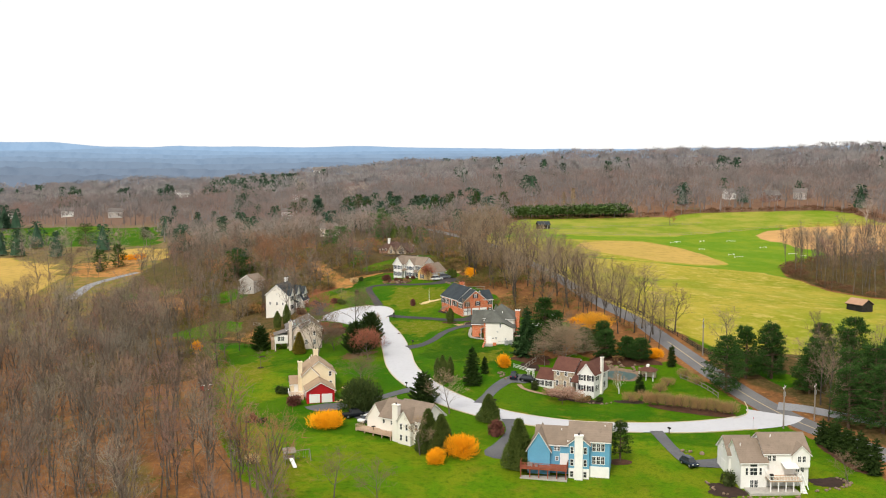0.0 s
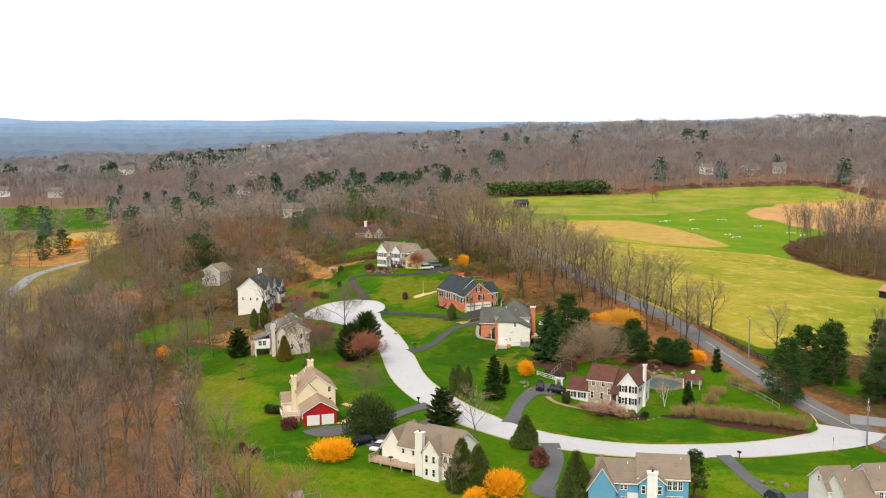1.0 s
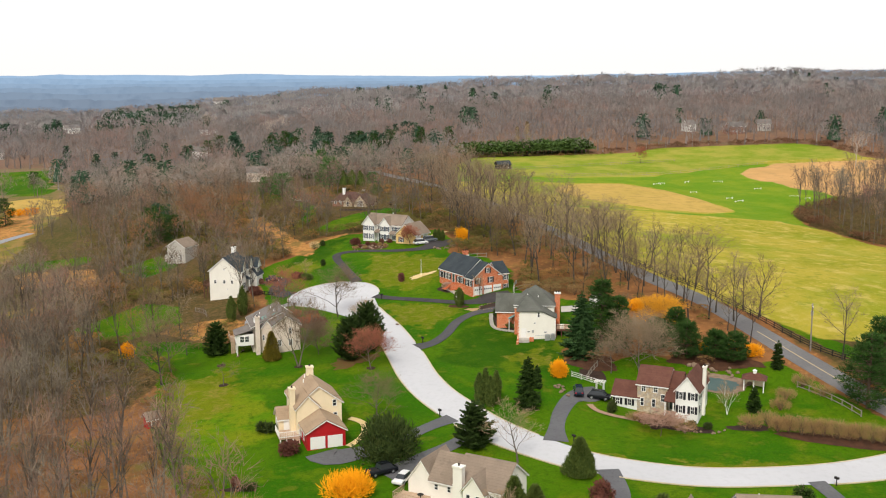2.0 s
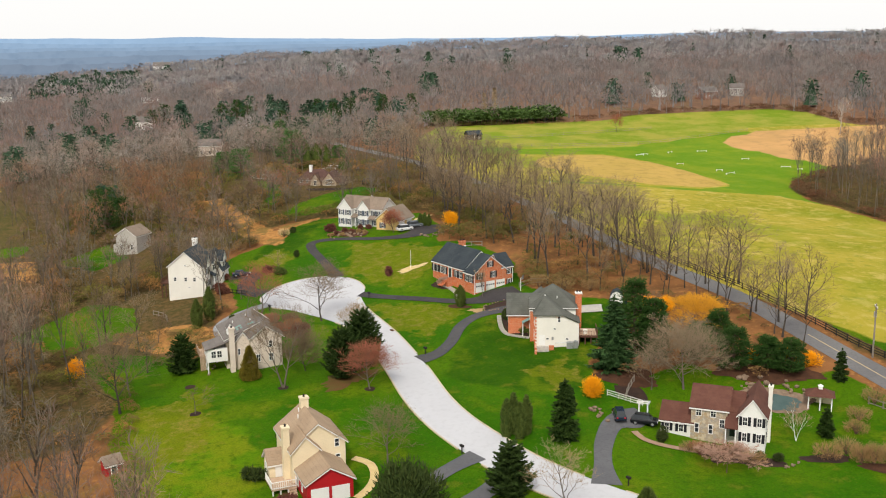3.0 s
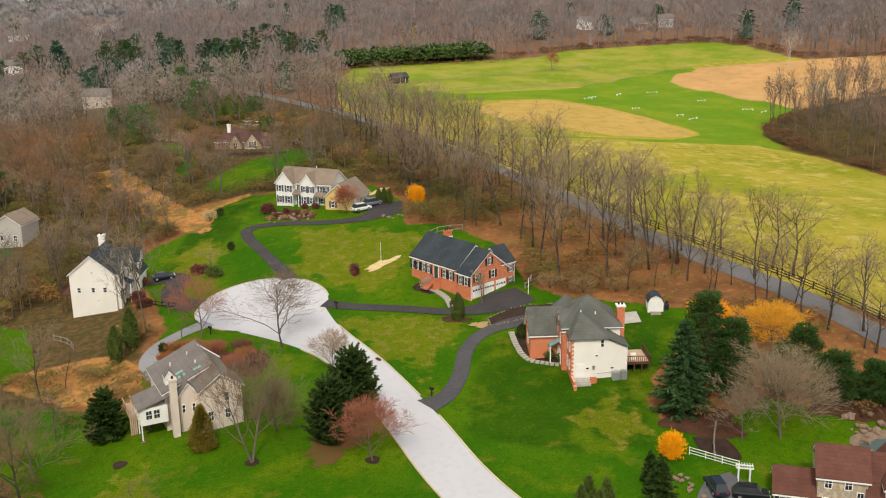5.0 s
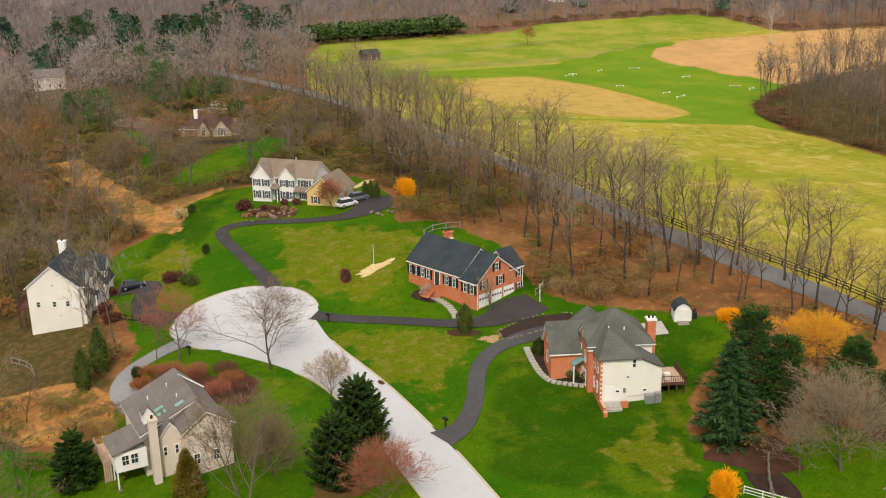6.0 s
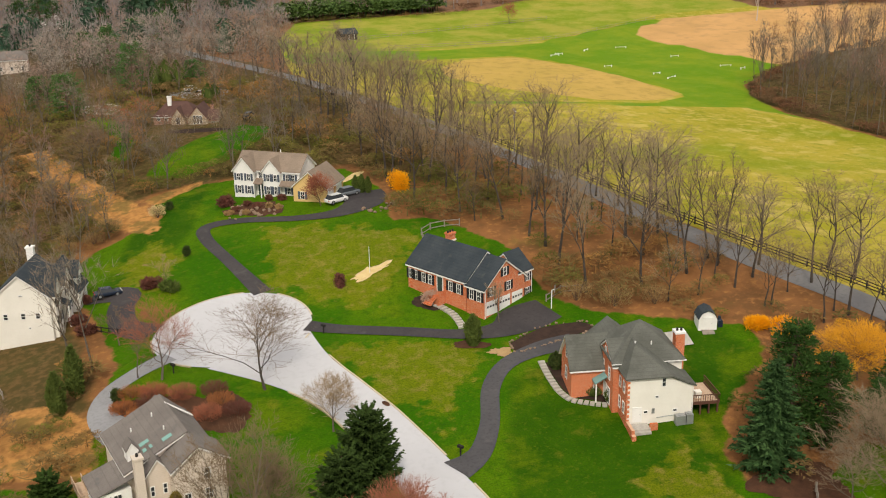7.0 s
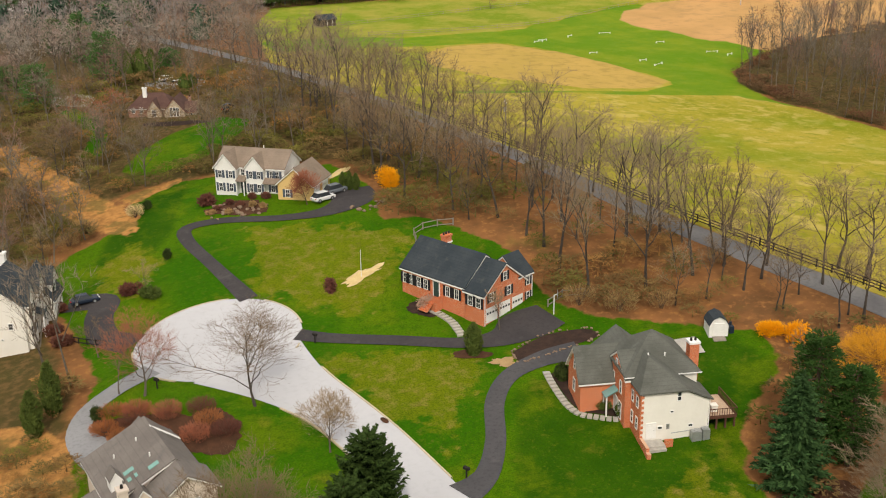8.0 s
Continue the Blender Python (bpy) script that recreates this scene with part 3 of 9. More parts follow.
def part(name, shape, mat, parent, label="", at=None):
    me = shape.mesh(name, mat) if isinstance(shape, Shape) else shape
    ob = new(name, me)
    ob.parent = parent
    if at is not None:
        ob.matrix_basis = at
    return tagged(ob, label)


def thing(name, label, category, x, y, z=None, yaw=0, group="", kind=""):
    ob = new(name)
    ob.empty_display_size = 0.3
    ob.matrix_basis = pose(x, y, ground(x, y) if z is None else z, 0, 0, yaw)
    return tagged(ob, label, category, group, kind)


# ---- roads, drives and paths, draped over the land ----
def smooth_line(pts, step=1.0):
    p = np.array(pts, float)
    out = []
    for k in range(len(p) - 1):
        a, b, c, d = p[max(k - 1, 0)], p[k], p[k + 1], p[min(k + 2, len(p) - 1)]
        n = max(2, int(np.linalg.norm(c[:2] - b[:2]) / step))
        for t in np.arange(n) / n:
            out.append(0.5 * (2 * b + (c - a) * t + (2 * a - 5 * b + 4 * c - d) * t * t + (3 * b - a - 3 * c + d) * t ** 3))
    return np.array(out + [p[-1]])


def sides_of(line):
    d = np.gradient(line[:, :2], axis=0)
    d /= np.linalg.norm(d, axis=1)[:, None] + 1e-9
    return np.c_[-d[:, 1], d[:, 0]]


def ribbon(name, pts, mat, lift, label, category, rows=6, kind="structure"):
    """A strip along points (x, y, width)."""
    line = smooth_line(pts)
    n = sides_of(line)
    across = np.linspace(-0.5, 0.5, rows)
    xy = (line[:, None, :2] + n[:, None] * (across[None, :, None] * line[:, None, 2:3])).reshape(-1, 2)
    k = len(line)
    i, j = np.meshgrid(np.arange(rows - 1), np.arange(k - 1))
    a = (j * rows + i).ravel()
    me = from_arrays(name, np.c_[xy, heights(xy) + lift], np.c_[a, a + 1, a + rows + 1, a + rows][:, ::-1], 4)
    me.materials.append(mat)
    return tagged(new(name, me), label, category, kind=kind)


def patch(name, cx, cy, rx, ry, mat, lift, label, category, yaw=0.0, kind="structure", wob=0.0, rings=7, n=96):
    """A draped disc with an uneven rim."""
    vs, fs = [(cx, cy)], []
    c, s = math.cos(radians(yaw)), math.sin(radians(yaw))
    for r in range(1, rings + 1):
        for k in range(n):
            a = k * math.tau / n
            w = 1 + wob * (math.sin(3 * a + cx) + 0.6 * math.sin(5 * a + cy) + 0.3 * math.sin(11 * a + cx * 2) + 0.25 * math.sin(17 * a + cy * 3) + 0.9 * noise.noise((cx + 4 * math.cos(a), cy + 4 * math.sin(a), 2.0)) + 0.5 * noise.noise((cx + 13 * math.cos(a), cy + 13 * math.sin(a), 5.0))) * r / rings
            x, y = rx * w * math.cos(a) * r / rings, ry * w * math.sin(a) * r / rings
            vs.append((cx + x * c - y * s, cy + x * s + y * c))
    sh = Shape()
    z = heights(vs) + (0.45 * lift if wob else lift)
    fs += [(0, 1 + k, 1 + (k + 1) % n) for k in range(n)]
    for r in range(rings - 1):
        o = 1 + r * n
        fs += [(o + k, o + n + k, o + n + (k + 1) % n, o + (k + 1) % n) for k in range(n)]
    sh.add([(x, y, h) for (x, y), h in zip(vs, z)], fs)
    return tagged(new(name, sh.mesh(name, mat)), label, category, kind=kind)


def plot(name, corners, mat, lift, label, category, rings=5, kind="structure"):
    """A draped bed with a drawn outline, fanned from its middle."""
    rim = smooth_line([(x, y, 0) for x, y in corners + corners[:1]], 0.5)[:-1, :2]
    mid, n = rim.mean(0), len(rim)
    xy = np.concatenate([[mid]] + [mid + (rim - mid) * (k / rings) for k in range(1, rings + 1)])
    fs = [(0, 1 + k, 1 + (k + 1) % n) for k in range(n)]
    for g in range(rings - 1):
        o = 1 + g * n
        fs += [(o + k, o + n + k, o + n + (k + 1) % n, o + (k + 1) % n) for k in range(n)]
    sh = Shape().add([(x, y, z) for (x, y), z in zip(xy.tolist(), (heights(xy) + 0.5 * lift).tolist())], fs)
    return tagged(new(name, sh.mesh(name, mat)), label, category, kind=kind)


LANE_LINE = [(72.4, 217.4, 12.5), (70.6, 214.8, 11), (67, 212.6, 9.0), (61, 210.8, 7.4), (50, 208.4, 6.8), (38, 207.9, 6.4), (26, 208.9, 6.6), (14, 213.3, 7.0), (7, 219.3, 7.4),
             (-0.3, 228, 7.6), (-5, 236.5, 7.4), (-8.6, 245, 7.2), (-10.8, 254, 7.2), (-12.1, 265, 7.2), (-13.3, 274, 6.9), (-15.2, 284, 6.9), (-17.5, 292, 7.4), (-20.5, 299, 10), (-24, 307, 16)]
MAIN_LINE = [(112, 135, 6.2), (95, 170, 6.2), (85.5, 191, 6.2), (76, 211, 6.2), (70.6, 226, 6.0), (64.4, 245, 5.6), (58.8, 262.5, 5.2), (54, 280, 5.0), (50, 294, 5.2), (47.5, 304, 5.0),
             (43.4, 323, 5.0), (39.5, 350, 5.0), (34.3, 381, 5.0), (26, 427, 5.0), (14, 480, 5.0), (-8, 560, 5.0)]
ribbon("main_road", MAIN_LINE, ASPHALT, 0.06, "grey asphalt country road with a faded yellow line", "road")
ribbon("yellow_line", [(x, y, 0.28) for x, y, w in MAIN_LINE[:7]], LINEPAINT, 0.072, "faded yellow centre line on the road", "road marking", rows=2)
ribbon("lane", LANE_LINE, LANE, 0.08, "pale worn concrete lane", "road", rows=8)
patch("turning_circle", -26.4, 313.6, 11.0, 10.6, LANE, 0.092, "round pale turning circle at the end of the lane", "road", rings=10, n=72)
ribbon("left_road", [(-148, 398, 5), (-148.5, 412, 5), (-149, 427, 5), (-143, 440, 5), (-136, 450, 4)], DRIVEPALE, 0.1, "narrow pale valley road", "road")
DRIVES = {
    "north": ([(-20.5, 322.5, 2.8), (-23.2, 335, 2.1), (-25.4, 346, 2.2), (-24.6, 350.8, 2.5), (-19, 350.2, 2.2), (-10, 345.4, 2.2), (-3, 344, 3.6), (2.5, 347, 7.2), (3.5, 351.5, 6.6)], DRIVE),
    "brick": ([(-16.6, 310.4, 2.8), (-12.5, 307.2, 2.3), (-5, 302.4, 2.3), (1.5, 298.2, 2.4), (6.5, 296.8, 4.0), (10.5, 298, 7.2), (15, 299.0, 6.0)], DRIVE),
    "white_brick": ([(-9.6, 270.5, 4.0), (-6.2, 272.4, 2.7), (-2.8, 277.5, 2.3), (0.3, 284.5, 2.3), (4.2, 288.6, 2.4), (9.5, 290.0, 3.2), (14, 289.4, 4.4)], DRIVESLATE),
    "curved": ([(-35.5, 309.6, 3.4), (-40, 307.0, 2.8), (-43.6, 303.6, 2.8), (-45, 299.2, 3.0), (-43.6, 294.6, 4.6), (-41.4, 290.5, 5.4)], DRIVEPALE),
    "west": ([(-36.8, 318, 5.0), (-40.2, 322, 4.2), (-40.6, 328, 4.0), (-39.6, 333, 4.6), (-44.4, 335.5, 4.6)], DRIVE),
    "stone": ([(8.8, 222.8, 4.2), (10.2, 228.5, 2.6), (12.2, 234.5, 2.7), (15.4, 240.4, 3.2), (18.5, 242.0, 5.4), (21.5, 243.5, 4.0)], DRIVEMID),
    "cream": ([(-6.5, 233.6, 3.4), (-11, 230.6, 2.6), (-17, 225.6, 2.8), (-22.5, 222.8, 4.4), (-26.8, 221.6, 5.8), (-28.5, 223.6, 5.4)], DRIVEMID),
    "first": ([(-3.2, 227.5, 3.6), (-7.5, 223.6, 2.8), (-12.5, 219.4, 3.6), (-16, 215.6, 5.2), (-18.5, 213.6, 4.6)], DRIVEMID),
    "blue": ([(14.2, 211.5, 3.6), (14.2, 204, 2.6), (11.8, 197, 3.2), (10.0, 192.8, 4.2), (14, 191.0, 3.6)], DRIVEMID),
    "white": ([(44.0, 205.6, 2.8), (44.9, 196, 2.5), (46.6, 188.5, 2.9), (50, 187.6, 4.0), (54, 188.0, 5.2)], DRIVEMID),
    "east": ([(74.5, 222, 5.0), (80, 219.5, 4.4), (86, 214.5, 4.2), (96, 207, 4.2)], DRIVEPALE),
}
for dn, (dl, dm) in DRIVES.items():
    ribbon("driveway", dl, dm, 0.10, "smooth blue-grey asphalt driveway" if dm in (DRIVEPALE, DRIVEMID) else "dark asphalt driveway", "driveway")
MOUTHS = [dl[0][:2] for dl, dm in DRIVES.values()]


def kerb(name, pts):
    """A low concrete kerb, broken where drives meet the lane."""
    sh = Shape()
    line = smooth_line([(x, y, 0) for x, y in pts], 1.0)
    n = sides_of(line)
    z = heights(line[:, :2])
    prev = None
    for k, (q, s) in enumerate(zip(line, n)):
        if any(math.hypot(q[0] - mx, q[1] - my) < 2.3 for mx, my in MOUTHS):
            prev = None
            continue
        a, b = q[:2] - s * 0.1, q[:2] + s * 0.1
        cur = [(*a, z[k]), (*a, z[k] + 0.16), (*b, z[k] + 0.16), (*b, z[k])]
        if prev:
            sh.add(prev + cur, [(0, 1, 5, 4), (1, 2, 6, 5), (2, 3, 7, 6)])
        prev = cur
    tagged(new(name, sh.mesh(name, KERB)), "low pale concrete kerb along the lane", "kerb", kind="structure")


edge = smooth_line(LANE_LINE, 3.0)
en = sides_of(edge)
keep = edge[:, 0] < 67
kerb("kerb", [tuple(q[:2] + s * (q[2] / 2 + 0.1)) for q, s, k in zip(edge, en, keep) if k and q[1] < 297])
kerb("kerb", [tuple(q[:2] - s * (q[2] / 2 + 0.1)) for q, s, k in zip(edge, en, keep) if k and q[1] < 300])
kerb("kerb", [(-26.4 + 11.1 * math.cos(a), 313.6 + 10.7 * math.sin(a)) for a in np.linspace(radians(-38), radians(232), 40)])
kerb("kerb", [(62.5, 214.6), (65.5, 216.5), (67.3, 220), (68, 225)])

# ---- houses ----
TURN_TO = {"front": 0, "left": -90, "right": 90, "back": 180}
MESHES = {}


def cached(key, make):
    if key not in MESHES:
        MESHES[key] = make()
    return MESHES[key]


def frame_mesh(w, h, cross):
    sh, t = Shape(), 0.09
    sh.box(-w / 2, -w / 2 + t, -0.07, 0.02, 0, h).box(w / 2 - t, w / 2, -0.07, 0.02, 0, h)
    sh.box(-w / 2 + t, w / 2 - t, -0.07, 0.02, 0, t).box(-w / 2 + t, w / 2 - t, -0.07, 0.02, h - t, h)
    if cross:
        sh.box(-w / 2 + t, w / 2 - t, -0.05, 0.0, h / 2 - 0.03, h / 2 + 0.03)
        if w > 0.7:
            sh.box(-0.02, 0.02, -0.045, -0.005, t, h / 2 - 0.03).box(-0.02, 0.02, -0.045, -0.005, h / 2 + 0.03, h - t)
    return sh.mesh("window", TRIM)


def shutter_mesh(w, h, mat):
    sh = Shape().box(-w / 2, w / 2, -0.07, -0.01, 0, h)
    for k in range(6):
        z = 0.08 + k * (h - 0.16) / 6
        sh.box(-w / 2 + 0.05, w / 2 - 0.05, -0.085, -0.071, z, z + (h - 0.16) / 9)
    return sh.mesh("shutter", mat)


class House:
    """A house: local x along its front, y inwards, heights absolute."""
    trim, trim_label = TRIM, "white painted roof trim"

    def __init__(self, name, label, x, y, z, yaw, category="house", roof=ROOF_BROWN, wall=WHITE, shutters=None):
        self.ob = thing(name, label, category, x, y, z, yaw)
        self.z, self.roof, self.wall, self.shutters = z, roof, wall, shutters

    def part(self, name, shape, mat, label="", parent=None, at=None):
        return part(name, shape, mat, parent or self.ob, label, at)

    def box(self, name, x0, x1, y0, y1, z0, z1, mat, label="", parent=None):
        return self.part(name, Shape().box(x0, x1, y0, y1, z0 - self.z, z1 - self.z), mat, label, parent)

    def gable(self, x0, x1, y0, y1, zb, ze, zr, axis="x", wall=None, roof=None, over=0.32, skew=0.5, roofed=True):
        """A block with a gable roof whose ridge runs along axis; skew moves the ridge off the middle."""
        zb, ze, zr = zb - self.z, ze - self.z, zr - self.z
        sw = (lambda a, b, c: (a, b, c)) if axis == "x" else (lambda a, b, c: (b, a, c))
        a0, a1, b0, b1 = (x0, x1, y0, y1) if axis == "x" else (y0, y1, x0, x1)
        bm = b0 + (b1 - b0) * skew
        sh = Shape()
        base = [sw(a0, b0, zb), sw(a1, b0, zb), sw(a1, b1, zb), sw(a0, b1, zb)]
        top = [sw(a0, b0, ze), sw(a1, b0, ze), sw(a1, b1, ze), sw(a0, b1, ze)]
        rid = [sw(a0, bm, zr - 0.02), sw(a1, bm, zr - 0.02)]
        sh.add(base + top + rid, [(0, 1, 5, 4), (1, 2, 6, 9, 5), (2, 3, 7, 6), (3, 0, 4, 8, 7), (4, 5, 9, 8), (6, 7, 8, 9)])
        self.part("wall", sh, wall or self.wall)
        if not roofed:
            return
        rf, tr = Shape(), Shape()
        for b in (b0, b1):
            sl = (ze - zr) / (b - bm)
            be = b + math.copysign(over, b - bm)
            zl = zr + sl * (be - bm)
            for s, o, lift, th in ((rf, over, 0.16, 0.13), (tr, over - 0.03, 0.028, 0.2)):
                q = [sw(a0 - o, be, zl + lift), sw(a1 + o, be, zl + lift), sw(a1 + o, bm, zr + lift), sw(a0 - o, bm, zr + lift)]
                s.slab(q, th)
        self.part("roof", rf, roof or self.roof)
        self.part("fascia", tr, self.trim, self.trim_label)

    def hip(self, x0, x1, y0, y1, zb, ze, zr, axis="x", wall=None, roof=None, over=0.35, inset=None, inset2=None):
        zb, ze, zr = zb - self.z, ze - self.z, zr - self.z
        sw = (lambda a, b, c: (a, b, c)) if axis == "x" else (lambda a, b, c: (b, a, c))
        a0, a1, b0, b1 = (x0, x1, y0, y1) if axis == "x" else (y0, y1, x0, x1)
        self.part("wall", Shape().box(x0, x1, y0, y1, zb, ze), wall or self.wall)
        ins = (b1 - b0) / 2 if inset is None else inset
        bm = (b0 + b1) / 2
        ins = min(ins, (a1 - a0) / 2 - 0.05)
        rf = Shape()
        e = [sw(a0 - over, b0 - over, ze), sw(a1 + over, b0 - over, ze), sw(a1 + over, b1 + over, ze), sw(a0 - over, b1 + over, ze)]
        lo = [(x, y, z - 0.16) for x, y, z in e]
        r = [sw(a0 + ins, bm, zr), sw(a1 - (ins if inset2 is None else inset2), bm, zr)]
        rf.add(e + r + lo, [(0, 1, 5, 4), (1, 2, 5), (2, 3, 4, 5), (3, 0, 4), (0, 6, 7, 1), (1, 7, 8, 2), (2, 8, 9, 3), (3, 9, 6, 0), (9, 8, 7, 6)])
        self.part("roof", rf, roof or self.roof)
        o = over + 0.05
        for ya, yb in ((y0 - o, y0 - over), (y1 + over, y1 + o)):
            self.part("gutter", Shape().box(x0 - o, x1 + o, ya, yb, ze - 0.17, ze - 0.06), TRIM, "white gutter")

    def place(self, me, name, face, u, d, z, label="", parent=None):
        """Puts a mesh on a wall: u along, d the wall's plane, z its foot."""
        x, y = (u, d) if face in ("front", "back") else (d, u)
        return self.part(name, me, None, label, parent, pose(x, y, z - self.z, 0, 0, TURN_TO[face]))

    def window(self, face, d, u, z, w=0.95, h=1.45, shut=True, cross=True):
        win = self.place(cached(("f", w, h, cross), lambda: frame_mesh(w, h, cross)), "window", face, u, d, z)
        part("pane", cached(("p", w, h), lambda: Shape().box(-w / 2 + 0.08, w / 2 - 0.08, -0.03, -0.012, 0.08, h - 0.08).mesh("pane", GLASS)), None, win)
        if shut and self.shutters:
            sw = 0.42
            me = cached(("s", h, self.shutters.name), lambda: shutter_mesh(sw, h, self.shutters))
            for s in (-1, 1):
                part("shutter", me, None, win, "", pose(s * (w / 2 + sw / 2 + 0.02), 0, 0))

    def windows(self, face, d, us, z, w=0.95, h=1.45, shut=True, cross=True):
        for u in us:
            self.window(face, d, u, z, w, h, shut, cross)

    def door(self, face, d, u, z, w=1.0, h=2.1, mat=DOORDARK, label="panelled entrance door"):
        def make():
            sh = Shape().box(-w / 2, w / 2, -0.05, 0.01, 0, h)
            for k in (-1, 1):
                for z0, z1 in ((0.15, h * 0.45), (h * 0.5, h - 0.15)):
                    sh.box(k * w / 4 - w * 0.17, k * w / 4 + w * 0.17, -0.065, -0.051, z0, z1)
            return sh.mesh("door", mat)
        dr = self.place(cached(("d", w, h, mat.name), make), "door", face, u, d, z, label)
        fr = Shape().box(-w / 2 - 0.14, -w / 2, -0.08, 0.01, 0, h + 0.14).box(w / 2, w / 2 + 0.14, -0.08, 0.01, 0, h + 0.14).box(-w / 2, w / 2, -0.08, 0.01, h, h + 0.14)
        part("door_frame", fr, TRIM, dr)
        part("handle", Shape().beam((w * 0.38, -0.12, 1.0), (w * 0.38, -0.05, 1.0), 0.04), METAL, dr, "metal handle")

    def garage_door(self, face, d, u, z, w=2.4, h=2.1, lights=True):
        leaf = cached(("g", w, h), lambda: Shape().box(-w / 2, w / 2, -0.03, 0.02, 0, h).mesh("garage_door", TRIM))
        gd = self.place(leaf, "garage_door", face, u, d, z, "white panelled garage door")
        panel = cached(("gq", w, h), lambda: Shape().box(-w * 0.095, w * 0.095, -0.05, -0.031, h * 0.035, h * 0.215).mesh("panel", TRIM))
        for row in range(4):
            for c in range(4):
                if not (lights and row == 2):
                    part("panel", panel, None, gd, "", pose(-w / 2 + (c + 0.5) * w / 4, 0, row * h / 4))
        if lights:
            for c in range(4):
                x = -w / 2 + (c + 0.5) * w / 4
                part("pane", cached(("gp", w, h), lambda: Shape().box(-w * 0.075, w * 0.075, -0.05, -0.032, h * 0.56, h * 0.70).mesh("pane", GLASS)), None, gd, "", pose(x, 0, 0))

    def chimney(self, x0, x1, y0, y1, zb, zt, mat, cap=True, label="", pots=1):
        ch = self.box("chimney", x0, x1, y0, y1, zb, zt - 0.25, mat, label)
        self.box("chimney_cap", x0 - 0.1, x1 + 0.1, y0 - 0.1, y1 + 0.1, zt - 0.25, zt, mat if not cap else TRIM, "", ch)
        for k in range(pots):
            cx, cy = (x0 + x1) / 2 + (k - (pots - 1) / 2) * 0.5, (y0 + y1) / 2
            self.part("flue", Shape().beam((cx, cy, zt - self.z), (cx, cy, zt - self.z + 0.35), 0.16, 0.13, 8), WOODBLACK, "dark flue pipe", ch)

    def deck(self, x0, x1, y0, y1, z, foot, mat, rail=None, label="wooden deck with a railing", posts=4):
        rail = rail or mat
        dk = self.box("deck", x0, x1, y0, y1, z - 0.25, z, mat, label)
        n = posts
        for k in range(n):
            x = x0 + 0.15 + (x1 - x0 - 0.3) * k / (n - 1)
            self.part("post", Shape().box(x - 0.09, x + 0.09, y0 + 0.08, y0 + 0.26, foot - self.z, z - 0.25 - self.z), rail, "", dk)
        self.part("railing", self.rail([(x0, y1), (x0, y0), (x1, y0), (x1, y1)], z - self.z), rail, "", dk)
        return dk

    @staticmethod
    def rail(line, z, high=0.95, gap=0.28):
        sh = Shape()
        for (xa, ya), (xb, yb) in zip(line, line[1:]):
            for h in (0.12, high):
                dx, dy = (0.0, 0.04) if abs(yb - ya) < 0.01 else (0.04, 0.0)
                sh.box(min(xa, xb) - dx, max(xa, xb) + dx, min(ya, yb) - dy, max(ya, yb) + dy, z + h - 0.04, z + h + 0.04)
            n = max(2, int(math.hypot(xb - xa, yb - ya) / gap))
            for k in range(n + 1):
                x, y = xa + (xb - xa) * k / n, ya + (yb - ya) * k / n
                sh.box(x - 0.025, x + 0.025, y - 0.025, y + 0.025, z, z + high - 0.04)
        return sh

    def stairs(self, x, y, z_top, z_bottom, width, away, mat, axis="y"):
        """Open steps down from (x, y), going along axis in the direction away."""
        sh = Shape()
        n = max(2, int((z_top - z_bottom) / 0.19))
        for k in range(n):
            z = z_top - (k + 1) * (z_top - z_bottom) / n - self.z
            a, b = sorted((k * 0.27 * away, (k + 1) * 0.27 * away))
            if axis == "y":
                sh.box(x - width / 2, x + width / 2, y + a, y + b, z - 0.12, z + 0.05)
            else:
                sh.box(x + a, x + b, y - width / 2, y + width / 2, z - 0.12, z + 0.05)
        return self.part("steps", sh, mat, "flight of steps")

    def vent(self, x, y, z):
        self.part("vent_pipe", Shape().beam((x, y, z - self.z - 0.1), (x, y, z - self.z + 0.45), 0.08, 0.08, 8), TRIM, "white roof vent pipe")

    def quad(self, name, q, thick, mat, label=""):
        return self.part(name, Shape().slab([(x, y, z - self.z) for x, y, z in q], thick), mat, label)


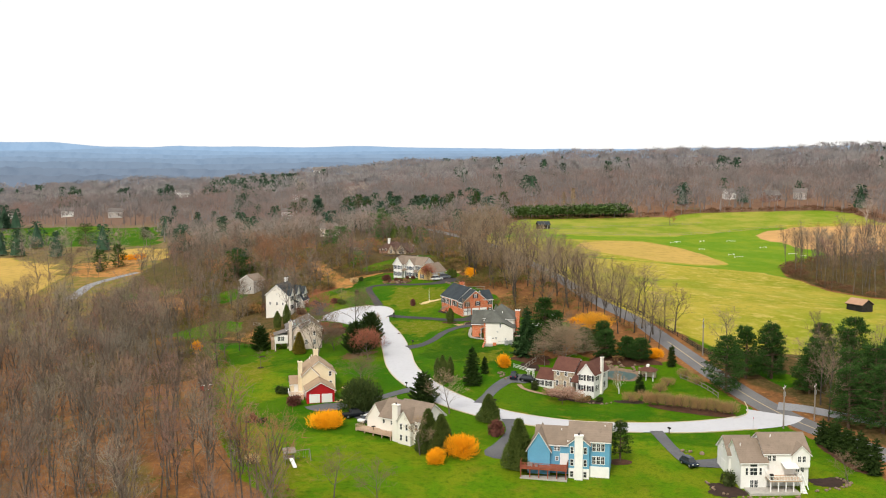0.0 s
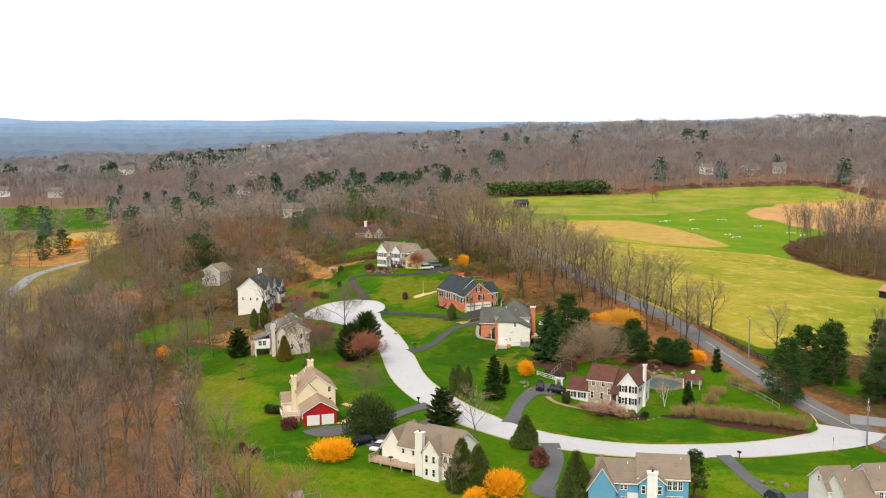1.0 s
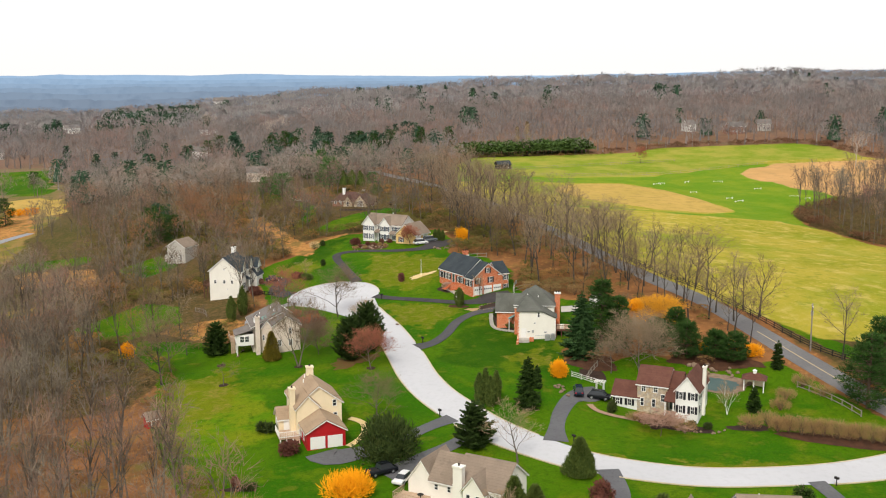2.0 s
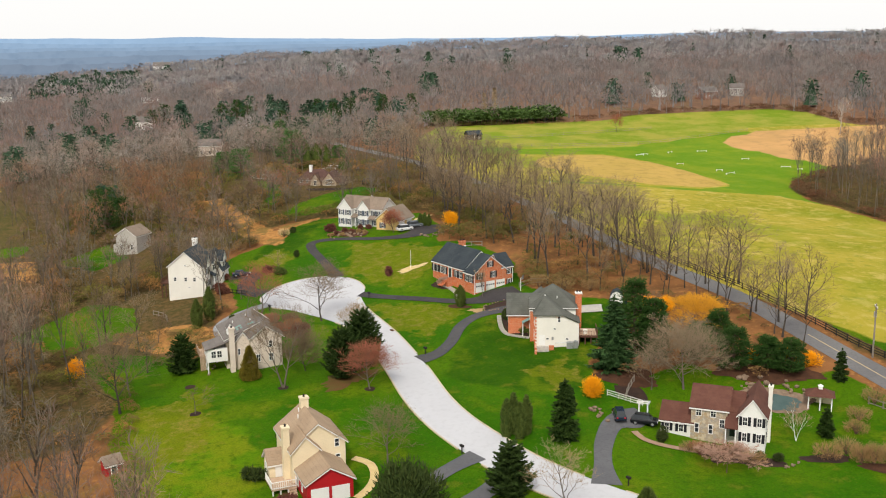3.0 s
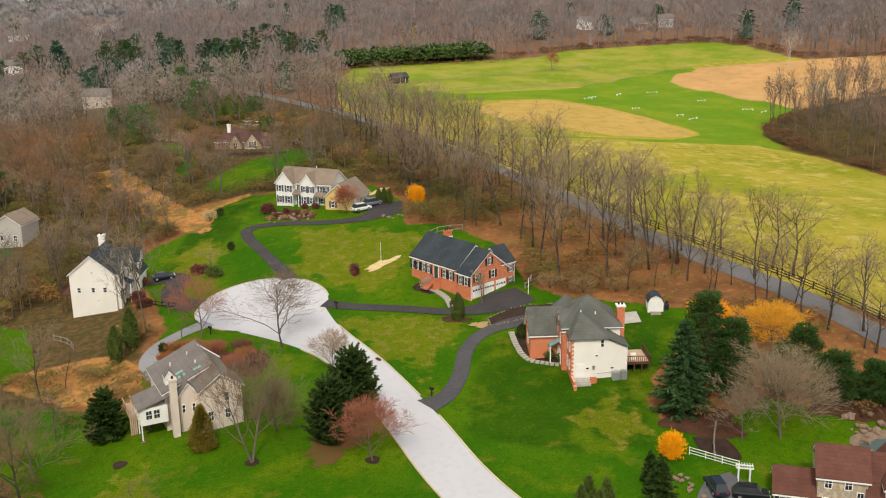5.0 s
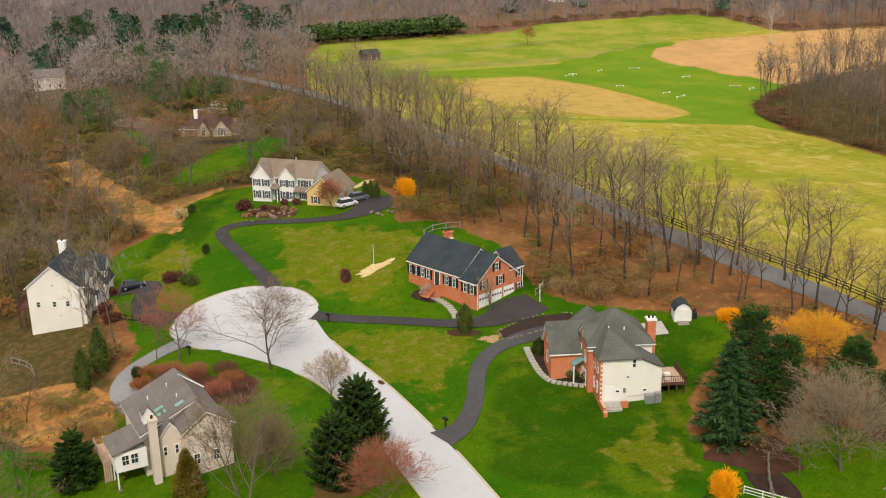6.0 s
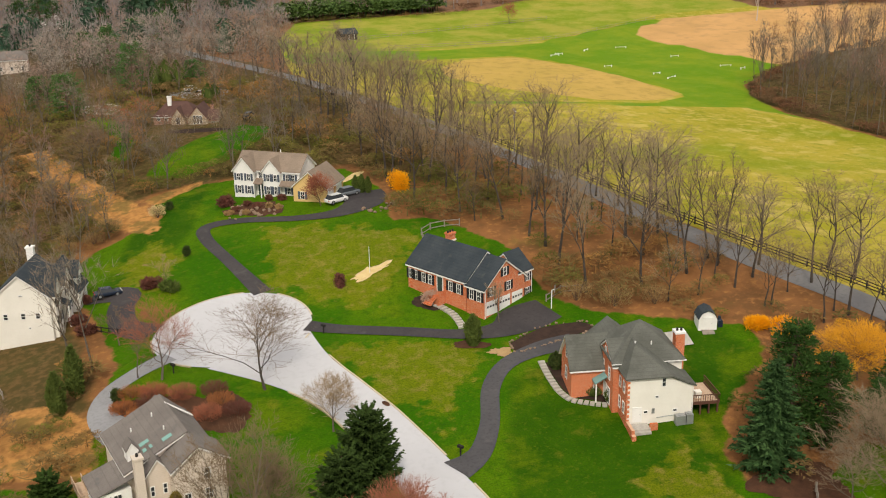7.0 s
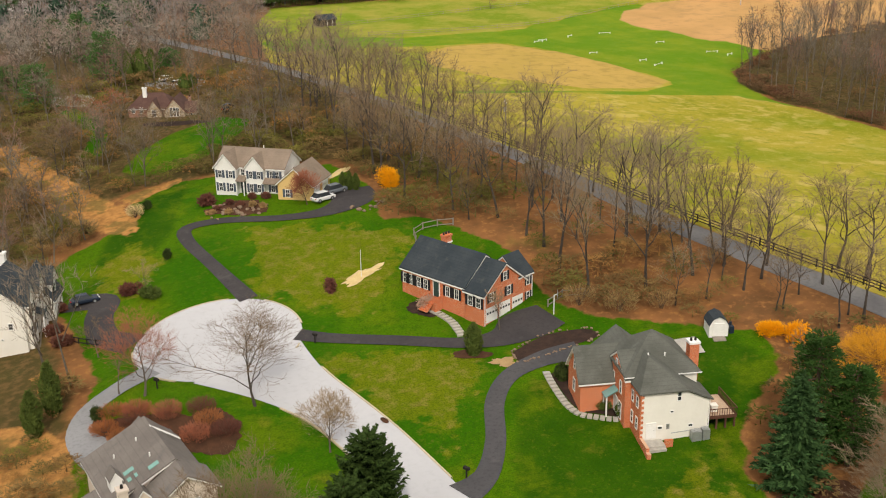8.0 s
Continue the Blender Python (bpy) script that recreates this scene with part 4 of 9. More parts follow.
def brick_house():
    h = House("brick_house", "red brick house with dark roof, white trim and three garages", 5.9, 300.3, 0.0, 25, roof=ROOF_SLATE, wall=BRICK, shutters=SHUTTER)
    h.gable(0, 8.4, 0, 3.3, -1.0, 4.25, 7.5, "y", over=0.3)
    h.gable(0.12, 8.3, 3.5, 15.2, -1.0, 4.55, 7.9, "y", over=0.3)
    h.gable(7.2, 10.1, 0.12, 5.4, -1.0, 4.75, 7.0, "x", over=0.22)
    for u in (1.55, 4.2, 6.85):
        h.garage_door("front", 0, u, 0.15, 2.25, 2.05)
    h.windows("front", 0, (1.5, 5.0), 2.85, 0.85, 1.35)
    h.window("front", 0, 4.2, 5.15, 0.8, 1.25)
    h.window("front", 0.12, 9.2, 3.0, 0.8, 1.25)
    h.window("front", 0.12, 9.2, 0.8, 0.8, 1.25)
    h.windows("left", 0, (0.95, 2.35), 2.2, 0.85, 1.5)
    h.windows("left", 0.12, (4.9, 6.5, 10.6, 11.9, 13.6, 14.6), 2.3, 0.8, 1.5, shut=True)
    h.door("left", 0.12, 8.6, 1.75, 1.0, 2.2, DOORDARK, "dark green entrance door with white surround")
    h.box("stoop", -1.3, 0.12, 7.6, 9.6, -0.5, 1.55, BRICK, "brick entrance stoop")
    h.stairs(-1.3, 8.6, 1.55, 0.6, 1.5, -1, BRICK, "x")
    for y in (7.5, 9.58):
        h.box("stoop_rail", -1.3, 0.1, y, y + 0.12, 0.2, 2.2, BRICK)
    h.chimney(4.7, 5.9, 11.1, 12.0, 5.5, 8.75, BRICK, False, "red brick chimney with pale pots", 3)
    h.box("flashing", 4.6, 6.0, 11.0, 12.1, 7.5, 7.72, TRIM, "white flashing round the chimney")
    for x, y in ((0.1, -0.1), (10.0, 0.02)):
        h.part("downpipe", Shape().beam((x, y, -0.1), (x, y, 4.2), 0.06), TRIM, "white rain pipe")


def white_brick_house():
    h = House("white_brick_house", "house with brick front, white stucco side and grey-green shingle roof", 11.7, 270.9, -3.6, -13, roof=ROOF_GREEN, wall=BRICK, shutters=None)
    z = lambda q: [(x, y, c + 3.6) for x, y, c in q]
    # the near block: white end wall, hipped to the front and falling away to one side
    wall = Shape().add(z([(-0.4, 0, -6), (4.7, 0, -6), (7.2, 0, -6), (7.2, 3.2, -6), (-0.4, 3.2, -6), (-0.4, 0, 3.1), (4.7, 0, 3.1), (7.2, 0, 1.95), (7.2, 3.2, 1.95), (-0.4, 3.2, 3.1)]),
                       [(0, 1, 6, 5), (1, 2, 7, 6), (2, 3, 8, 7), (4, 0, 5, 9), (5, 6, 7, 8, 9)])
    h.part("wall", wall, STUCCO, "white stucco end wall")
    top = z([(-0.75, -0.35, 3.1), (4.75, -0.35, 3.14), (7.55, -0.35, 1.85), (7.55, 3.4, 1.85), (1.2, 3.05, 5.8), (1.6, 6.2, 5.7), (-0.75, 3.6, 3.1)])
    low = [(x, y, c - 0.16) for x, y, c in top]
    h.part("roof", Shape().add(top + low, [(0, 1, 4), (1, 2, 3), (1, 3, 4), (4, 3, 5), (0, 4, 6), (4, 5, 6), (0, 7, 8, 1), (1, 8, 9, 2), (2, 9, 10, 3), (6, 13, 7, 0), (7, 13, 10, 9, 8)]), ROOF_GREEN)
    h.box("brick_facing", -0.52, -0.405, -0.1, 3.4, -6.0, 2.92, BRICK, "red brick facing with toothed corner")
    for k in range(10):
        h.box("quoin", -0.53, -0.16, -0.14, -0.02, -3.0 + k * 0.6, -2.72 + k * 0.6, BRICK)
    # the main block under its tall hipped roof, with a gable to the front
    h.hip(-1.1, 6.9, 3.0, 11.0, -6.0, 3.7, 7.15, "x", STUCCO, over=0.35, inset=3.9)
    h.gable(-1.25, 2.4, 2.9, 8.7, -6.0, 3.3, 5.4, "x", BRICK, over=0.18)
    h.gable(-5.2, -0.2, 6.6, 11.6, -5.0, 1.7, 4.7, "x", BRICK, over=0.35)
    h.gable(-2.4, 4.4, 9.8, 13.4, -4.5, 2.2, 4.9, "y", BRICK, over=0.3)
    h.window("front", 0, 3.8, 1.75, 0.55, 1.15, False)
    h.window("front", 0, 3.05, 0.35, 0.5, 0.38, False, False)
    h.windows("front", 0, (1.8, 5.25), -1.5, 0.6, 0.42, False, False)
    h.part("utility_panel", Shape().box(2.5, 2.85, -0.08, 0.01, 2.1, 2.7), METAL, "grey utility panel")
    h.part("conduit", Shape().beam((3.1, -0.06, 1.55), (5.9, -0.06, 1.75), 0.04), METAL, "thin grey conduit")
    h.door("front", 0, 0.8, -2.5, 0.85, 1.75, TRIM, "white service door")
    h.windows("left", -0.52, (0.9, 2.4), 0.9, 0.7, 1.4, False)
    h.windows("left", -0.52, (0.9, 2.4), -1.7, 0.7, 1.5, False)
    h.windows("left", -1.25, (4.4,), -2.2, 1.0, 2.1, False)
    h.windows("left", -1.25, (4.4, 6.9), 0.9, 0.7, 1.6, False)
    h.windows("left", -1.25, (6.0,), 3.4, 0.6, 1.0, False)
    h.window("left", -5.2, 9.1, -0.8, 0.9, 1.6, False)
    h.window("left", -5.2, 9.1, 2.0, 0.7, 1.1, False)
    h.door("left", -1.25, 5.9, -2.4, 1.1, 2.2, TRIM, "white entrance door")
    h.quad("porch_roof", [(-2.7, 5.2, 0.1), (-2.7, 6.6, 0.1), (-1.25, 6.6, 0.9), (-1.25, 5.2, 0.9)], 0.15, COPPER, "green copper porch roof")
    for y in (5.3, 6.4):
        h.box("porch_post", -2.6, -2.45, y - 0.07, y + 0.07, -3.4, 0.0, TRIM)
    h.box("porch_step", -2.9, -1.25, 5.0, 6.7, -4.6, -2.45, BRICK)
    h.chimney(7.0, 8.1, 5.6, 6.7, -4.5, 5.8, BRICK, True, "red brick chimney with white capping", 2)
    h.deck(7.3, 10.7, 0.4, 5.4, -0.85, -5.0, DECKDARK, label="dark wooden raised deck with pale boards")
    h.box("deck_floor", 7.45, 10.55, 0.55, 5.3, -0.846, -0.81, DECKTAN, "pale worn deck boards")
    h.part("storage_box", Shape().box(8.2, 8.9, 1.4, 2.1, 2.8, 3.5).box(8.15, 8.95, 1.35, 2.15, 3.5, 3.58), STUCCO, "pale storage box on the deck")
    for x, w, ht in ((5.7, 1.1, 1.35), (6.75, 0.8, 1.5)):
        h.part("air_conditioner", Shape().box(x - w / 2, x + w / 2, -1.0, -0.25, 0.6, 0.6 + ht).beam((x, -0.62, 0.6 + ht), (x, -0.62, 0.68 + ht), 0.3, 0.3, 12), METAL, "grey outdoor air unit")
    h.part("step_wall", Shape().box(-0.5, -0.15, -2.4, -0.16, -1.0, 1.35).box(-0.55, -0.1, -2.9, -2.4, -1.2, 0.9), BRICK, "low brick step wall")
    h.part("step_wall", Shape().box(2.0, 2.9, -1.3, -0.95, -0.6, 1.4), BRICK, "low brick step wall")
    h.part("landing", Shape().box(-0.15, 2.0, -1.5, -0.1, -1.0, 0.95).box(-0.15, 2.0, -1.9, -1.5, -1.0, 0.75), FLAG, "pale stone landing")
    h.part("downpipe", Shape().beam((7.25, -0.08, 0.8), (7.25, -0.08, 5.3), 0.06), TRIM, "white rain pipe")
    h.vent(1.4, 3.6, 5.5)
    h.vent(3.6, 4.4, 5.0)


def far_white_house():
    h = House("colonial_house", "white two-storey house with slate shutters and tan attached garage", -17.4, 362.6, 4.2, -38, roof=ROOF_BROWN, wall=WHITE, shutters=SHUTGREY)
    h.gable(0, 12.6, 0.6, 7.2, 2.5, 9.3, 11.7, "x")
    h.gable(0, 4.0, -0.5, 4.0, 2.5, 9.3, 11.6, "y")
    h.gable(5.6, 9.0, 0.0, 4.0, 2.5, 9.3, 11.3, "y")
    h.gable(12.4, 18.8, -1.8, 5.6, 2.5, 7.4, 10.1, "y", YELLOW)
    h.windows("front", -0.5, (1.0, 3.0), 7.3, 0.8, 1.35)
    h.windows("front", -0.5, (1.0, 3.0), 4.9, 0.8, 1.5)
    h.windows("front", 0.0, (6.6, 8.1), 7.3, 0.75, 1.35)
    h.windows("front", 0.0, (6.6, 8.1), 4.9, 0.75, 1.5)
    h.windows("front", 0.6, (10.2, 11.3), 7.3, 0.75, 1.35)
    h.window("front", 0.6, 10.4, 4.9, 0.8, 1.3)
    h.window("front", 0.6, 4.8, 7.6, 0.8, 1.2, False)
    h.door("front", 0.6, 4.8, 4.5, 1.0, 2.1, DOORDARK, "dark green front door")
    h.window("front", -1.8, 14.2, 5.0, 0.9, 1.4)
    for y in (0.0, 3.6):
        h.garage_door("right", 18.8, y, 4.9, 2.5, 2.1, False)
    h.quad("porch_roof", [(4.0, -0.9, 7.0), (5.7, -0.9, 7.0), (5.7, 0.6, 7.7), (4.0, 0.6, 7.7)], 0.15, ROOF_BROWN, "small porch roof")
    h.quad("lean_to_roof", [(9.0, -0.7, 6.8), (12.4, -0.7, 6.8), (12.4, 0.6, 7.5), (9.0, 0.6, 7.5)], 0.15, ROOF_BROWN, "lean-to roof above the ground floor")
    for x in (4.1, 5.5):
        h.box("porch_post", x - 0.08, x + 0.08, -0.85, -0.69, 3.6, 6.9, TRIM)
    h.window("right", 12.6, 4.5, 7.4, 0.8, 1.3, False)
    h.vent(7.2, 4.5, 11.7)


def west_house():
    h = House("west_house", "white gabled house with dark roof, dormers and high basement wall", -57.4, 326.5, -4.6, -15, roof=ROOF_SLATE, wall=STUCCO, shutters=SHUTTER)
    h.gable(0, 7.7, 0, 9.0, -7.5, 3.0, 6.2, "y")
    h.gable(4.4, 8.3, 0.7, 3.3, -6.5, 3.1, 5.2, "x")
    h.gable(4.4, 8.4, 5.3, 8.0, -6.0, 3.1, 5.4, "x")
    h.gable(3.6, 9.4, 8.2, 13.0, -6.0, 0.5, 4.6, "y")
    h.gable(6.6, 9.2, 9.4, 11.8, 0.2, 2.7, 4.5, "x")
    h.window("front", 0, 3.9, 3.0, 0.6, 0.3, False, False)
    h.windows("front", 0, (1.5, 3.9, 5.9), -0.4, 0.7, 0.95, False)
    h.window("front", 0, 4.6, -1.9, 0.4, 0.3, False, False)
    h.windows("right", 8.3, (1.4, 2.6), 1.0, 0.65, 1.4)
    h.windows("right", 8.3, (1.4, 2.6), -1.8, 0.65, 1.4)
    h.windows("right", 8.4, (6.1, 7.3), 1.0, 0.65, 1.4)
    h.windows("right", 8.4, (6.1, 7.3), -1.8, 0.65, 1.4)
    h.window("right", 7.7, 4.3, 1.2, 0.7, 1.2, False)
    h.door("right", 7.7, 4.3, -2.4, 1.0, 2.1)
    h.quad("porch_roof", [(7.7, 3.4, 0.9), (9.3, 3.4, 0.2), (9.3, 5.2, 0.2), (7.7, 5.2, 0.9)], 0.15, ROOF_SLATE, "small porch roof")
    for y in (3.5, 5.1):
        h.box("porch_post", 9.1, 9.25, y - 0.07, y + 0.07, -4.2, 0.1, TRIM)
    h.windows("right", 9.2, (10.6,), 0.9, 0.9, 1.3)
    for y in (9.5, 11.9):
        h.garage_door("right", 9.4, y, -2.5, 2.1, 2.0, False)
    h.chimney(2.8, 3.8, 8.4, 9.3, 3.6, 7.6, TRIM, False, "white chimney with dark flue")
    h.deck(-3.0, 0, 3.0, 8.0, -1.6, -8.0, DECKDARK, label="dark raised timber deck")


def grey_roof_house():
    h = House("grey_roof_house", "beige house with grey shingle roof, skylights and tall chimney", -42.6, 273.0, -4.6, 11, roof=ROOF_GREY, wall=BEIGE)
    h.gable(0.4, 9.6, 3.4, 12.6, -6.5, 0.1, 2.9, "y", over=0.4, skew=0.70)
    h.gable(4.2, 9.6, 0, 3.5, -6.5, 0.9, 2.75, "y", over=0.4, skew=0.48)
    h.gable(1.9, 4.3, 1.9, 5.2, -6.5, 0.0, 1.5, "y", BEIGE, over=0.25)
    h.gable(4.0, 9.8, 12.4, 15.0, -6.0, -0.6, 1.8, "y", over=0.35)
    h.box("sunroom", -3.0, 0.5, 2.6, 7.4, -3.6, -1.3, TRIM, "white glazed sunroom on posts")
    h.quad("sunroom_roof", [(-3.3, 2.3, -1.25), (0.9, 2.3, 0.0), (0.9, 7.4, 0.0), (-3.3, 7.4, -1.25)], 0.16, ROOF_GREY, "grey lean-to roof")
    for y in (2.8, 5.0, 7.2):
        h.box("post", -2.95, -2.8, y - 0.07, y + 0.07, -7.5, -3.6, TRIM)
    h.windows("front", 2.6, (-1.9, -0.9), -2.9, 0.9, 1.3, False)
    h.windows("left", -3.0, (3.4, 4.6, 5.8), -2.9, 0.9, 1.3, False)
    h.windows("front", 0, (7.6,), -1.2, 0.7, 1.3, False)
    h.windows("front", 0, (7.6, 5.4), -3.6, 0.8, 1.4, False)
    h.windows("front", 1.9, (2.4, 3.7), -2.6, 0.5, 1.2, False)
    h.chimney(0.75, 1.6, 1.0, 1.9, -7.0, 2.6, BEIGE, False, "tall beige chimney")
    h.gable(0.9, 2.0, 4.6, 6.0, -0.5, 1.7, 2.5, "y", TRIM, over=0.1)
    for x, y in ((3.0, 6.0), (3.0, 4.7), (5.0, 4.3)):
        z = 0.1 + 2.8 * (x - 0.4) / 6.44 + 0.2
        h.quad("skylight", [(x - 0.5, y - 0.32, z - 0.2), (x + 0.5, y - 0.32, z + 0.22), (x + 0.5, y + 0.32, z + 0.22), (x - 0.5, y + 0.32, z - 0.2)], 0.12, SKYLIGHT, "pale green skylight")
    h.part("ridge_vent", Shape().slab([(6.7, 10.4, 7.75), (9.5, 10.0, 5.6), (9.5, 10.4, 5.6), (6.7, 10.8, 7.75)], 0.12), TRIM, "white flashing strip on the roof")
    h.deck(-4.0, -3.0, 5.0, 9.6, -3.0, -6.0, DECKTAN, label="timber side deck")
    h.vent(2.6, 9.5, 1.2), h.vent(5.0, 9.8, 2.2), h.vent(5.2, 6.0, 2.3)


def cream_house():
    h = House("cream_house", "cream sided house with tan roof and red double garage", -30.6, 224.7, -7.9, 13, roof=ROOF_TAN, wall=CREAM)
    h.gable(0, 6.2, 0, 7.0, -9.0, -4.9, -3.1, "y", RED, over=0.35)
    h.gable(-0.4, 7.2, 6.6, 15.0, -9.5, -2.4, 0.5, "y", over=0.35)
    h.gable(-0.5, 3.2, 5.4, 9.6, -9.5, -2.5, -0.6, "y", over=0.3)
    h.gable(-3.0, -0.3, 8.4, 11.6, -9.5, -4.9, -3.5, "x", over=0.3)
    for u in (1.7, 4.5):
        h.garage_door("front", 0, u, -7.75, 2.4, 2.0, False)
    h.window("front", 6.6, 6.0, -3.2, 0.7, 1.2, False)
    h.window("front", 6.6, 6.1, -5.2, 0.7, 1.0, False)
    h.windows("left", 0, (2.6, 4.6), -7.0, 0.7, 1.3, False)
    h.door("front", 8.4, -1.6, -7.0, 0.9, 2.0, TRIM, "white glazed side door")
    h.window("left", -3.0, 10.2, -6.6, 0.8, 1.3, False)
    h.chimney(-1.3, -0.4, 7.0, 8.0, -8.5, 0.4, CREAM, False, "cream sided chimney")
    h.chimney(2.9, 4.0, 13.4, 14.4, -2.0, 1.9, CREAM, False, "cream sided chimney")
    h.deck(-3.6, -0.2, 4.4, 8.2, -6.9, -9.5, DECKTAN, TRIM, "low timber deck with white railing")
    h.stairs(-0.9, 4.4, -6.9, -8.4, 1.0, -1, DECKTAN)
    h.vent(1.6, 10, 0.4), h.vent(2.2, 12, 0.6)


def first_house():
    h = House("first_house", "white stucco house with brown roof, tall chimney and rear deck", -11.9, 203.2, -10.2, -36, roof=ROOF_BROWN, wall=STUCCO)
    h.gable(2.6, 10.4, 0, 8.0, -12, -4.4, -1.4, "x")
    h.gable(-2.2, 3.0, 1.2, 8.0, -12, -5.2, -2.0, "x")
    h.gable(-6.6, -1.8, 2.0, 9.0, -12, -6.2, -2.9, "y")
    h.gable(4.6, 8.0, -1.2, 3.0, -12, -4.6, -2.4, "y")
    h.windows("front", -1.2, (5.5, 7.0), -6.6, 0.7, 1.4, False)
    h.windows("front", -1.2, (5.5, 7.0), -9.0, 0.7, 1.4, False)
    h.windows("front", 0, (8.7, 9.7), -6.6, 0.75, 1.4, False)
    h.windows("front", 0, (8.7, 9.7), -9.2, 0.75, 1.4, False)
    h.windows("right", 10.4, (2.2, 5.4), -6.6, 0.75, 1.4, False)
    h.windows("front", 1.2, (-1.2, 1.0), -6.8, 0.7, 1.0, False)
    h.windows("front", 1.2, (-0.4, 1.4), -9.2, 0.7, 1.0, False)
    h.windows("left", 2.6, (0.6,), -6.6, 0.6, 1.3, False)
    h.chimney(2.8, 4.3, -0.9, 0.1, -12, -1.5, STUCCO, False, "tall white stucco chimney")
    h.deck(-7.4, 2.6, -1.2, 2.0, -8.4, -12, DECKTAN, DECKTAN, "weathered timber rear deck", 5)
    h.quad("skylight", [(0.0, 2.2, -4.1), (0.7, 2.2, -4.1), (0.7, 3.4, -3.0), (0.0, 3.4, -3.0)], 0.1, SKYLIGHT, "green-tinted skylight")
    h.part("patio_table", Shape().beam((-3.5, 0.4, 1.8), (-3.5, 0.4, 2.5), 0.08).beam((-3.5, 0.4, 2.5), (-3.5, 0.4, 2.56), 0.5, 0.5, 12), WOODBLACK, "dark round patio table")
    h.ob.scale = (0.94, 0.94, 0.94)


def blue_house():
    h = House("blue_house", "sky blue sided house with brown roof and white chimney", 16.6, 183.6, -10.8, -12, roof=ROOF_BROWN, wall=BLUE)
    h.gable(6.6, 14.0, 0, 7.6, -12.5, -3.9, -1.6, "x")
    h.gable(6.7, 10.4, -1.2, 3.0, -8.9, -4.3, -2.8, "y")
    h.box("basement_wall", 6.7, 10.4, -1.19, 0.0, -12.5, -8.9, TRIM, "white painted basement wall")
    h.box("basement_wall", 10.4, 14.02, -0.06, 0.0, -12.5, -8.7, TRIM, "white painted basement wall")
    h.gable(0.4, 7.0, 0.6, 7.0, -12.5, -5.0, -2.6, "x")
    h.gable(-0.9, 3.2, -0.4, 5.6, -12.5, -5.9, -2.7, "y")
    h.windows("front", -1.2, (7.3, 9.7), -6.2, 0.7, 1.3, False)
    h.windows("front", -1.2, (7.3, 9.7), -8.5, 0.7, 1.3, False)
    h.windows("front", -1.2, (7.3, 9.7), -10.6, 0.7, 1.2, False)
    h.windows("front", 0, (11.2, 12.0, 12.8), -5.9, 0.75, 1.5, False)
    h.windows("front", 0, (11.2, 12.0, 12.8), -8.3, 0.75, 1.5, False)
    h.windows("front", 0.6, (4.1, 4.7), -6.4, 0.55, 0.9, False)
    h.windows("front", 0.6, (4.4,), -8.2, 0.6, 0.8, False)
    h.door("front", 0.6, 5.9, -9.0, 1.6, 2.1, TRIM, "white glazed deck door")
    h.window("left", -0.9, 2.5, -8.2, 0.7, 1.0, False)
    h.chimney(7.8, 9.3, -1.9, -1.1, -12.5, -2.6, TRIM, False, "broad white chimney")
    h.part("patio", Shape().box(-2.0, 6.6, -3.2, 0.4, -1.6, 0.1), FLAG, "pale paved patio below the deck")
    h.deck(-2.0, 6.5, -2.8, 0.4, -8.9, -11.6, DECKRED, DECKRED, "red stained timber deck", 6)
    h.part("patio_furniture", Shape().box(-0.8, 0.2, -1.8, -0.8, 1.9, 2.45).box(0.6, 1.1, -1.8, -1.3, 1.9, 2.5), METAL, "pale patio table and chair")
    h.quad("skylight", [(4.6, 1.6, -4.35), (5.5, 1.6, -4.35), (5.5, 2.8, -3.45), (4.6, 2.8, -3.45)], 0.1, TRIM, "white framed skylight")
    h.vent(9.4, 5.0, -2.3), h.vent(13, 3, -2.2), h.vent(5, 3, -3.2)


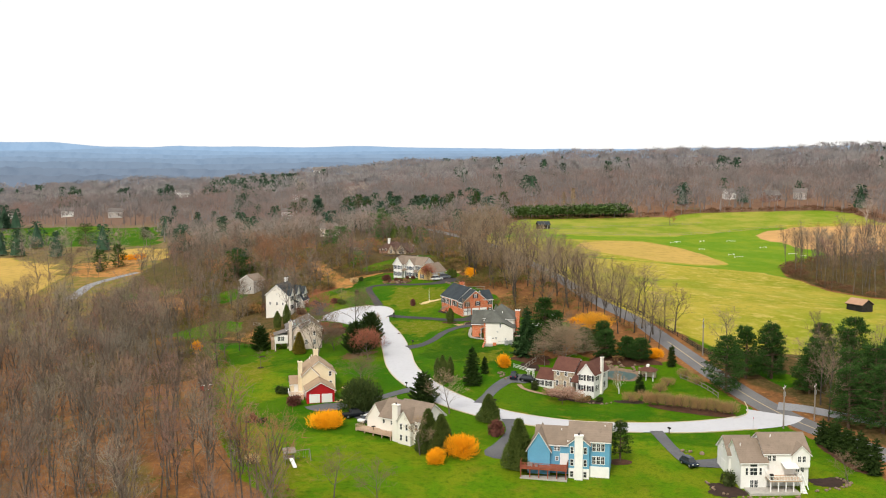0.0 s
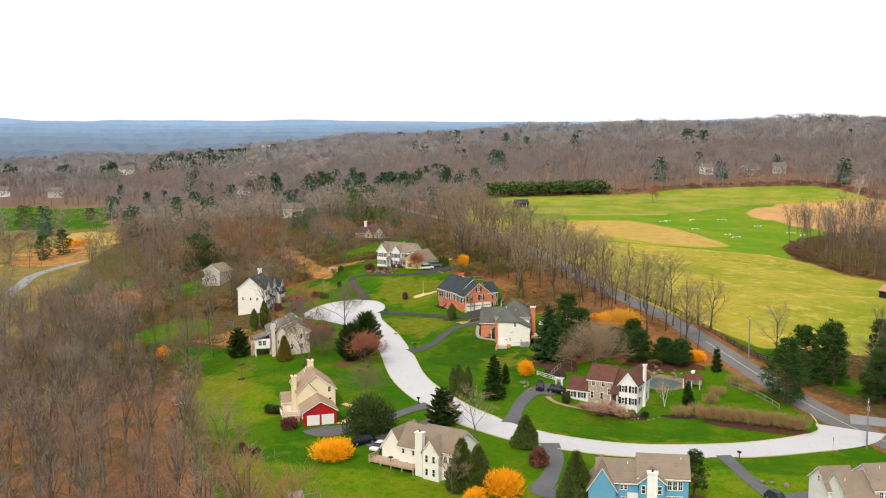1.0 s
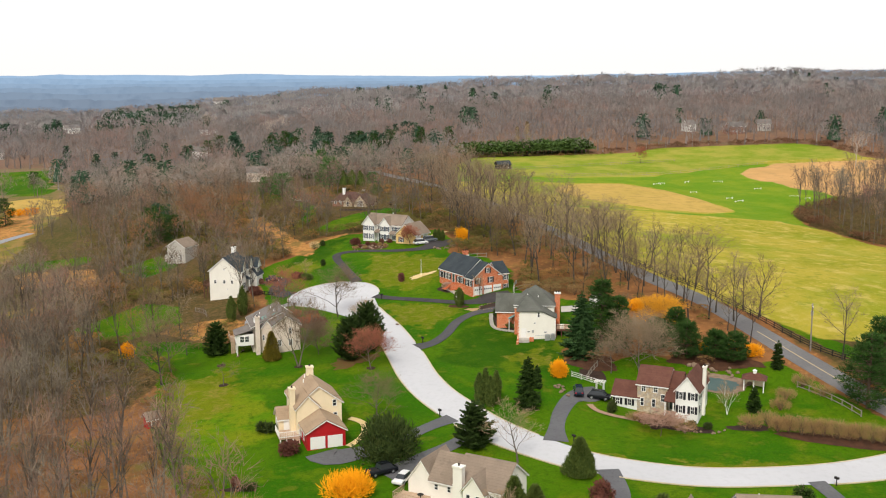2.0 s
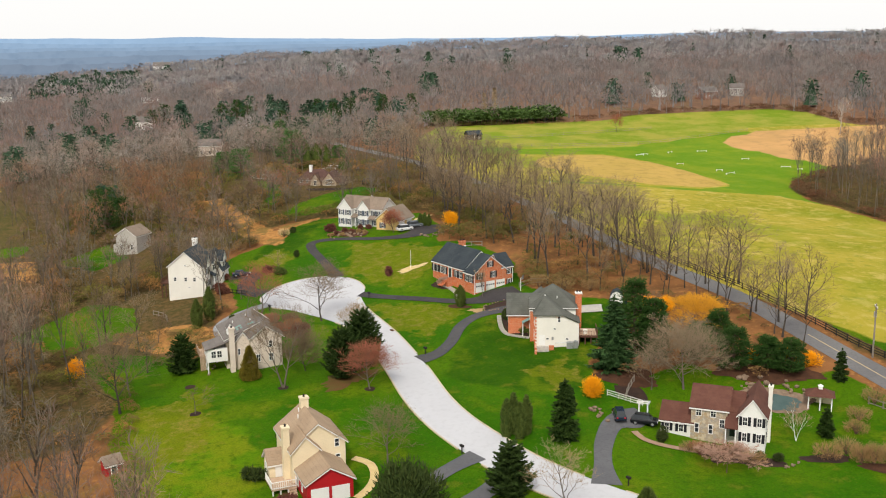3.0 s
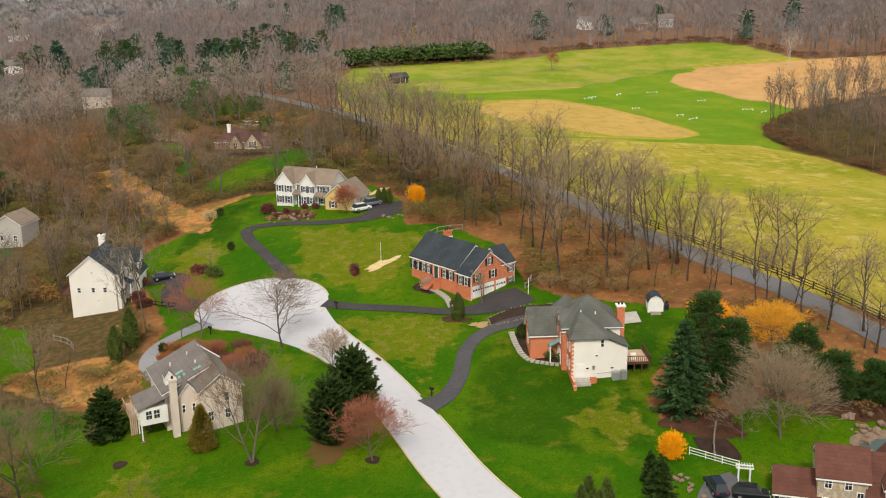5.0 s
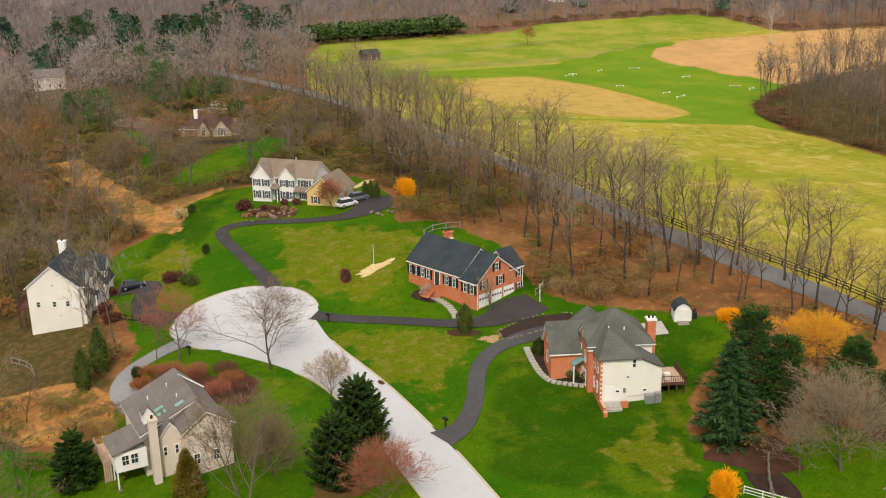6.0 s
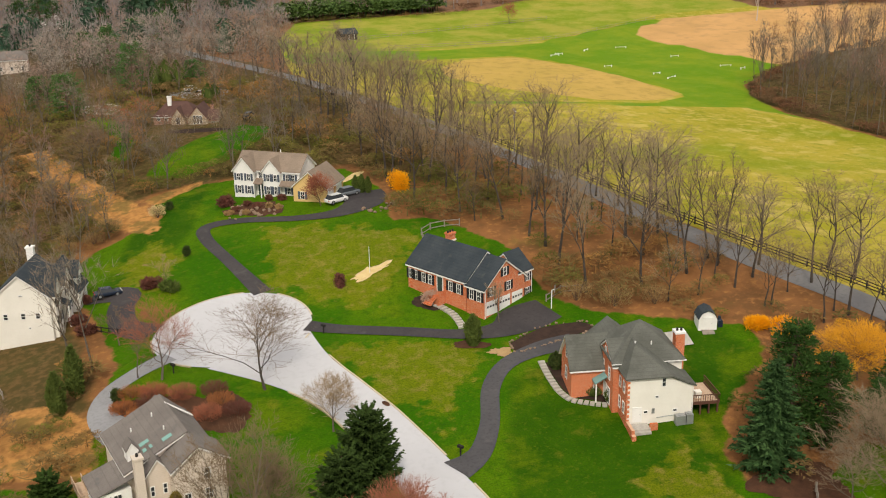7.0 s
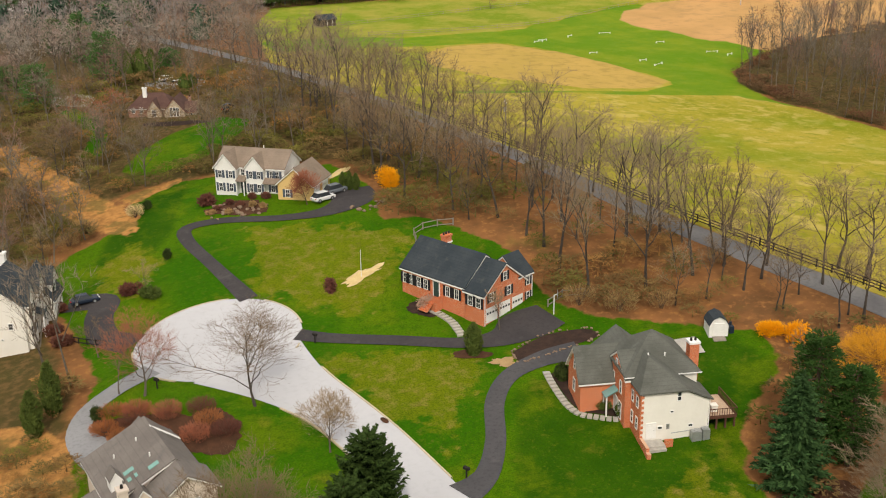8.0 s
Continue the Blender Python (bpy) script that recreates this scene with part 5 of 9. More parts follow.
def white_house():
    h = House("white_house", "white sided house with brown roof and white railed deck", 53.0, 176.6, -10.7, 2, roof=ROOF_BROWN, wall=WHITE)
    h.gable(4.4, 12.9, 0, 8.2, -12.5, -4.0, -1.1, "x")
    h.gable(-0.2, 4.7, -0.8, 7.0, -12.5, -5.6, -2.3, "x", skew=0.62)
    h.gable(9.6, 12.95, -0.5, 3.0, -7.0, -4.2, -2.4, "y")
    h.gable(-0.7, 4.2, 5.0, 12.0, -12.5, -5.9, -3.0, "x")
    h.windows("front", 0, (5.4, 6.3), -5.8, 0.75, 1.3, False)
    h.windows("front", -0.5, (10.9, 11.8), -5.9, 0.75, 1.3, False)
    h.windows("front", 0, (10.8, 11.7), -8.2, 0.75, 1.5, False)
    h.window("front", 0, 11.0, -10.2, 0.6, 0.9, False)
    h.window("front", -0.8, 2.2, -8.4, 1.5, 1.6, False)
    h.windows("front", -0.8, (0.9, 3.5), -8.4, 0.6, 1.6, False)
    h.window("front", -0.8, 2.2, -6.7, 1.5, 0.7, False, False)
    h.windows("front", -0.8, (1.9, 2.7), -11.1, 0.8, 1.8, False)
    h.door("front", 0, 7.3, -9.0, 1.7, 2.1, TRIM, "white glazed deck door")
    h.window("left", -0.7, 8.4, -5.7, 0.8, 1.2, False)
    h.garage_door("left", -0.7, 8.2, -10.0, 2.6, 2.1, False)
    h.deck(4.4, 10.4, -3.6, 0, -8.6, -11.4, DECKTAN, TRIM, "timber deck with white railing and posts", 5)
    st = h.stairs(10.9, -0.3, -8.6, -11.2, 0.9, -1, TRIM)
    h.part("stair_rail", Shape().slab([(10.4, -0.4, 3.0), (10.5, -0.4, 3.0), (10.5, -4.2, 0.5), (10.4, -4.2, 0.5)], 0.1).slab([(11.3, -0.4, 3.0), (11.4, -0.4, 3.0), (11.4, -4.2, 0.5), (11.3, -4.2, 0.5)], 0.1), TRIM, "", st)
    h.part("patio", Shape().box(0.4, 9.8, -4.4, -0.6, -2.2, -0.15), FLAG, "pale paved patio")
    h.quad("awning", [(7.6, -2.4, -6.5), (10.2, -2.4, -6.5), (10.2, -0.02, -5.95), (7.6, -0.02, -5.95)], 0.08, TRIM, "white awning over the deck")
    h.part("barbecue", Shape().box(4.7, 5.3, -2.9, -2.2, 2.1, 3.1), WOODBLACK, "black barbecue on the deck")
    h.vent(0.6, 2.4, -3.2), h.vent(6.5, 3.0, -1.6)
    h.ob.scale = (0.95, 0.95, 0.88)


def stone_house():
    h = House("stone_house", "house of field stone and white siding with red-brown roofs", 22.4, 238.7, -6.8, -31, roof=ROOF_RUST, wall=WHITE, shutters=SHUTTER)
    h.gable(0, 4.6, 0.2, 5.2, -9.5, -4.95, -3.0, "x")
    h.gable(4.4, 9.6, 0, 6.4, -9, -2.35, 0.0, "x", STONE)
    h.gable(9.5, 11.6, 1.0, 6.0, -9, -2.7, -0.6, "x")
    h.gable(11.3, 15.1, -1.2, 7.2, -9.5, -2.3, 0.1, "y")
    h.windows("front", 0.2, (0.9, 3.0), -6.7, 0.8, 1.2)
    h.windows("front", 0, (5.5, 7.6), -3.8, 0.85, 1.3, False)
    h.windows("front", 0, (5.3, 7.3), -6.4, 0.7, 1.5, False)
    h.window("front", 0, 8.9, -5.3, 0.8, 1.4, False)
    h.windows("front", -1.2, (12.2, 14.2), -4.0, 0.75, 1.35)
    h.windows("front", -1.2, (12.2, 14.2), -6.4, 0.75, 1.35)
    h.windows("right", 15.1, (0.6, 4.6), -4.0, 0.75, 1.35)
    h.windows("right", 15.1, (0.6, 4.6), -6.4, 0.75, 1.35)
    h.door("front", 1.0, 10.4, -6.7, 1.0, 2.1)
    h.quad("porch_roof", [(9.4, -1.6, -4.5), (11.3, -1.6, -4.5), (11.3, 1.0, -2.7), (9.4, 1.0, -2.7)], 0.16, ROOF_RUST, "sloping porch roof")
    for x in (9.6, 11.0):
        h.box("porch_post", x - 0.1, x + 0.1, -1.5, -1.3, -7.6, -4.6, TRIM)
    h.chimney(15.0, 15.55, 2.6, 3.4, -9, 1.1, STUCCO, False, "broad white chimney")


def small_house(name, label, x, y, yaw, w, d, hi, rise, wall, roof, group="", z=None, axis="x", windows=True, category="house"):
    z = ground(x, y) if z is None else z
    h = House(name, label, x, y, z, yaw, category, roof, wall)
    h.gable(-w / 2, w / 2, -d / 2, d / 2, z - 2, z + hi, z + hi + rise, axis)
    if windows:
        n = max(2, int(w / 2.6))
        for f in range(max(1, int(hi / 2.6))):
            h.windows("front", -d / 2, [(-0.5 + (k + 0.5) / n) * w for k in range(n)], z + 0.9 + f * 2.6, 0.9, 1.3, False)
    if group:
        tagged(h.ob, group=group)
    return h


brick_house()
white_brick_house()
far_white_house()
west_house()
grey_roof_house()
cream_house()
first_house()
blue_house()
white_house()
stone_house()
h5 = small_house("valley_house", "weathered grey house among bare trees", -71.5, 378, -28, 6.4, 6.2, 4.6, 2.0, GREYWALL, ROOF_BROWN, axis="y")
h5.box("lean_to", -5.0, -3.2, -2, 2, h5.z - 0.5, h5.z + 1.6, GREYWALL)
h6 = House("manor_house", "brown stone manor with steep red-brown roofs", -20, 419, 7.2, -20, "house", ROOF_UMBER, BRICKDARK)
h6.trim, h6.trim_label = BRICKDARK, "brown roof edge"
h6.hip(-9, 4, 0, 9, 4, 9.4, 13.0, "x", over=0.4, inset=3.5)
h6.gable(1.8, 7.4, -2.2, 7, 4, 9.2, 12.4, "y", STONE)
h6.gable(-3.4, 0.6, -1.4, 4, 4, 9.0, 11.9, "y", STONE)
h6.gable(7.2, 10.2, -0.6, 4.5, 4, 8.6, 10.8, "x", STONE)
h6.windows("front", -2.2, (3.7, 4.6, 5.5), 7.6, 0.9, 2.4, False)
h6.window("front", -0.6, 8.7, 7.2, 1.2, 1.3, False)
h6.windows("front", 0, (-7.5, -5.2), 8.2, 1.0, 1.5, False)
h6.window("front", -1.4, -1.4, 7.4, 1.2, 1.9, False)
h6.chimney(-5.2, -4.1, 3, 4.0, 9, 14.6, TRIM, False, "pale chimney")
h6.chimney(7.4, 8.2, 3.6, 4.4, 8, 11.9, BRICKDARK, False, "brown brick chimney")
h6.ob.scale = (0.78, 0.78, 0.82)
for fx, fy, fw, fc in ((-124, 890, 15, WHITE), (-105, 692, 9, WHITE), (-50, 655, 8, WHITE), (-236, 922, 12, WHITE), (-244, 934, 10, BEIGE), (-352, 818, 9, WHITE), (-287, 776, 9, WHITE), (-245, 760, 10, GREYWALL),
                       (214, 664, 11, BRICKDARK), (192, 682, 6, WHITE), (236, 672, 8, GREYWALL), (-61, 548, 10, BEIGE)):
    small_house("distant_house", "small pale house half hidden in the woods", fx, fy, (fx * 7) % 50 - 25, fw, 7, 4.4, 2.4, fc, ROOF_GREY, "distant houses")
hall = small_house("distant_hall", "long white building far off among trees", -168, 1400, 5, 20, 9, 4.5, 4.5, WHITE, ROOF_GREY, z=22)

# ---- trees and shrubs ----
def unit(v):
    return v / (np.linalg.norm(v, axis=-1, keepdims=True) + 1e-9)


def sprays(rng, p, d, length, width):
    """Slim triangles from places p along ways d: needle sprays, twigs, leaves."""
    n = len(p)
    d = unit(d)
    side = unit(np.cross(d, unit(rng.normal(size=(n, 3)))))
    length, width = np.broadcast_to(length, (n,))[:, None], np.broadcast_to(width, (n,))[:, None]
    return np.stack([p - side * width / 2, p + side * width / 2, p + d * length], 1)


def tri_mesh(name, tris, mat, tint=None, slots=None):
    v = tris.reshape(-1, 3)
    me = from_arrays(name, v, np.arange(len(v)).reshape(-1, 3), 3)
    if tint is not None:
        me.attributes.new("tint", "FLOAT", "POINT").data.foreach_set("value", np.repeat(tint, 3).astype(np.float32))
    me.materials.append(mat)
    if slots is not None:
        me.materials.append(BARKWOOD)
        me.polygons.foreach_set("material_index", slots.astype(np.int32))
    return me


def bough(sh, pts, rad, sides):
    """A bent, tapering branch through pts."""
    n0 = len(sh.v)
    pts = [Vector(q) for q in pts]
    for k, q in enumerate(pts):
        way = (pts[min(k + 1, len(pts) - 1)] - pts[max(k - 1, 0)]).to_track_quat("Z", "Y")
        for s in range(sides):
            a = s * math.tau / sides
            sh.v.append(tuple(q + way @ Vector((math.cos(a), math.sin(a), 0)) * rad[k]))
    for k in range(len(pts) - 1):
        for s in range(sides):
            a, b = n0 + k * sides + s, n0 + k * sides + (s + 1) % sides
            sh.f.append((a, b, b + sides, a + sides))


def skeleton(rnd, low, rise, arms, subs, fine, stems=1):
    """A leafless tree about 1 high: bent lines (points, radius, level) from the trunk, level 0, out to small branches, level 3."""
    lines = []

    def limb(p, d, ln, r, level, kids):
        segs = (5, 4, 3, 1)[level]
        pts = [p]
        for s in range(segs):
            d = (d + Vector((rnd.gauss(0, 0.15 if level else 0.05), rnd.gauss(0, 0.15 if level else 0.05), rnd.gauss(0.12, 0.1) * (level > 0)))).normalized()
            p = p + d * ln / segs
            pts.append(p)
        lines.append((pts, r, level))
        if level > 2:
            return
        for j in range(kids[level]):
            u = 0.26 + 0.74 * (j + rnd.random()) / kids[level] if level else low + (0.94 - low) * ((j + 0.6 * rnd.random()) / kids[0])
            k = min(int(u * segs), segs - 1)
            q, along = pts[k].lerp(pts[k + 1], u * segs - k), (pts[k + 1] - pts[k]).normalized()
            az = j * 2.4 + rnd.uniform(-0.5, 0.5)
            out = Matrix.Rotation(az, 3, along) @ along.orthogonal().normalized()
            open_out = (1.25 - 0.62 * u) / (0.55 + 0.55 * rise) if level == 0 else rnd.uniform(0.55, 1.15)
            way = (along + out * open_out).normalized()
            if level == 0:
                far = (0.62 - 0.34 * u) * rnd.uniform(0.75, 1.15)
            else:
                far = ln * (0.62 - 0.28 * u) * rnd.uniform(0.65, 1.2)
            limb(q, way, far, r * (0.55 - 0.24 * u if level == 0 else 0.42), level + 1, kids)

    for st in range(stems):
        tilt = 0.03 if stems == 1 else 0.2
        limb(Vector((0, 0, -0.02)), Vector((rnd.gauss(0, tilt), rnd.gauss(0, tilt), 1)).normalized(), rnd.uniform(0.8, 0.92), 0.0125 / math.sqrt(stems), 0, (arms, subs, fine))
    return lines


def bare_meshes(seed, h, w, bark, twig, limbs=19, subs=9, twigs=12, low=0.25, rise=0.8, stems=1, thick=0.0, haze=0):
    """A leafless tree: a trunk with its limbs, and a crown of branches and twigs; haze: extra fine twigs that round the crown off."""
    rnd, rng = random.Random(seed), np.random.default_rng(seed)
    lines = skeleton(rnd, low, rise, max(4, round(limbs * 0.45)), max(4, round(subs * 0.62)), 5 if limbs < 20 else 7, stems)
    ends = np.array([ln[0][-1] for ln in lines])
    top, wide = ends[:, 2].max() * 1.05, np.percentile(np.hypot(ends[:, 0], ends[:, 1]), 86)
    size = np.array((w / 2 / wide, w / 2 / wide, h / top))
    wood, fine = Shape(), Shape()
    ps, ds, ls = [], [], []
    for pts, r, level in lines:
        q = [Vector(np.array(v) * size) for v in pts]
        r, n = r * h * 0.95 + (0.02 if level == 0 else 0.0), len(q)
        if level < 2:
            bough(wood, q, [max(r * ((1.25 if k == 0 and level == 0 else 1.0) - 0.86 * k / (n - 1)), 0.016) for k in range(n)], (7, 5)[level])
        elif level == 2:
            bough(fine, q, [max(r * (1 - 0.75 * k / (n - 1)), 0.012) for k in range(n)], 3)
        else:
            a, way = q[0], q[-1] - q[0]
            bough(fine, [a, q[-1]], [max(r, 0.013), 0.008], 3)
            for k in range(max(3, twigs // 3 if limbs < 20 else twigs // 2)):
                ps.append(a.lerp(q[-1], 0.25 + 0.75 * rnd.random())), ls.append(way.length * rnd.uniform(0.5, 1.05))
                ds.append(way.normalized() + Vector((rnd.gauss(0, 0.45), rnd.gauss(0, 0.45), rnd.gauss(0.15, 0.35))))
    if haze:
        o = unit(rng.normal(size=(haze, 3)))
        o[:, 2] = np.where(o[:, 2] < -0.35, -o[:, 2], o[:, 2])
        base = max(low - 0.06, 0.08)
        shell = (rng.random(haze) ** 0.45 * (1 + 0.16 * np.sin(o[:, 0] * 4 + seed) * np.cos(o[:, 1] * 5)))[:, None]
        ps += list(o * np.array((w * 0.46, w * 0.46, h * (1 - base) * 0.44)) * shell + np.array((0, 0, h * (base + (1 - base) * 0.5))))
        ds += list(o * np.array((1, 1, 0.6)) + np.array((0, 0, 0.75)) + rng.normal(0, 0.3, (haze, 3)))
        ls += list(h * rng.uniform(0.05, 0.12, haze))
    tw = sprays(rng, np.array(ps), np.array(ds), np.array(ls), thick or 0.022 + 0.0008 * h)
    n = len(fine.v)
    fine.v += [tuple(q) for q in tw.reshape(-1, 3)]
    fine.f += [(n + 3 * k, n + 3 * k + 1, n + 3 * k + 2) for k in range(len(tw))]
    return wood.mesh("trunk", bark), fine.mesh("crown", twig)


def core(sh_tris, prof, n=9):
    """A dark inner body of revolution, as triangles: prof is (radius, height) pairs."""
    out = []
    for (r0, z0), (r1, z1) in zip(prof, prof[1:]):
        for k in range(n):
            a, b = k * math.tau / n, (k + 1) * math.tau / n
            q = [(r0 * math.cos(a), r0 * math.sin(a), z0), (r0 * math.cos(b), r0 * math.sin(b), z0), (r1 * math.cos(b), r1 * math.sin(b), z1), (r1 * math.cos(a), r1 * math.sin(a), z1)]
            out += [(q[0], q[1], q[2]), (q[0], q[2], q[3])]
    return np.concatenate([np.array(out), sh_tris])


def trunk_mesh(h, r, bark=BARKBROWN):
    sh = Shape()
    bough(sh, [(0, 0, -0.4), (0, 0, h * 0.3), (0, 0, h)], [r * 1.2, r, r * 0.2], 7)
    return sh.mesh("trunk", bark)


def spruce_meshes(seed, h, w, mat, n=8200, foot=0.02, bulge=0.62, droop=0.30):
    """A conifer of separate boughs in whorls, each a drooping arm with side shoots, so that its outline is ragged."""
    rng = np.random.default_rng(seed)
    whorls = max(9, int(h * 1.7))
    arms = 8
    t = np.repeat(foot + (0.97 - foot) * (np.arange(whorls) / whorls) ** 0.94, arms) + rng.normal(0, 0.25 / whorls, whorls * arms)
    t = np.clip(t, foot, 0.985)
    az = np.tile(np.arange(arms) * math.tau / arms, whorls) + np.repeat(np.arange(whorls) * 0.55, arms) + rng.normal(0, 0.22, len(t))
    body = np.minimum((1 - t) ** bulge, 0.72 + 1.4 * t)
    reach = w / 2 * body * (1 + 0.1 * np.sin(az * 2 + seed)) * rng.uniform(0.78, 1.12, len(t)) + 0.12
    m = max(14, n // len(t))
    b = np.repeat(np.arange(len(t)), m)
    f = 0.12 + 0.88 * np.tile((np.arange(m) + 0.5) / m, len(t)) + rng.normal(0, 0.03, len(b))
    out = np.c_[np.cos(az), np.sin(az), np.zeros(len(az))][b]
    side = np.c_[-out[:, 1], out[:, 0], out[:, 2]] * np.where(rng.random(len(b)) < 0.5, -1.0, 1.0)[:, None]
    sag = -droop * f + 0.22 * f ** 2.5
    p = out * (reach[b] * f)[:, None] + side * (rng.random(len(b)) * 0.20 * reach[b] * (1.1 - f))[:, None]
    p[:, 2] += t[b] * h + reach[b] * sag + rng.normal(0, 0.03, len(b))
    d = out * 0.8 + side * rng.uniform(0.15, 0.9, len(b))[:, None] + np.c_[np.zeros((len(b), 2)), rng.normal(0.0, 0.28, len(b))]
    long = (0.16 + 0.2 * reach[b]) * (1.15 - 0.6 * f) * rng.uniform(0.75, 1.25, len(b))
    tr = sprays(rng, p, d, long, 0.10 + 0.34 * long)
    tuft = rng.normal(0, 1, (50, 3)) * np.array([0.05, 0.05, 0.3])
    tr = np.concatenate([tr, sprays(rng, np.c_[tuft[:, :2], h * 0.95 + 0.05 * h * tuft[:, 2]], np.array([0, 0, 1.0]) + rng.normal(0, 0.4, (50, 3)), 0.035 * h, 0.1)])
    prof = [(w * 0.22, h * (foot + 0.04)), (w * 0.15, h * 0.38), (w * 0.05, h * 0.75), (0.01, h * 0.93)]
    return trunk_mesh(h * 0.95, 0.02 * h), tri_mesh("crown", core(tr, prof), mat)


def column_meshes(seed, h, w, mat, n=1500, point=0.5, cone=False):
    """A dense upright evergreen, flame shaped."""
    rng = np.random.default_rng(seed)
    t, az = rng.random(n) ** 0.9, rng.random(n) * math.tau
    body = np.minimum((1 - t) ** 0.72, 0.75 + 2 * t) if cone else np.minimum(np.clip(np.sin(np.pi * np.clip(t * 0.86 + 0.1, 0, 1)) ** point, 0.05, 1), 2.6 * (1 - t) + 0.04)
    r = w / 2 * body * (1 + 0.12 * np.sin(az * 3 + t * 9 + seed)) * (0.8 + 0.25 * rng.random(n))
    out = np.c_[np.cos(az), np.sin(az), np.zeros(n)]
    p = out * r[:, None] + np.c_[np.zeros((n, 2)), t * h * 0.96]
    tr = sprays(rng, p, out * (0.7 if cone else 0.45) + np.c_[rng.normal(0, 0.3, (n, 2)), 0.8 + rng.normal(0, 0.3, n)], (0.05 * h + 0.12) * rng.uniform(0.6, 1.4, n), 0.016 * h + 0.09)
    prof = [(w * 0.36, 0.05), (w * 0.26, h * 0.4), (w * 0.12, h * 0.72), (0.02, h * 0.93)] if cone else [(w * 0.3, 0.05), (w * 0.36, h * 0.35), (w * 0.24, h * 0.7), (0.02, h * 0.92)]
    return trunk_mesh(h * 0.8, 0.018 * h + 0.03), tri_mesh("crown", core(tr, prof), mat)


def pine_meshes(seed, h, w, mat, n=4600, clumps=60, low=0.1):
    """A broad white pine: tiers of level limbs, each ending in fanned plumes of upturned needles, with gaps between the tiers."""
    rng = np.random.default_rng(seed)
    wood = Shape()
    bough(wood, [(0, 0, -0.4), (0.1, 0, h * 0.4), (0, 0.1, h * 0.75), (0, 0, h * 0.96)], [0.026 * h, 0.019 * h, 0.011 * h, 0.003 * h], 7)
    tiers = max(8, int(h * 0.85))
    arms = max(5, clumps // tiers)
    t = np.repeat(low + (0.96 - low) * np.arange(tiers) / tiers, arms) + rng.normal(0, 0.16 / tiers, tiers * arms)
    az = np.tile(np.arange(arms) * math.tau / arms, tiers) + np.repeat(np.arange(tiers) * 0.8, arms) + rng.normal(0, 0.3, len(t))
    body = np.where(t < 0.38, 0.78 + 0.55 * (t - low), np.clip(1 - t, 0, 1) ** 0.62 * 1.26 + 0.03)
    reach = w / 2 * body * rng.uniform(0.62, 1.14, len(t)) * (1 + 0.14 * np.sin(az + seed))
    lift = reach * rng.uniform(0.02, 0.26, len(t))
    foot = t * h
    for k in range(len(t)):
        o = (math.cos(az[k]), math.sin(az[k]))
        bough(wood, [(0, 0, foot[k]), (o[0] * reach[k] * 0.5, o[1] * reach[k] * 0.5, foot[k] + lift[k] * 0.2), (o[0] * reach[k] * 0.95, o[1] * reach[k] * 0.95, foot[k] + lift[k])], [0.007 * h, 0.005 * h, 0.015], 3)
    plumes = 7
    m = max(8, n // (len(t) * plumes))
    b = np.repeat(np.arange(len(t) * plumes), m)
    arm = b // plumes
    f = np.clip(0.34 + 0.66 * rng.random(len(t) * plumes) ** 0.6, 0, 1)
    sway = rng.normal(0, 0.30, len(t) * plumes) * f
    a2 = az[np.arange(len(t) * plumes) // plumes] + sway
    rr = (reach[np.arange(len(t) * plumes) // plumes]) * f * np.cos(sway * 0.7)
    c = np.c_[np.cos(a2) * rr, np.sin(a2) * rr, foot[np.arange(len(t) * plumes) // plumes] + lift[np.arange(len(t) * plumes) // plumes] * f ** 1.6 + rng.normal(0, 0.018 * h, len(t) * plumes)]
    size = 0.052 * w * rng.uniform(0.75, 1.3, len(t) * plumes) + 0.14
    off = unit(rng.normal(size=(len(b), 3))) * np.array([1, 1, 0.5])
    p = c[b] + off * (size[b] * rng.random(len(b)) ** 0.6)[:, None]
    out = np.c_[np.cos(az), np.sin(az), np.zeros(len(az))][arm]
    tr = sprays(rng, p, off * 0.9 + out * 0.5 + np.array([0, 0, 0.42]), 0.26 + 0.015 * h, 0.09 + 0.005 * h)
    return wood.mesh("trunk", BARKBROWN), tri_mesh("crown", tr, mat)


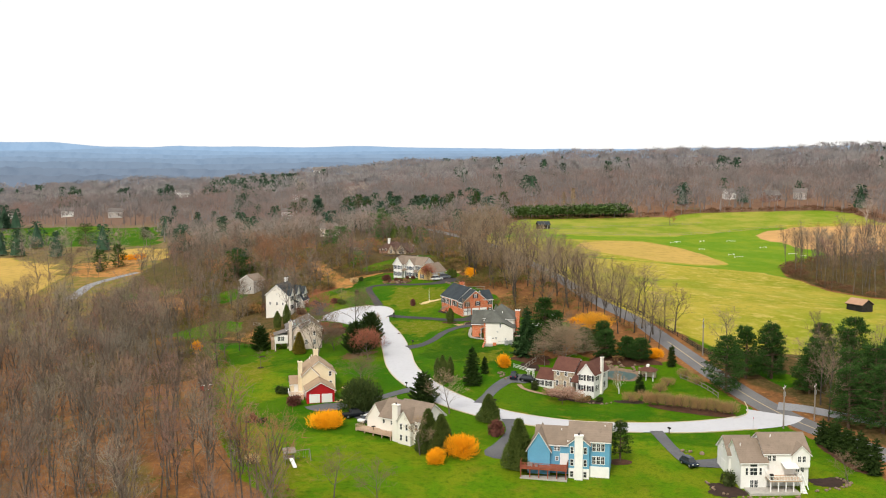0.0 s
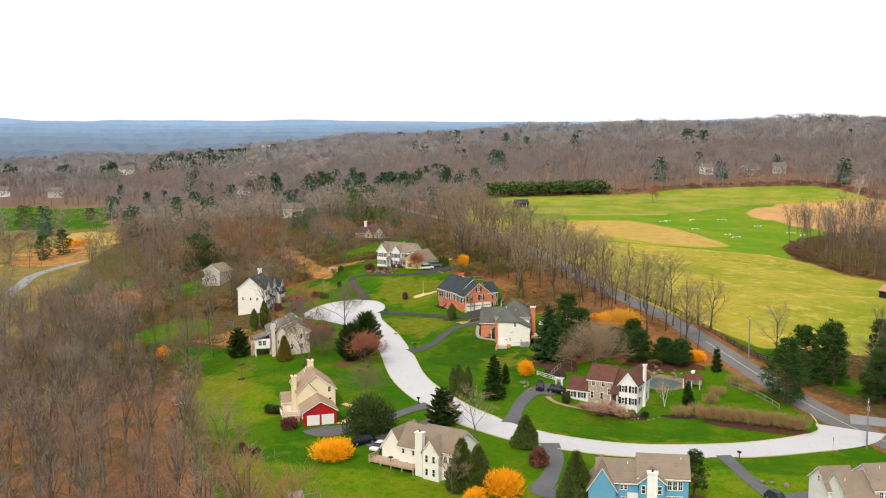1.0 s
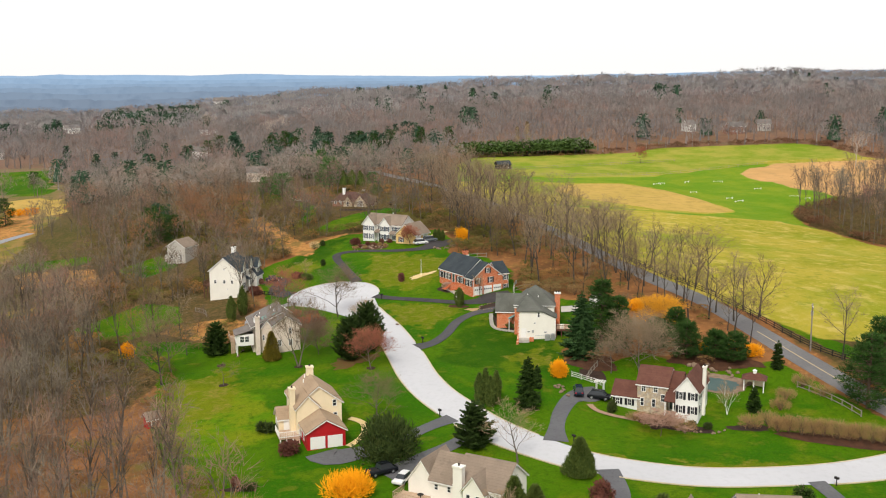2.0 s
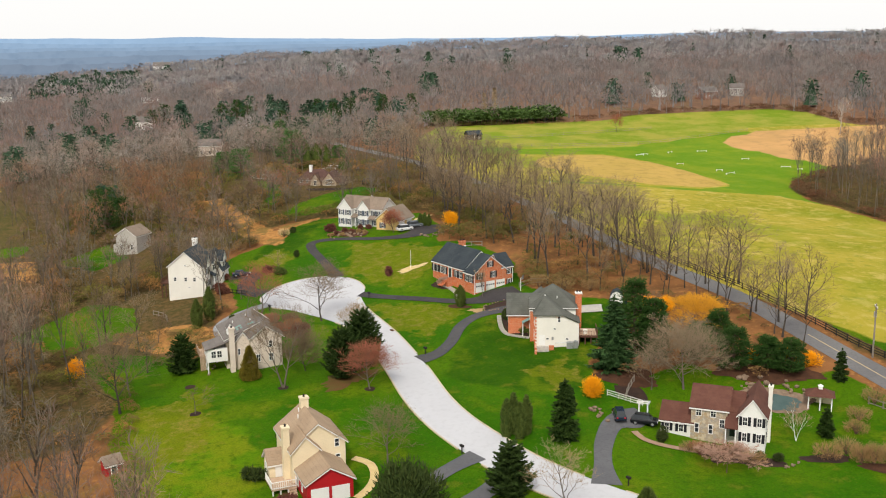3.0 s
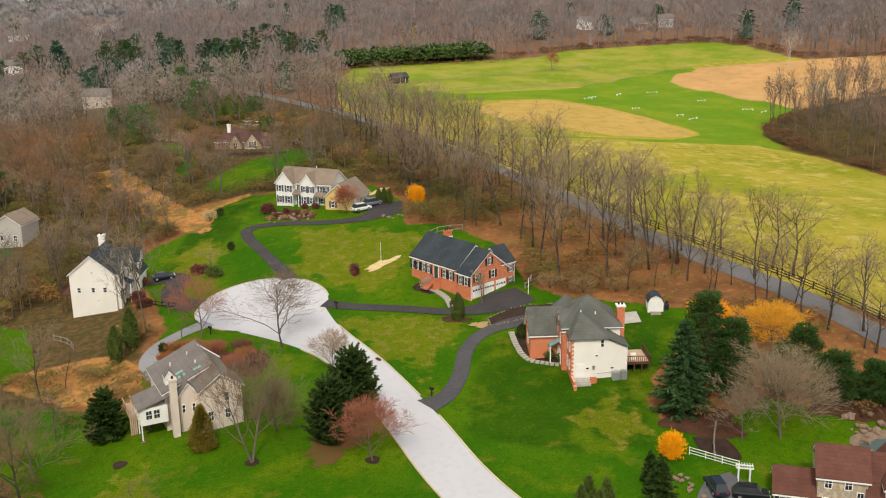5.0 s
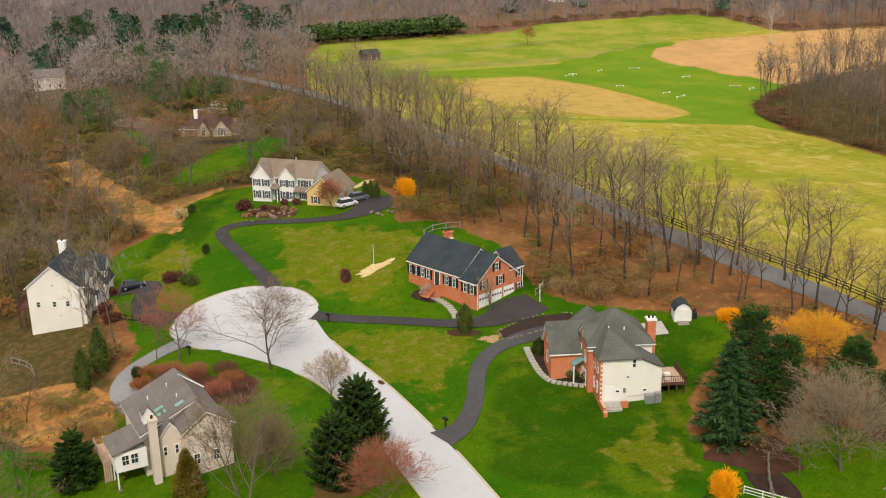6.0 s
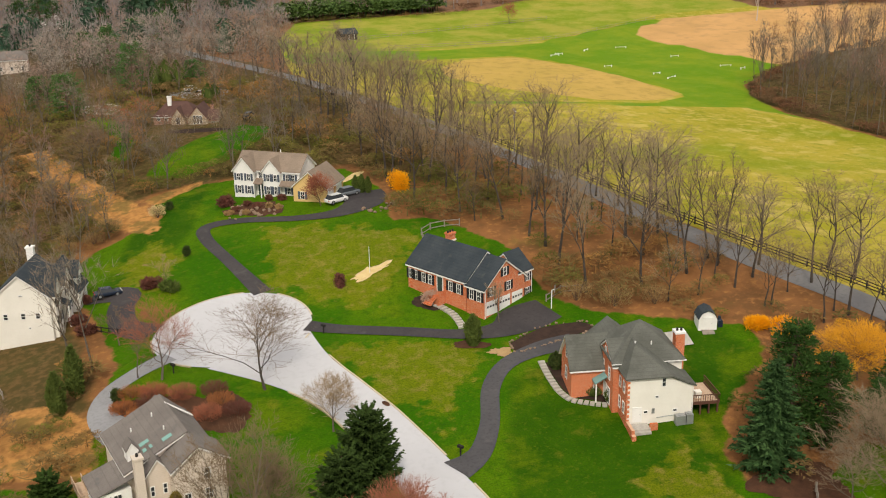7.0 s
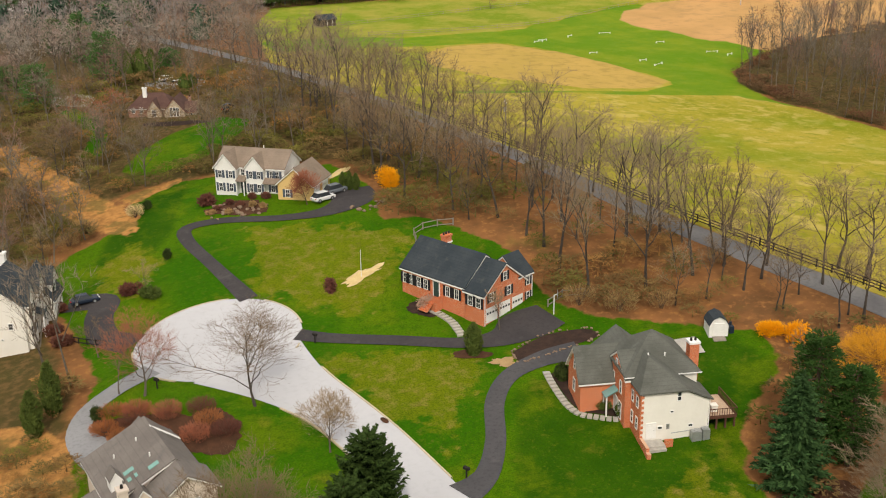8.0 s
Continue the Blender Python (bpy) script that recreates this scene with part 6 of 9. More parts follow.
def mound_meshes(seed, h, w, mat, n=1100, arch=0.3, blobs=5, size=0.09, deep=0.0, slim=0.6):
    """A rounded bush of several lobes, leaves or blooms on arching stems."""
    rng = np.random.default_rng(seed)
    stems = Shape()
    for k in range(9):
        a = k * 0.7 + seed
        bough(stems, [(0.06 * math.cos(a), 0.06 * math.sin(a), -0.1), (w * 0.16 * math.cos(a), w * 0.16 * math.sin(a), h * 0.45), (w * 0.33 * math.cos(a), w * 0.33 * math.sin(a), h * 0.75)], [0.035, 0.025, 0.01], 4)
    ca = rng.random(blobs) * math.tau
    cr = w * 0.25 * np.sqrt(rng.random(blobs)) * (blobs > 1)
    c = np.c_[np.cos(ca) * cr, np.sin(ca) * cr, h * rng.uniform(0.34, 0.6, blobs)]
    k = rng.integers(0, blobs, n)
    o = unit(rng.normal(size=(n, 3)))
    rad = np.c_[np.full(n, w * 0.28), np.full(n, w * 0.28), np.full(n, h * 0.46)] * (deep + (1 - deep) * rng.uniform(0.55, 1.12, n))[:, None]
    p = c[k] + o * rad
    p[:, 2] = np.abs(p[:, 2])
    d = o + rng.normal(0, 0.5, (n, 3)) + np.array([0, 0, arch])
    tr = sprays(rng, p, d, (size * w + 0.1) * rng.uniform(0.6, 1.5, n), size * slim * w + 0.05)
    f = 0.55 if mat is BLOOM else 1.0
    prof = [(w * 0.2 * f, 0.0), (w * 0.28 * f, h * 0.35 * f), (w * 0.15 * f, h * 0.6 * f), (0.02, h * 0.7 * f)]
    return stems.mesh("stems", BARKBROWN), tri_mesh("foliage", core(tr, prof), mat)


def twiggy_meshes(seed, h, w, mat, n=420, stems=14):
    """A leafless bush: fine rods that fan out from the foot."""
    rng = np.random.default_rng(seed)
    sh = Shape()
    for k in range(stems):
        a = k * 2.4
        r = w * 0.4 * math.sqrt((k + 0.5) / stems)
        bough(sh, [(0.1 * math.cos(a), 0.1 * math.sin(a), -0.1), (r * 0.5 * math.cos(a), r * 0.5 * math.sin(a), h * 0.5), (r * math.cos(a), r * math.sin(a), h * 0.85)], [0.04, 0.028, 0.008], 4)
    az, r = rng.random(n) * math.tau, np.sqrt(rng.random(n))
    z = h * (0.15 + 0.6 * rng.random(n))
    lim = w * 0.44 * np.sqrt(np.clip(1 - ((z / h - 0.45) / 0.62) ** 2, 0.02, 1))
    p = np.c_[np.cos(az) * r * lim, np.sin(az) * r * lim, z]
    d = np.c_[np.cos(az) * r * 0.8, np.sin(az) * r * 0.8, np.full(n, 0.9)] + rng.normal(0, 0.3, (n, 3))
    return sh.mesh("stems", BARKBROWN), tri_mesh("crown", sprays(rng, p, d, h * 0.26, 0.03 + 0.006 * w), mat)


def plant(name, label, category, meshes, x, y, yaw=0, group="", parts=("trunk", "crown"), z=None):
    ob = thing(name, label, category, x, y, z, yaw, group)
    for pn, me in zip(parts, meshes):
        part(pn, me, None, ob)
    return ob


BUSH = ("stalk", "foliage")
RODS = ("stalk", "crown")
# the single evergreens
for seed, x, y, hh, ww, mat in ((1, -4.4, 222.4, 7.6, 7.2, SPRUCE), (2, 6.9, 236.8, 9.3, 5.6, SPRUCE), (3, 10.2, 245.2, 4.3, 2.1, SPRUCE), (4, 9.7, 210.3, 5.8, 5.2, THUJA),
                                (5, 14.2, 185.9, 9.4, 6.4, THUJA), (6, -2.9, 194.7, 8.6, 5.2, THUJA), (7, -0.3, 193.6, 7.8, 5.4, THUJA), (8, -23.3, 265.4, 8.8, 7.6, SPRUCE),
                                (9, -19.6, 269.6, 10.2, 8.4, SPRUCE), (10, -50.5, 277.9, 7.2, 6.2, SPRUCE), (11, 45.9, 233.0, 4.6, 2.9, SPRUCE), (12, 56.5, 247.5, 5.4, 2.8, SPRUCE)):
    full = dict(n=13000, bulge=0.5, droop=-0.42) if seed in (8, 9) else (dict(n=11000, bulge=0.52, droop=-0.1) if seed in (1, 10) else dict(n=10000))
    plant("spruce", "dense dark green conifer on the lawn" if mat is SPRUCE else "broad yellowish green conifer on the lawn", "conifer", column_meshes(seed, hh, ww, mat, 5200, 0.5, True) if mat is THUJA else spruce_meshes(seed, hh, ww, mat, **full), x, y, seed * 31, "garden conifers")
for seed, x, y, hh, ww in ((22, 26.4, 262.0, 14.6, 8.6), (24, 41.3, 254.6, 7.6, 7.0), (25, 46.6, 253.2, 6.0, 6.0), (26, 49.5, 251.1, 6.2, 6.8),
                           (27, 41.8, 262.0, 6.8, 6.4), (28, 65.4, 230.8, 13.9, 9.6), (29, 72.3, 238.9, 13.2, 8.6), (30, 78.3, 238.6, 14.0, 8.8), (31, 94.6, 249.8, 10.5, 8.0), (32, 99.2, 241.9, 14.2, 12.0),
                           (33, 91.3, 211.1, 17.0, 13.5), (34, 101, 224, 15.0, 11.0), (35, 36.5, 258.5, 7.0, 6.0), (36, 84, 229, 11.0, 9.0), (37, 107, 210, 15, 11), (38, 98, 198, 13, 10), (39, 28.8, 259.0, 12.0, 6.4)):
    plant("pine", "tall broad green pine with layered boughs", "pine", pine_meshes(seed, hh, ww, PINE, 9600, 96), x, y, seed * 47, "tall pines")
for seed, x, y, hh, ww in ((350, 87, 233, 12, 9), (351, 95, 236, 13.5, 10), (352, 105, 232, 14, 10), (353, 113, 241, 13, 10), (354, 80.5, 247, 10, 8), (355, 84.5, 207.5, 14, 10), (356, 90, 203.5, 15, 11), (357, 95.5, 205, 15, 11), (358, 88.5, 218, 14.5, 10.5), (359, 96, 216.5, 15, 11)):
    plant("pine", "tall broad green pine with layered boughs", "pine", pine_meshes(seed, hh, ww, PINE, 6000, 84), x, y, seed * 47, "tall pines")
plant("pine", "broad conical pine with drooping green boughs", "pine", spruce_meshes(21, 13.0, 8.8, BLUEGREEN, 9000, 0.02, 0.7), 21.6, 258.8, 40, "tall pines")
for seed, x, y, hh, ww in ((41, -1.3, 238.4, 5.9, 1.6), (42, -0.1, 239.3, 6.3, 1.7), (43, 1.7, 238.6, 6.1, 1.6), (44, 0.5, 237.6, 5.6, 1.6), (45, -49.7, 301.8, 6.0, 2.1), (46, -47.5, 305.6, 7.0, 2.1),
                           (48, 2.1, 294.9, 4.4, 2.1), (49, 2.2, 351.8, 3.2, 1.1), (50, 3.2, 351.2, 3.4, 1.1), (51, 4.2, 350.6, 3.0, 1.1)):
    plant("arborvitae", "narrow upright dark green arborvitae", "arborvitae", column_meshes(seed, hh, ww, THUJA), x, y, seed * 29, "arborvitae")
for k in range(8):
    plant("arborvitae", "dark evergreen of a tall screen beside the lawn", "arborvitae", spruce_meshes(60 + k, 5.2 + 0.3 * (k % 3) + 0.2 * k, 3.9, SPRUCE, 4200, 0.02, 0.55, 0.1), 75.8 + 0.42 * k + 0.5 * (k % 2), 198.5 - 2.4 * k, k * 40, "evergreen screen")
# evergreens around the manor
for seed, x, y, hh, ww in ((320, -27.7, 466.0, 14.5, 13.5), (321, -45.0, 446.0, 11.5, 12.0), (322, -31.5, 515.4, 15.5, 10.0), (323, -10.4, 480.6, 6.4, 8.0), (324, -9.2, 583.8, 12.0, 11.0), (325, -52, 466, 9.0, 9.0), (326, -20, 560, 13.0, 10.0), (327, -38, 540, 12, 10)):
    plant("pine", "rounded dark green pine beside the manor", "pine", pine_meshes(seed, hh, ww, PINEBRIGHT, 5200, 80, 0.04), x, y, seed * 47, "manor evergreens")
for seed, x, y, hh, ww in ((330, -22.5, 465.1, 8.6, 4.2), (331, -18.9, 467.4, 8.4, 4.2), (332, -15.8, 468.6, 7.8, 3.6), (333, -11.4, 440.4, 4.8, 3.0), (334, -9.6, 442.0, 4.4, 2.8)):
    plant("arborvitae", "tall dark olive arborvitae beside the manor", "arborvitae", column_meshes(seed, hh, ww, THUJA, 900), x, y, seed * 29, "manor evergreens")
for k, (x, y, hh, ww) in enumerate(((-31, 402, 9, 8), (-13, 405.5, 6, 7), (-24, 399, 8, 7), (-38, 404, 12, 13), (-4, 400, 9, 8), (-19, 409, 4, 6), (-42, 394, 11, 10))):
    plant("bare_tree", "tangled leafless tree before the manor", "tree", bare_meshes(450 + k, hh, ww, BARKGREY, (TWIG, TWIGGREY)[k % 2], limbs=16, subs=9, twigs=12, low=0.18, thick=0.04, haze=500), x, y, k * 71, "lawn trees")
plant("bare_tree", "leafless tree hazed with reddish buds", "tree", bare_meshes(340, 8.0, 8.0, BARKGREY, TWIGRED, limbs=22, subs=9, twigs=10, low=0.15), -36.2, 418.7, 0, "lawn trees")
plant("bare_tree", "leafless tree hazed with reddish buds", "tree", bare_meshes(341, 7.0, 8.0, BARKGREY, TWIGRED, limbs=22, subs=9, twigs=10, low=0.15), -30.0, 424.0, 50, "lawn trees")
for seed, x, y, hh, ww in ((360, -208, 589, 13.0, 15.0), (361, -156.7, 462, 11.0, 9.0), (362, -151.5, 472, 11.5, 8.5), (363, -82, 401, 10.5, 12.5), (364, -182, 620, 7.0, 7.5), (365, -78, 407, 8.5, 9.0)):
    plant("pine", "rounded green pine in the valley", "pine", pine_meshes(seed, hh, ww, PINE, 4600, 72, 0.04), x, y, seed * 47, "valley pines")
for k, (x, y, hh, ww) in enumerate(((-176, 451, 16, 16), (-170, 460, 13, 12), (-184, 458, 14, 14), (-178, 508, 12, 11), (-136, 455, 12, 8), (-118, 396, 9, 7))):
    plant("bare_tree", "spreading leafless tree in the valley", "tree", bare_meshes(370 + k, hh, ww, BARKGREY, (TWIGGREY, TWIG)[k % 2], limbs=20, subs=10, twigs=12, low=0.15, thick=0.06), x, y, k * 61, "lawn trees")
for k in range(4):
    plant("forsythia", "forsythia bush in full orange-yellow bloom", "shrub", mound_meshes(380 + k, 2.6, 4.6, BLOOM, 500, 0.9, 6, 0.07), -157.5 + 3.2 * k, 498.0 - 0.4 * k, k * 40, "forsythia", BUSH)
plant("pine", "ragged thin pine beside the blue house", "pine", pine_meshes(102, 8.6, 4.6, SPRUCE, 3000, 60, 0.22), 33.6, 188.6, 0, "tall pines")
plant("golden_arborvitae", "gold-tipped conical arborvitae against the house", "arborvitae", column_meshes(71, 5.9, 3.6, THUJAGOLD, 3600, 0.8, True), -38.7, 270.0)
plant("yew", "massive dark olive yew clump beside the driveway", "yew", mound_meshes(72, 6.6, 10.4, YEW, 6500, 1.4, 9, 0.05, 0.0, 0.3), -18.6, 219.6, 0, "", BUSH)
# dark pines beyond the manor and beside the grey cottage
for k, (x, y, hh, ww) in enumerate(((-82, 404, 13, 11), (-86, 409, 12, 10), (-60, 633, 17, 12), (-52, 627, 19, 12), (-47, 634, 15, 11), (-93, 681, 15, 12), (-99, 676, 13, 11), (-5, 601, 16, 11), (4, 610, 17, 11), (20, 607, 18, 10), (38, 636, 15, 11), (-12, 618, 17, 11), (-30, 600, 14, 10))):
    plant("pine", "dark green pine rising from the bare woods", "pine", pine_meshes(470 + k, hh, ww, PINE, 2600, 60, 0.04), x, y, k * 53, "woodland pines")
# rust-tinged trees on the slope below the manor
for k, (x, y, hh) in enumerate(((-72.7, 419, 12), (-65.4, 420, 14), (-59, 405, 13), (-66, 392, 13), (-60, 384, 11), (-76, 434, 13), (-58, 432, 12), (-70, 405, 14))):
    plant("bare_tree", "rust-tinged leafless tree on the wooded slope", "tree", bare_meshes(490 + k, hh, hh * 0.85, BARKDARK, RUSTTWIG, limbs=18, subs=9, twigs=10, low=0.2, rise=1.4, thick=0.035, haze=900), x, y, k * 67, "rusty trees")
# the single leafless trees
for seed, x, y, hh, ww, bark, twig, kw in (
        (81, -25.4, 295.6, 12.6, 13.2, BARKDARK, TWIG, dict(limbs=26, subs=13, twigs=11, rise=2.1, low=0.18, thick=0.022, haze=500)), (82, -37.1, 303.6, 10.8, 9.4, BARKGREY, TWIGRED, dict(limbs=22, subs=11, twigs=12, rise=1.1, low=0.2, thick=0.024, haze=1400)),
        (83, -19.9, 283.1, 7.6, 5.8, BARKGREY, TWIGPALE, dict(limbs=24, subs=11, twigs=14, rise=2.2, low=0.12, thick=0.024, haze=1500)), (84, -33.2, 264.1, 15.6, 12.5, BARKGREY, TWIG, dict(limbs=20, subs=11, twigs=10, rise=1.5, low=0.2, stems=2, thick=0.026, haze=300)),
        (85, -59.4, 263.8, 15.8, 12.0, BARKDARK, TWIG, dict(limbs=22, subs=11, twigs=12, rise=1.6, low=0.2, thick=0.034, haze=400)), (86, -68.1, 299.9, 11.1, 7.0, BARKGREY, TWIG, dict()), (87, -19.2, 233.9, 10.2, 9.6, BARKGREY, TWIG, dict(limbs=22, subs=11, twigs=11, low=0.18, rise=1.5, thick=0.026, haze=400)),
        (88, 1.4, 215.8, 10.4, 8.6, BARKGREY, TWIGPALE, dict(rise=1.3)), (89, 30.6, 250.0, 11.8, 14.0, BARKGREY, TWIGGREY, dict(limbs=26, subs=14, twigs=18, rise=1.2, low=0.1, thick=0.032, haze=6000)),
        (90, 25.4, 250.6, 7.2, 6.8, BARKGREY, TWIGGREY, dict(limbs=16, subs=10, twigs=12, low=0.2, haze=1800, thick=0.026)), (91, -58.7, 270.9, 12.0, 8.0, BARKGREY, TWIG, dict()), (92, -56.9, 297.3, 6.5, 5.0, BARKBROWN, TWIG, dict()),
        (93, -47.1, 258.6, 5.2, 6.4, BARKGREY, TWIG, dict(limbs=10)), (94, -29.4, 270.6, 7.4, 8.0, BARKGREY, TWIG, dict(limbs=22, subs=11, twigs=14, low=0.14, stems=2, rise=1.3, thick=0.026, haze=2000)), (95, -19.3, 259.2, 8.6, 7.4, BARKGREY, TWIGRED, dict(limbs=24, subs=12, twigs=12, low=0.14, rise=1.2, thick=0.028, haze=3600)),
        (96, -5.0, 348.6, 6.1, 5.6, BARKBROWN, TWIGRED, dict(limbs=24, subs=11, twigs=12, low=0.1, rise=1.0, thick=0.04, haze=2200)), (97, 40.5, 267.4, 7.4, 9.6, BARKBROWN, WILLOW, dict(limbs=24, subs=12, twigs=14, low=0.1, rise=1.0, thick=0.045, haze=3600)),
        (98, 41.0, 232.6, 6.6, 4.2, TRIM, TWIGPALE, dict(limbs=9, rise=1.6, stems=3)), (99, -33.6, 332.5, 5.6, 5.0, BARKGREY, TWIGPALE, dict(limbs=12)), (100, -41.5, 317.0, 6.0, 5.0, BARKGREY, TWIG, dict(limbs=10)),
        (101, -4.5, 193.0, 9.0, 5.4, BARKGREY, TWIGPALE, dict(limbs=12, rise=1.8, stems=2)), (103, -19, 172, 9.5, 9.0, BARKGREY, TWIG, dict()),
        (104, -11, 168, 9.5, 9.0, BARKGREY, TWIG, dict()), (105, -33, 176, 11, 8.0, BARKGREY, TWIG, dict()), (106, 72.5, 177, 7.0, 6.0, BARKGREY, TWIG, dict()), (107, -39.9, 305.6, 6.4, 4.6, BARKGREY, TWIG, dict(limbs=9, rise=1.5)),
        (108, 33.5, 272.5, 7.0, 4.0, BARKGREY, TWIG, dict()), (109, 7.4, 298.6, 6.4, 3.0, BARKGREY, TWIGPALE, dict(limbs=9, rise=2.0, stems=2)), (110, 88, 240, 10, 9.0, BARKGREY, TWIGPALE, dict()), (111, 95, 228, 9, 9, BARKGREY, TWIGPALE, dict())):
    lab = {TWIGRED.name: "leafless tree hazed with reddish buds", WILLOW.name: "golden flowering willow beside the road"}.get(twig.name, "bare spreading deciduous tree on the lawn")
    plant("bare_tree", lab, "tree", bare_meshes(seed, hh, ww, bark, twig, **kw), x, y, seed * 53, "lawn trees")
# blooms and bushes
for seed, x, y, hh, ww in ((121, -24.7, 208.6, 3.0, 8.0), (122, 3.9, 191.2, 4.0, 7.2), (123, -1.2, 188.3, 2.7, 3.9), (124, 15.1, 249.2, 3.3, 3.7), (125, 50.8, 255.5, 2.0, 3.2), (126, 53.6, 252.6, 2.2, 4.6), (127, -69.9, 285.2, 3.4, 3.6),
                           (128, 45.2, 256.6, 1.6, 2.2), (129, 38.5, 278.4, 2.2, 4.2), (130, 9.5, 349, 3.6, 4.2), (131, 36.5, 281.5, 1.6, 3.4)):
    plant("forsythia", "forsythia bush in full orange-yellow bloom", "shrub", mound_meshes(seed, hh, ww, BLOOM, 3200, 0.9, 11, 0.075, 0.0, 0.16), x, y, seed, "forsythia", BUSH)
for seed, x, y, hh, ww, mat, lab in ((141, 10.6, 201.6, 3.0, 4.0, BURGUNDY, "round burgundy shrub in the lawn"), (142, -9.6, 318.7, 2.0, 2.2, BURGUNDY, "round burgundy shrub in the lawn"), (143, -29.1, 341.7, 1.7, 1.5, YEW, "small clipped green shrub in the lawn"),
                                     (144, -29.4, 363.5, 1.6, 1.5, YEW, "small clipped green shrub in the lawn"), (145, -33.0, 330.6, 1.5, 3.2, THUJA, "low olive green shrub beside the drive"), (146, -35.5, 333.6, 1.5, 3.6, BURGUNDY, "low brown shrub beside the drive"),
                                     
                                     (152, -42.6, 301.4, 1.3, 1.8, YEW, "small green shrub in the bed"),
                                     (153, -33.0, 243.4, 1.4, 3.6, YEW, "low dark evergreen shrub"), (154, -37.4, 233.8, 1.5, 3.6, YEW, "low dark evergreen shrub"), (155, -33.6, 224.0, 2.2, 3.6, BURGUNDY, "round brown leafless shrub"),
                                     (156, -40.5, 213.4, 1.4, 1.8, BURGUNDY, "small brown shrub by a mulch bed"), (157, -38.5, 212.0, 0.8, 2.2, YEW, "low green shrub in a mulch bed"), (158, 50.8, 177.2, 2.6, 3.0, YEW, "dark green shrub beside the house"),
                                     (159, 21.6, 236.0, 2.4, 2.0, YEW, "dark green shrub beside the house"), (160, 35.6, 227.8, 1.1, 1.9, YEW, "clipped evergreen below the windows"), (161, 33.5, 229.0, 1.0, 1.6, YEW, "clipped evergreen below the windows"),
                                     (162, -20.0, 358.6, 1.8, 3.6, BURGUNDY, "brown shrub beside the house"), (163, -10.5, 355.2, 1.0, 1.8, BURGUNDY, "low dark red shrub below the windows"), (164, -12.5, 356.8, 1.0, 1.8, BURGUNDY, "low dark red shrub below the windows"),
                                     (165, -45.3, 334.0, 1.2, 2.0, BURGUNDY, "low brown shrub beside the porch"), (166, -46.6, 327.6, 1.3, 2.6, BURGUNDY, "rust coloured shrub beside the porch"), (167, -45.5, 323.5, 1.3, 3.0, BURGUNDY, "rust coloured shrub on the slope")):
    plant("shrub", lab, "shrub", mound_meshes(seed, hh, ww, mat, 900, 0.4, 4, 0.09), x, y, seed * 3, "garden shrubs", BUSH)
for k, (x, y, hh, ww) in enumerate(((9.3, 285.0, 2.3, 1.9), (9.7, 281.2, 2.1, 1.8), (10.3, 279.6, 1.3, 1.8), (10.9, 278.0, 1.3, 1.8), (12.1, 278.9, 1.9, 1.3), (12.0, 275.8, 2.0, 1.5), (11.3, 280.2, 1.1, 1.4))):
    plant("clipped_shrub", "clipped green evergreen in the front bed", "shrub", column_meshes(180 + k, hh, ww, THUJA if k % 2 else YEW, 1100, 0.7), x, y, k * 37, "front bed evergreens")
plant("pink_shrub", "pale pinkish weeping bush beside the steps", "shrub", mound_meshes(190, 1.7, 2.8, WEEPING, 1500, -0.6, 4, 0.06), 0.8, 308.2, 0, "", BUSH)
for k, (x, y) in enumerate(((25.6, 232.6), (27.6, 231.6), (29.6, 230.8), (31.2, 230.2))):
    plant("pink_shrub", "low pinkish budding bush below the stone wall", "shrub", twiggy_meshes(440 + k, 1.5, 2.8, WEEPING if k % 2 else TWIGRED, 900), x, y, k * 70, "garden shrubs", RODS)
plant("weeping_cherry", "low weeping cherry with pale pink blossom", "tree", bare_meshes(345, 4.2, 7.6, BARKBROWN, WEEPING, limbs=26, subs=11, twigs=20, low=0.3, rise=0.35, thick=0.036), 26.9, 225.4, 0, "lawn trees")
for k in range(11):
    plant("hedge_bush", "leafless tawny hedge bush in a row", "hedge", twiggy_meshes(200 + k, 3.0 + (k % 3) * 0.3, 3.6, TAWNY, 700), 46.5 + 1.65 * k, 224.5 - 0.75 * k + 0.3 * math.sin(k * 2), k * 50, "hedge row", RODS)
for k, (x, y, hh, ww) in enumerate(((27.2, 229.2, 2.6, 6.4), (31.5, 226.8, 2.2, 4.6), (42.6, 226.6, 2.6, 4.6), (46.0, 227.4, 2.6, 4.2), (24.5, 232.4, 1.6, 3.6), (29.0, 230.6, 1.6, 3.2), (50.5, 232.5, 2.2, 4.0), (53, 236, 2.2, 4.2), (58, 240, 2.6, 4.6), (60, 236, 2.4, 4.6),
                                    (-31.8, 361.2, 2.4, 3.2), (-36.0, 187.6, 2.4, 3.4), (19.5, 299.5, 3.0, 5.0), (23.5, 295.5, 3.0, 5.0), (28.5, 293.5, 2.6, 4.0), (-47.5, 355, 2.6, 4.4), (-43, 356.5, 2.4, 4.0), (-52, 352, 2.8, 4.6), (-40, 360, 2.8, 4.6))):
    m = GRASSES if k in (10, 11) else (BURGUNDY if k == 0 else TAWNY)
    plant("tawny_bush", "clump of tall dry golden grass" if m is GRASSES else "leafless tawny bush on open ground", "shrub", twiggy_meshes(220 + k, hh, ww, m, 620), x, y, k * 41, "tawny bushes", RODS)

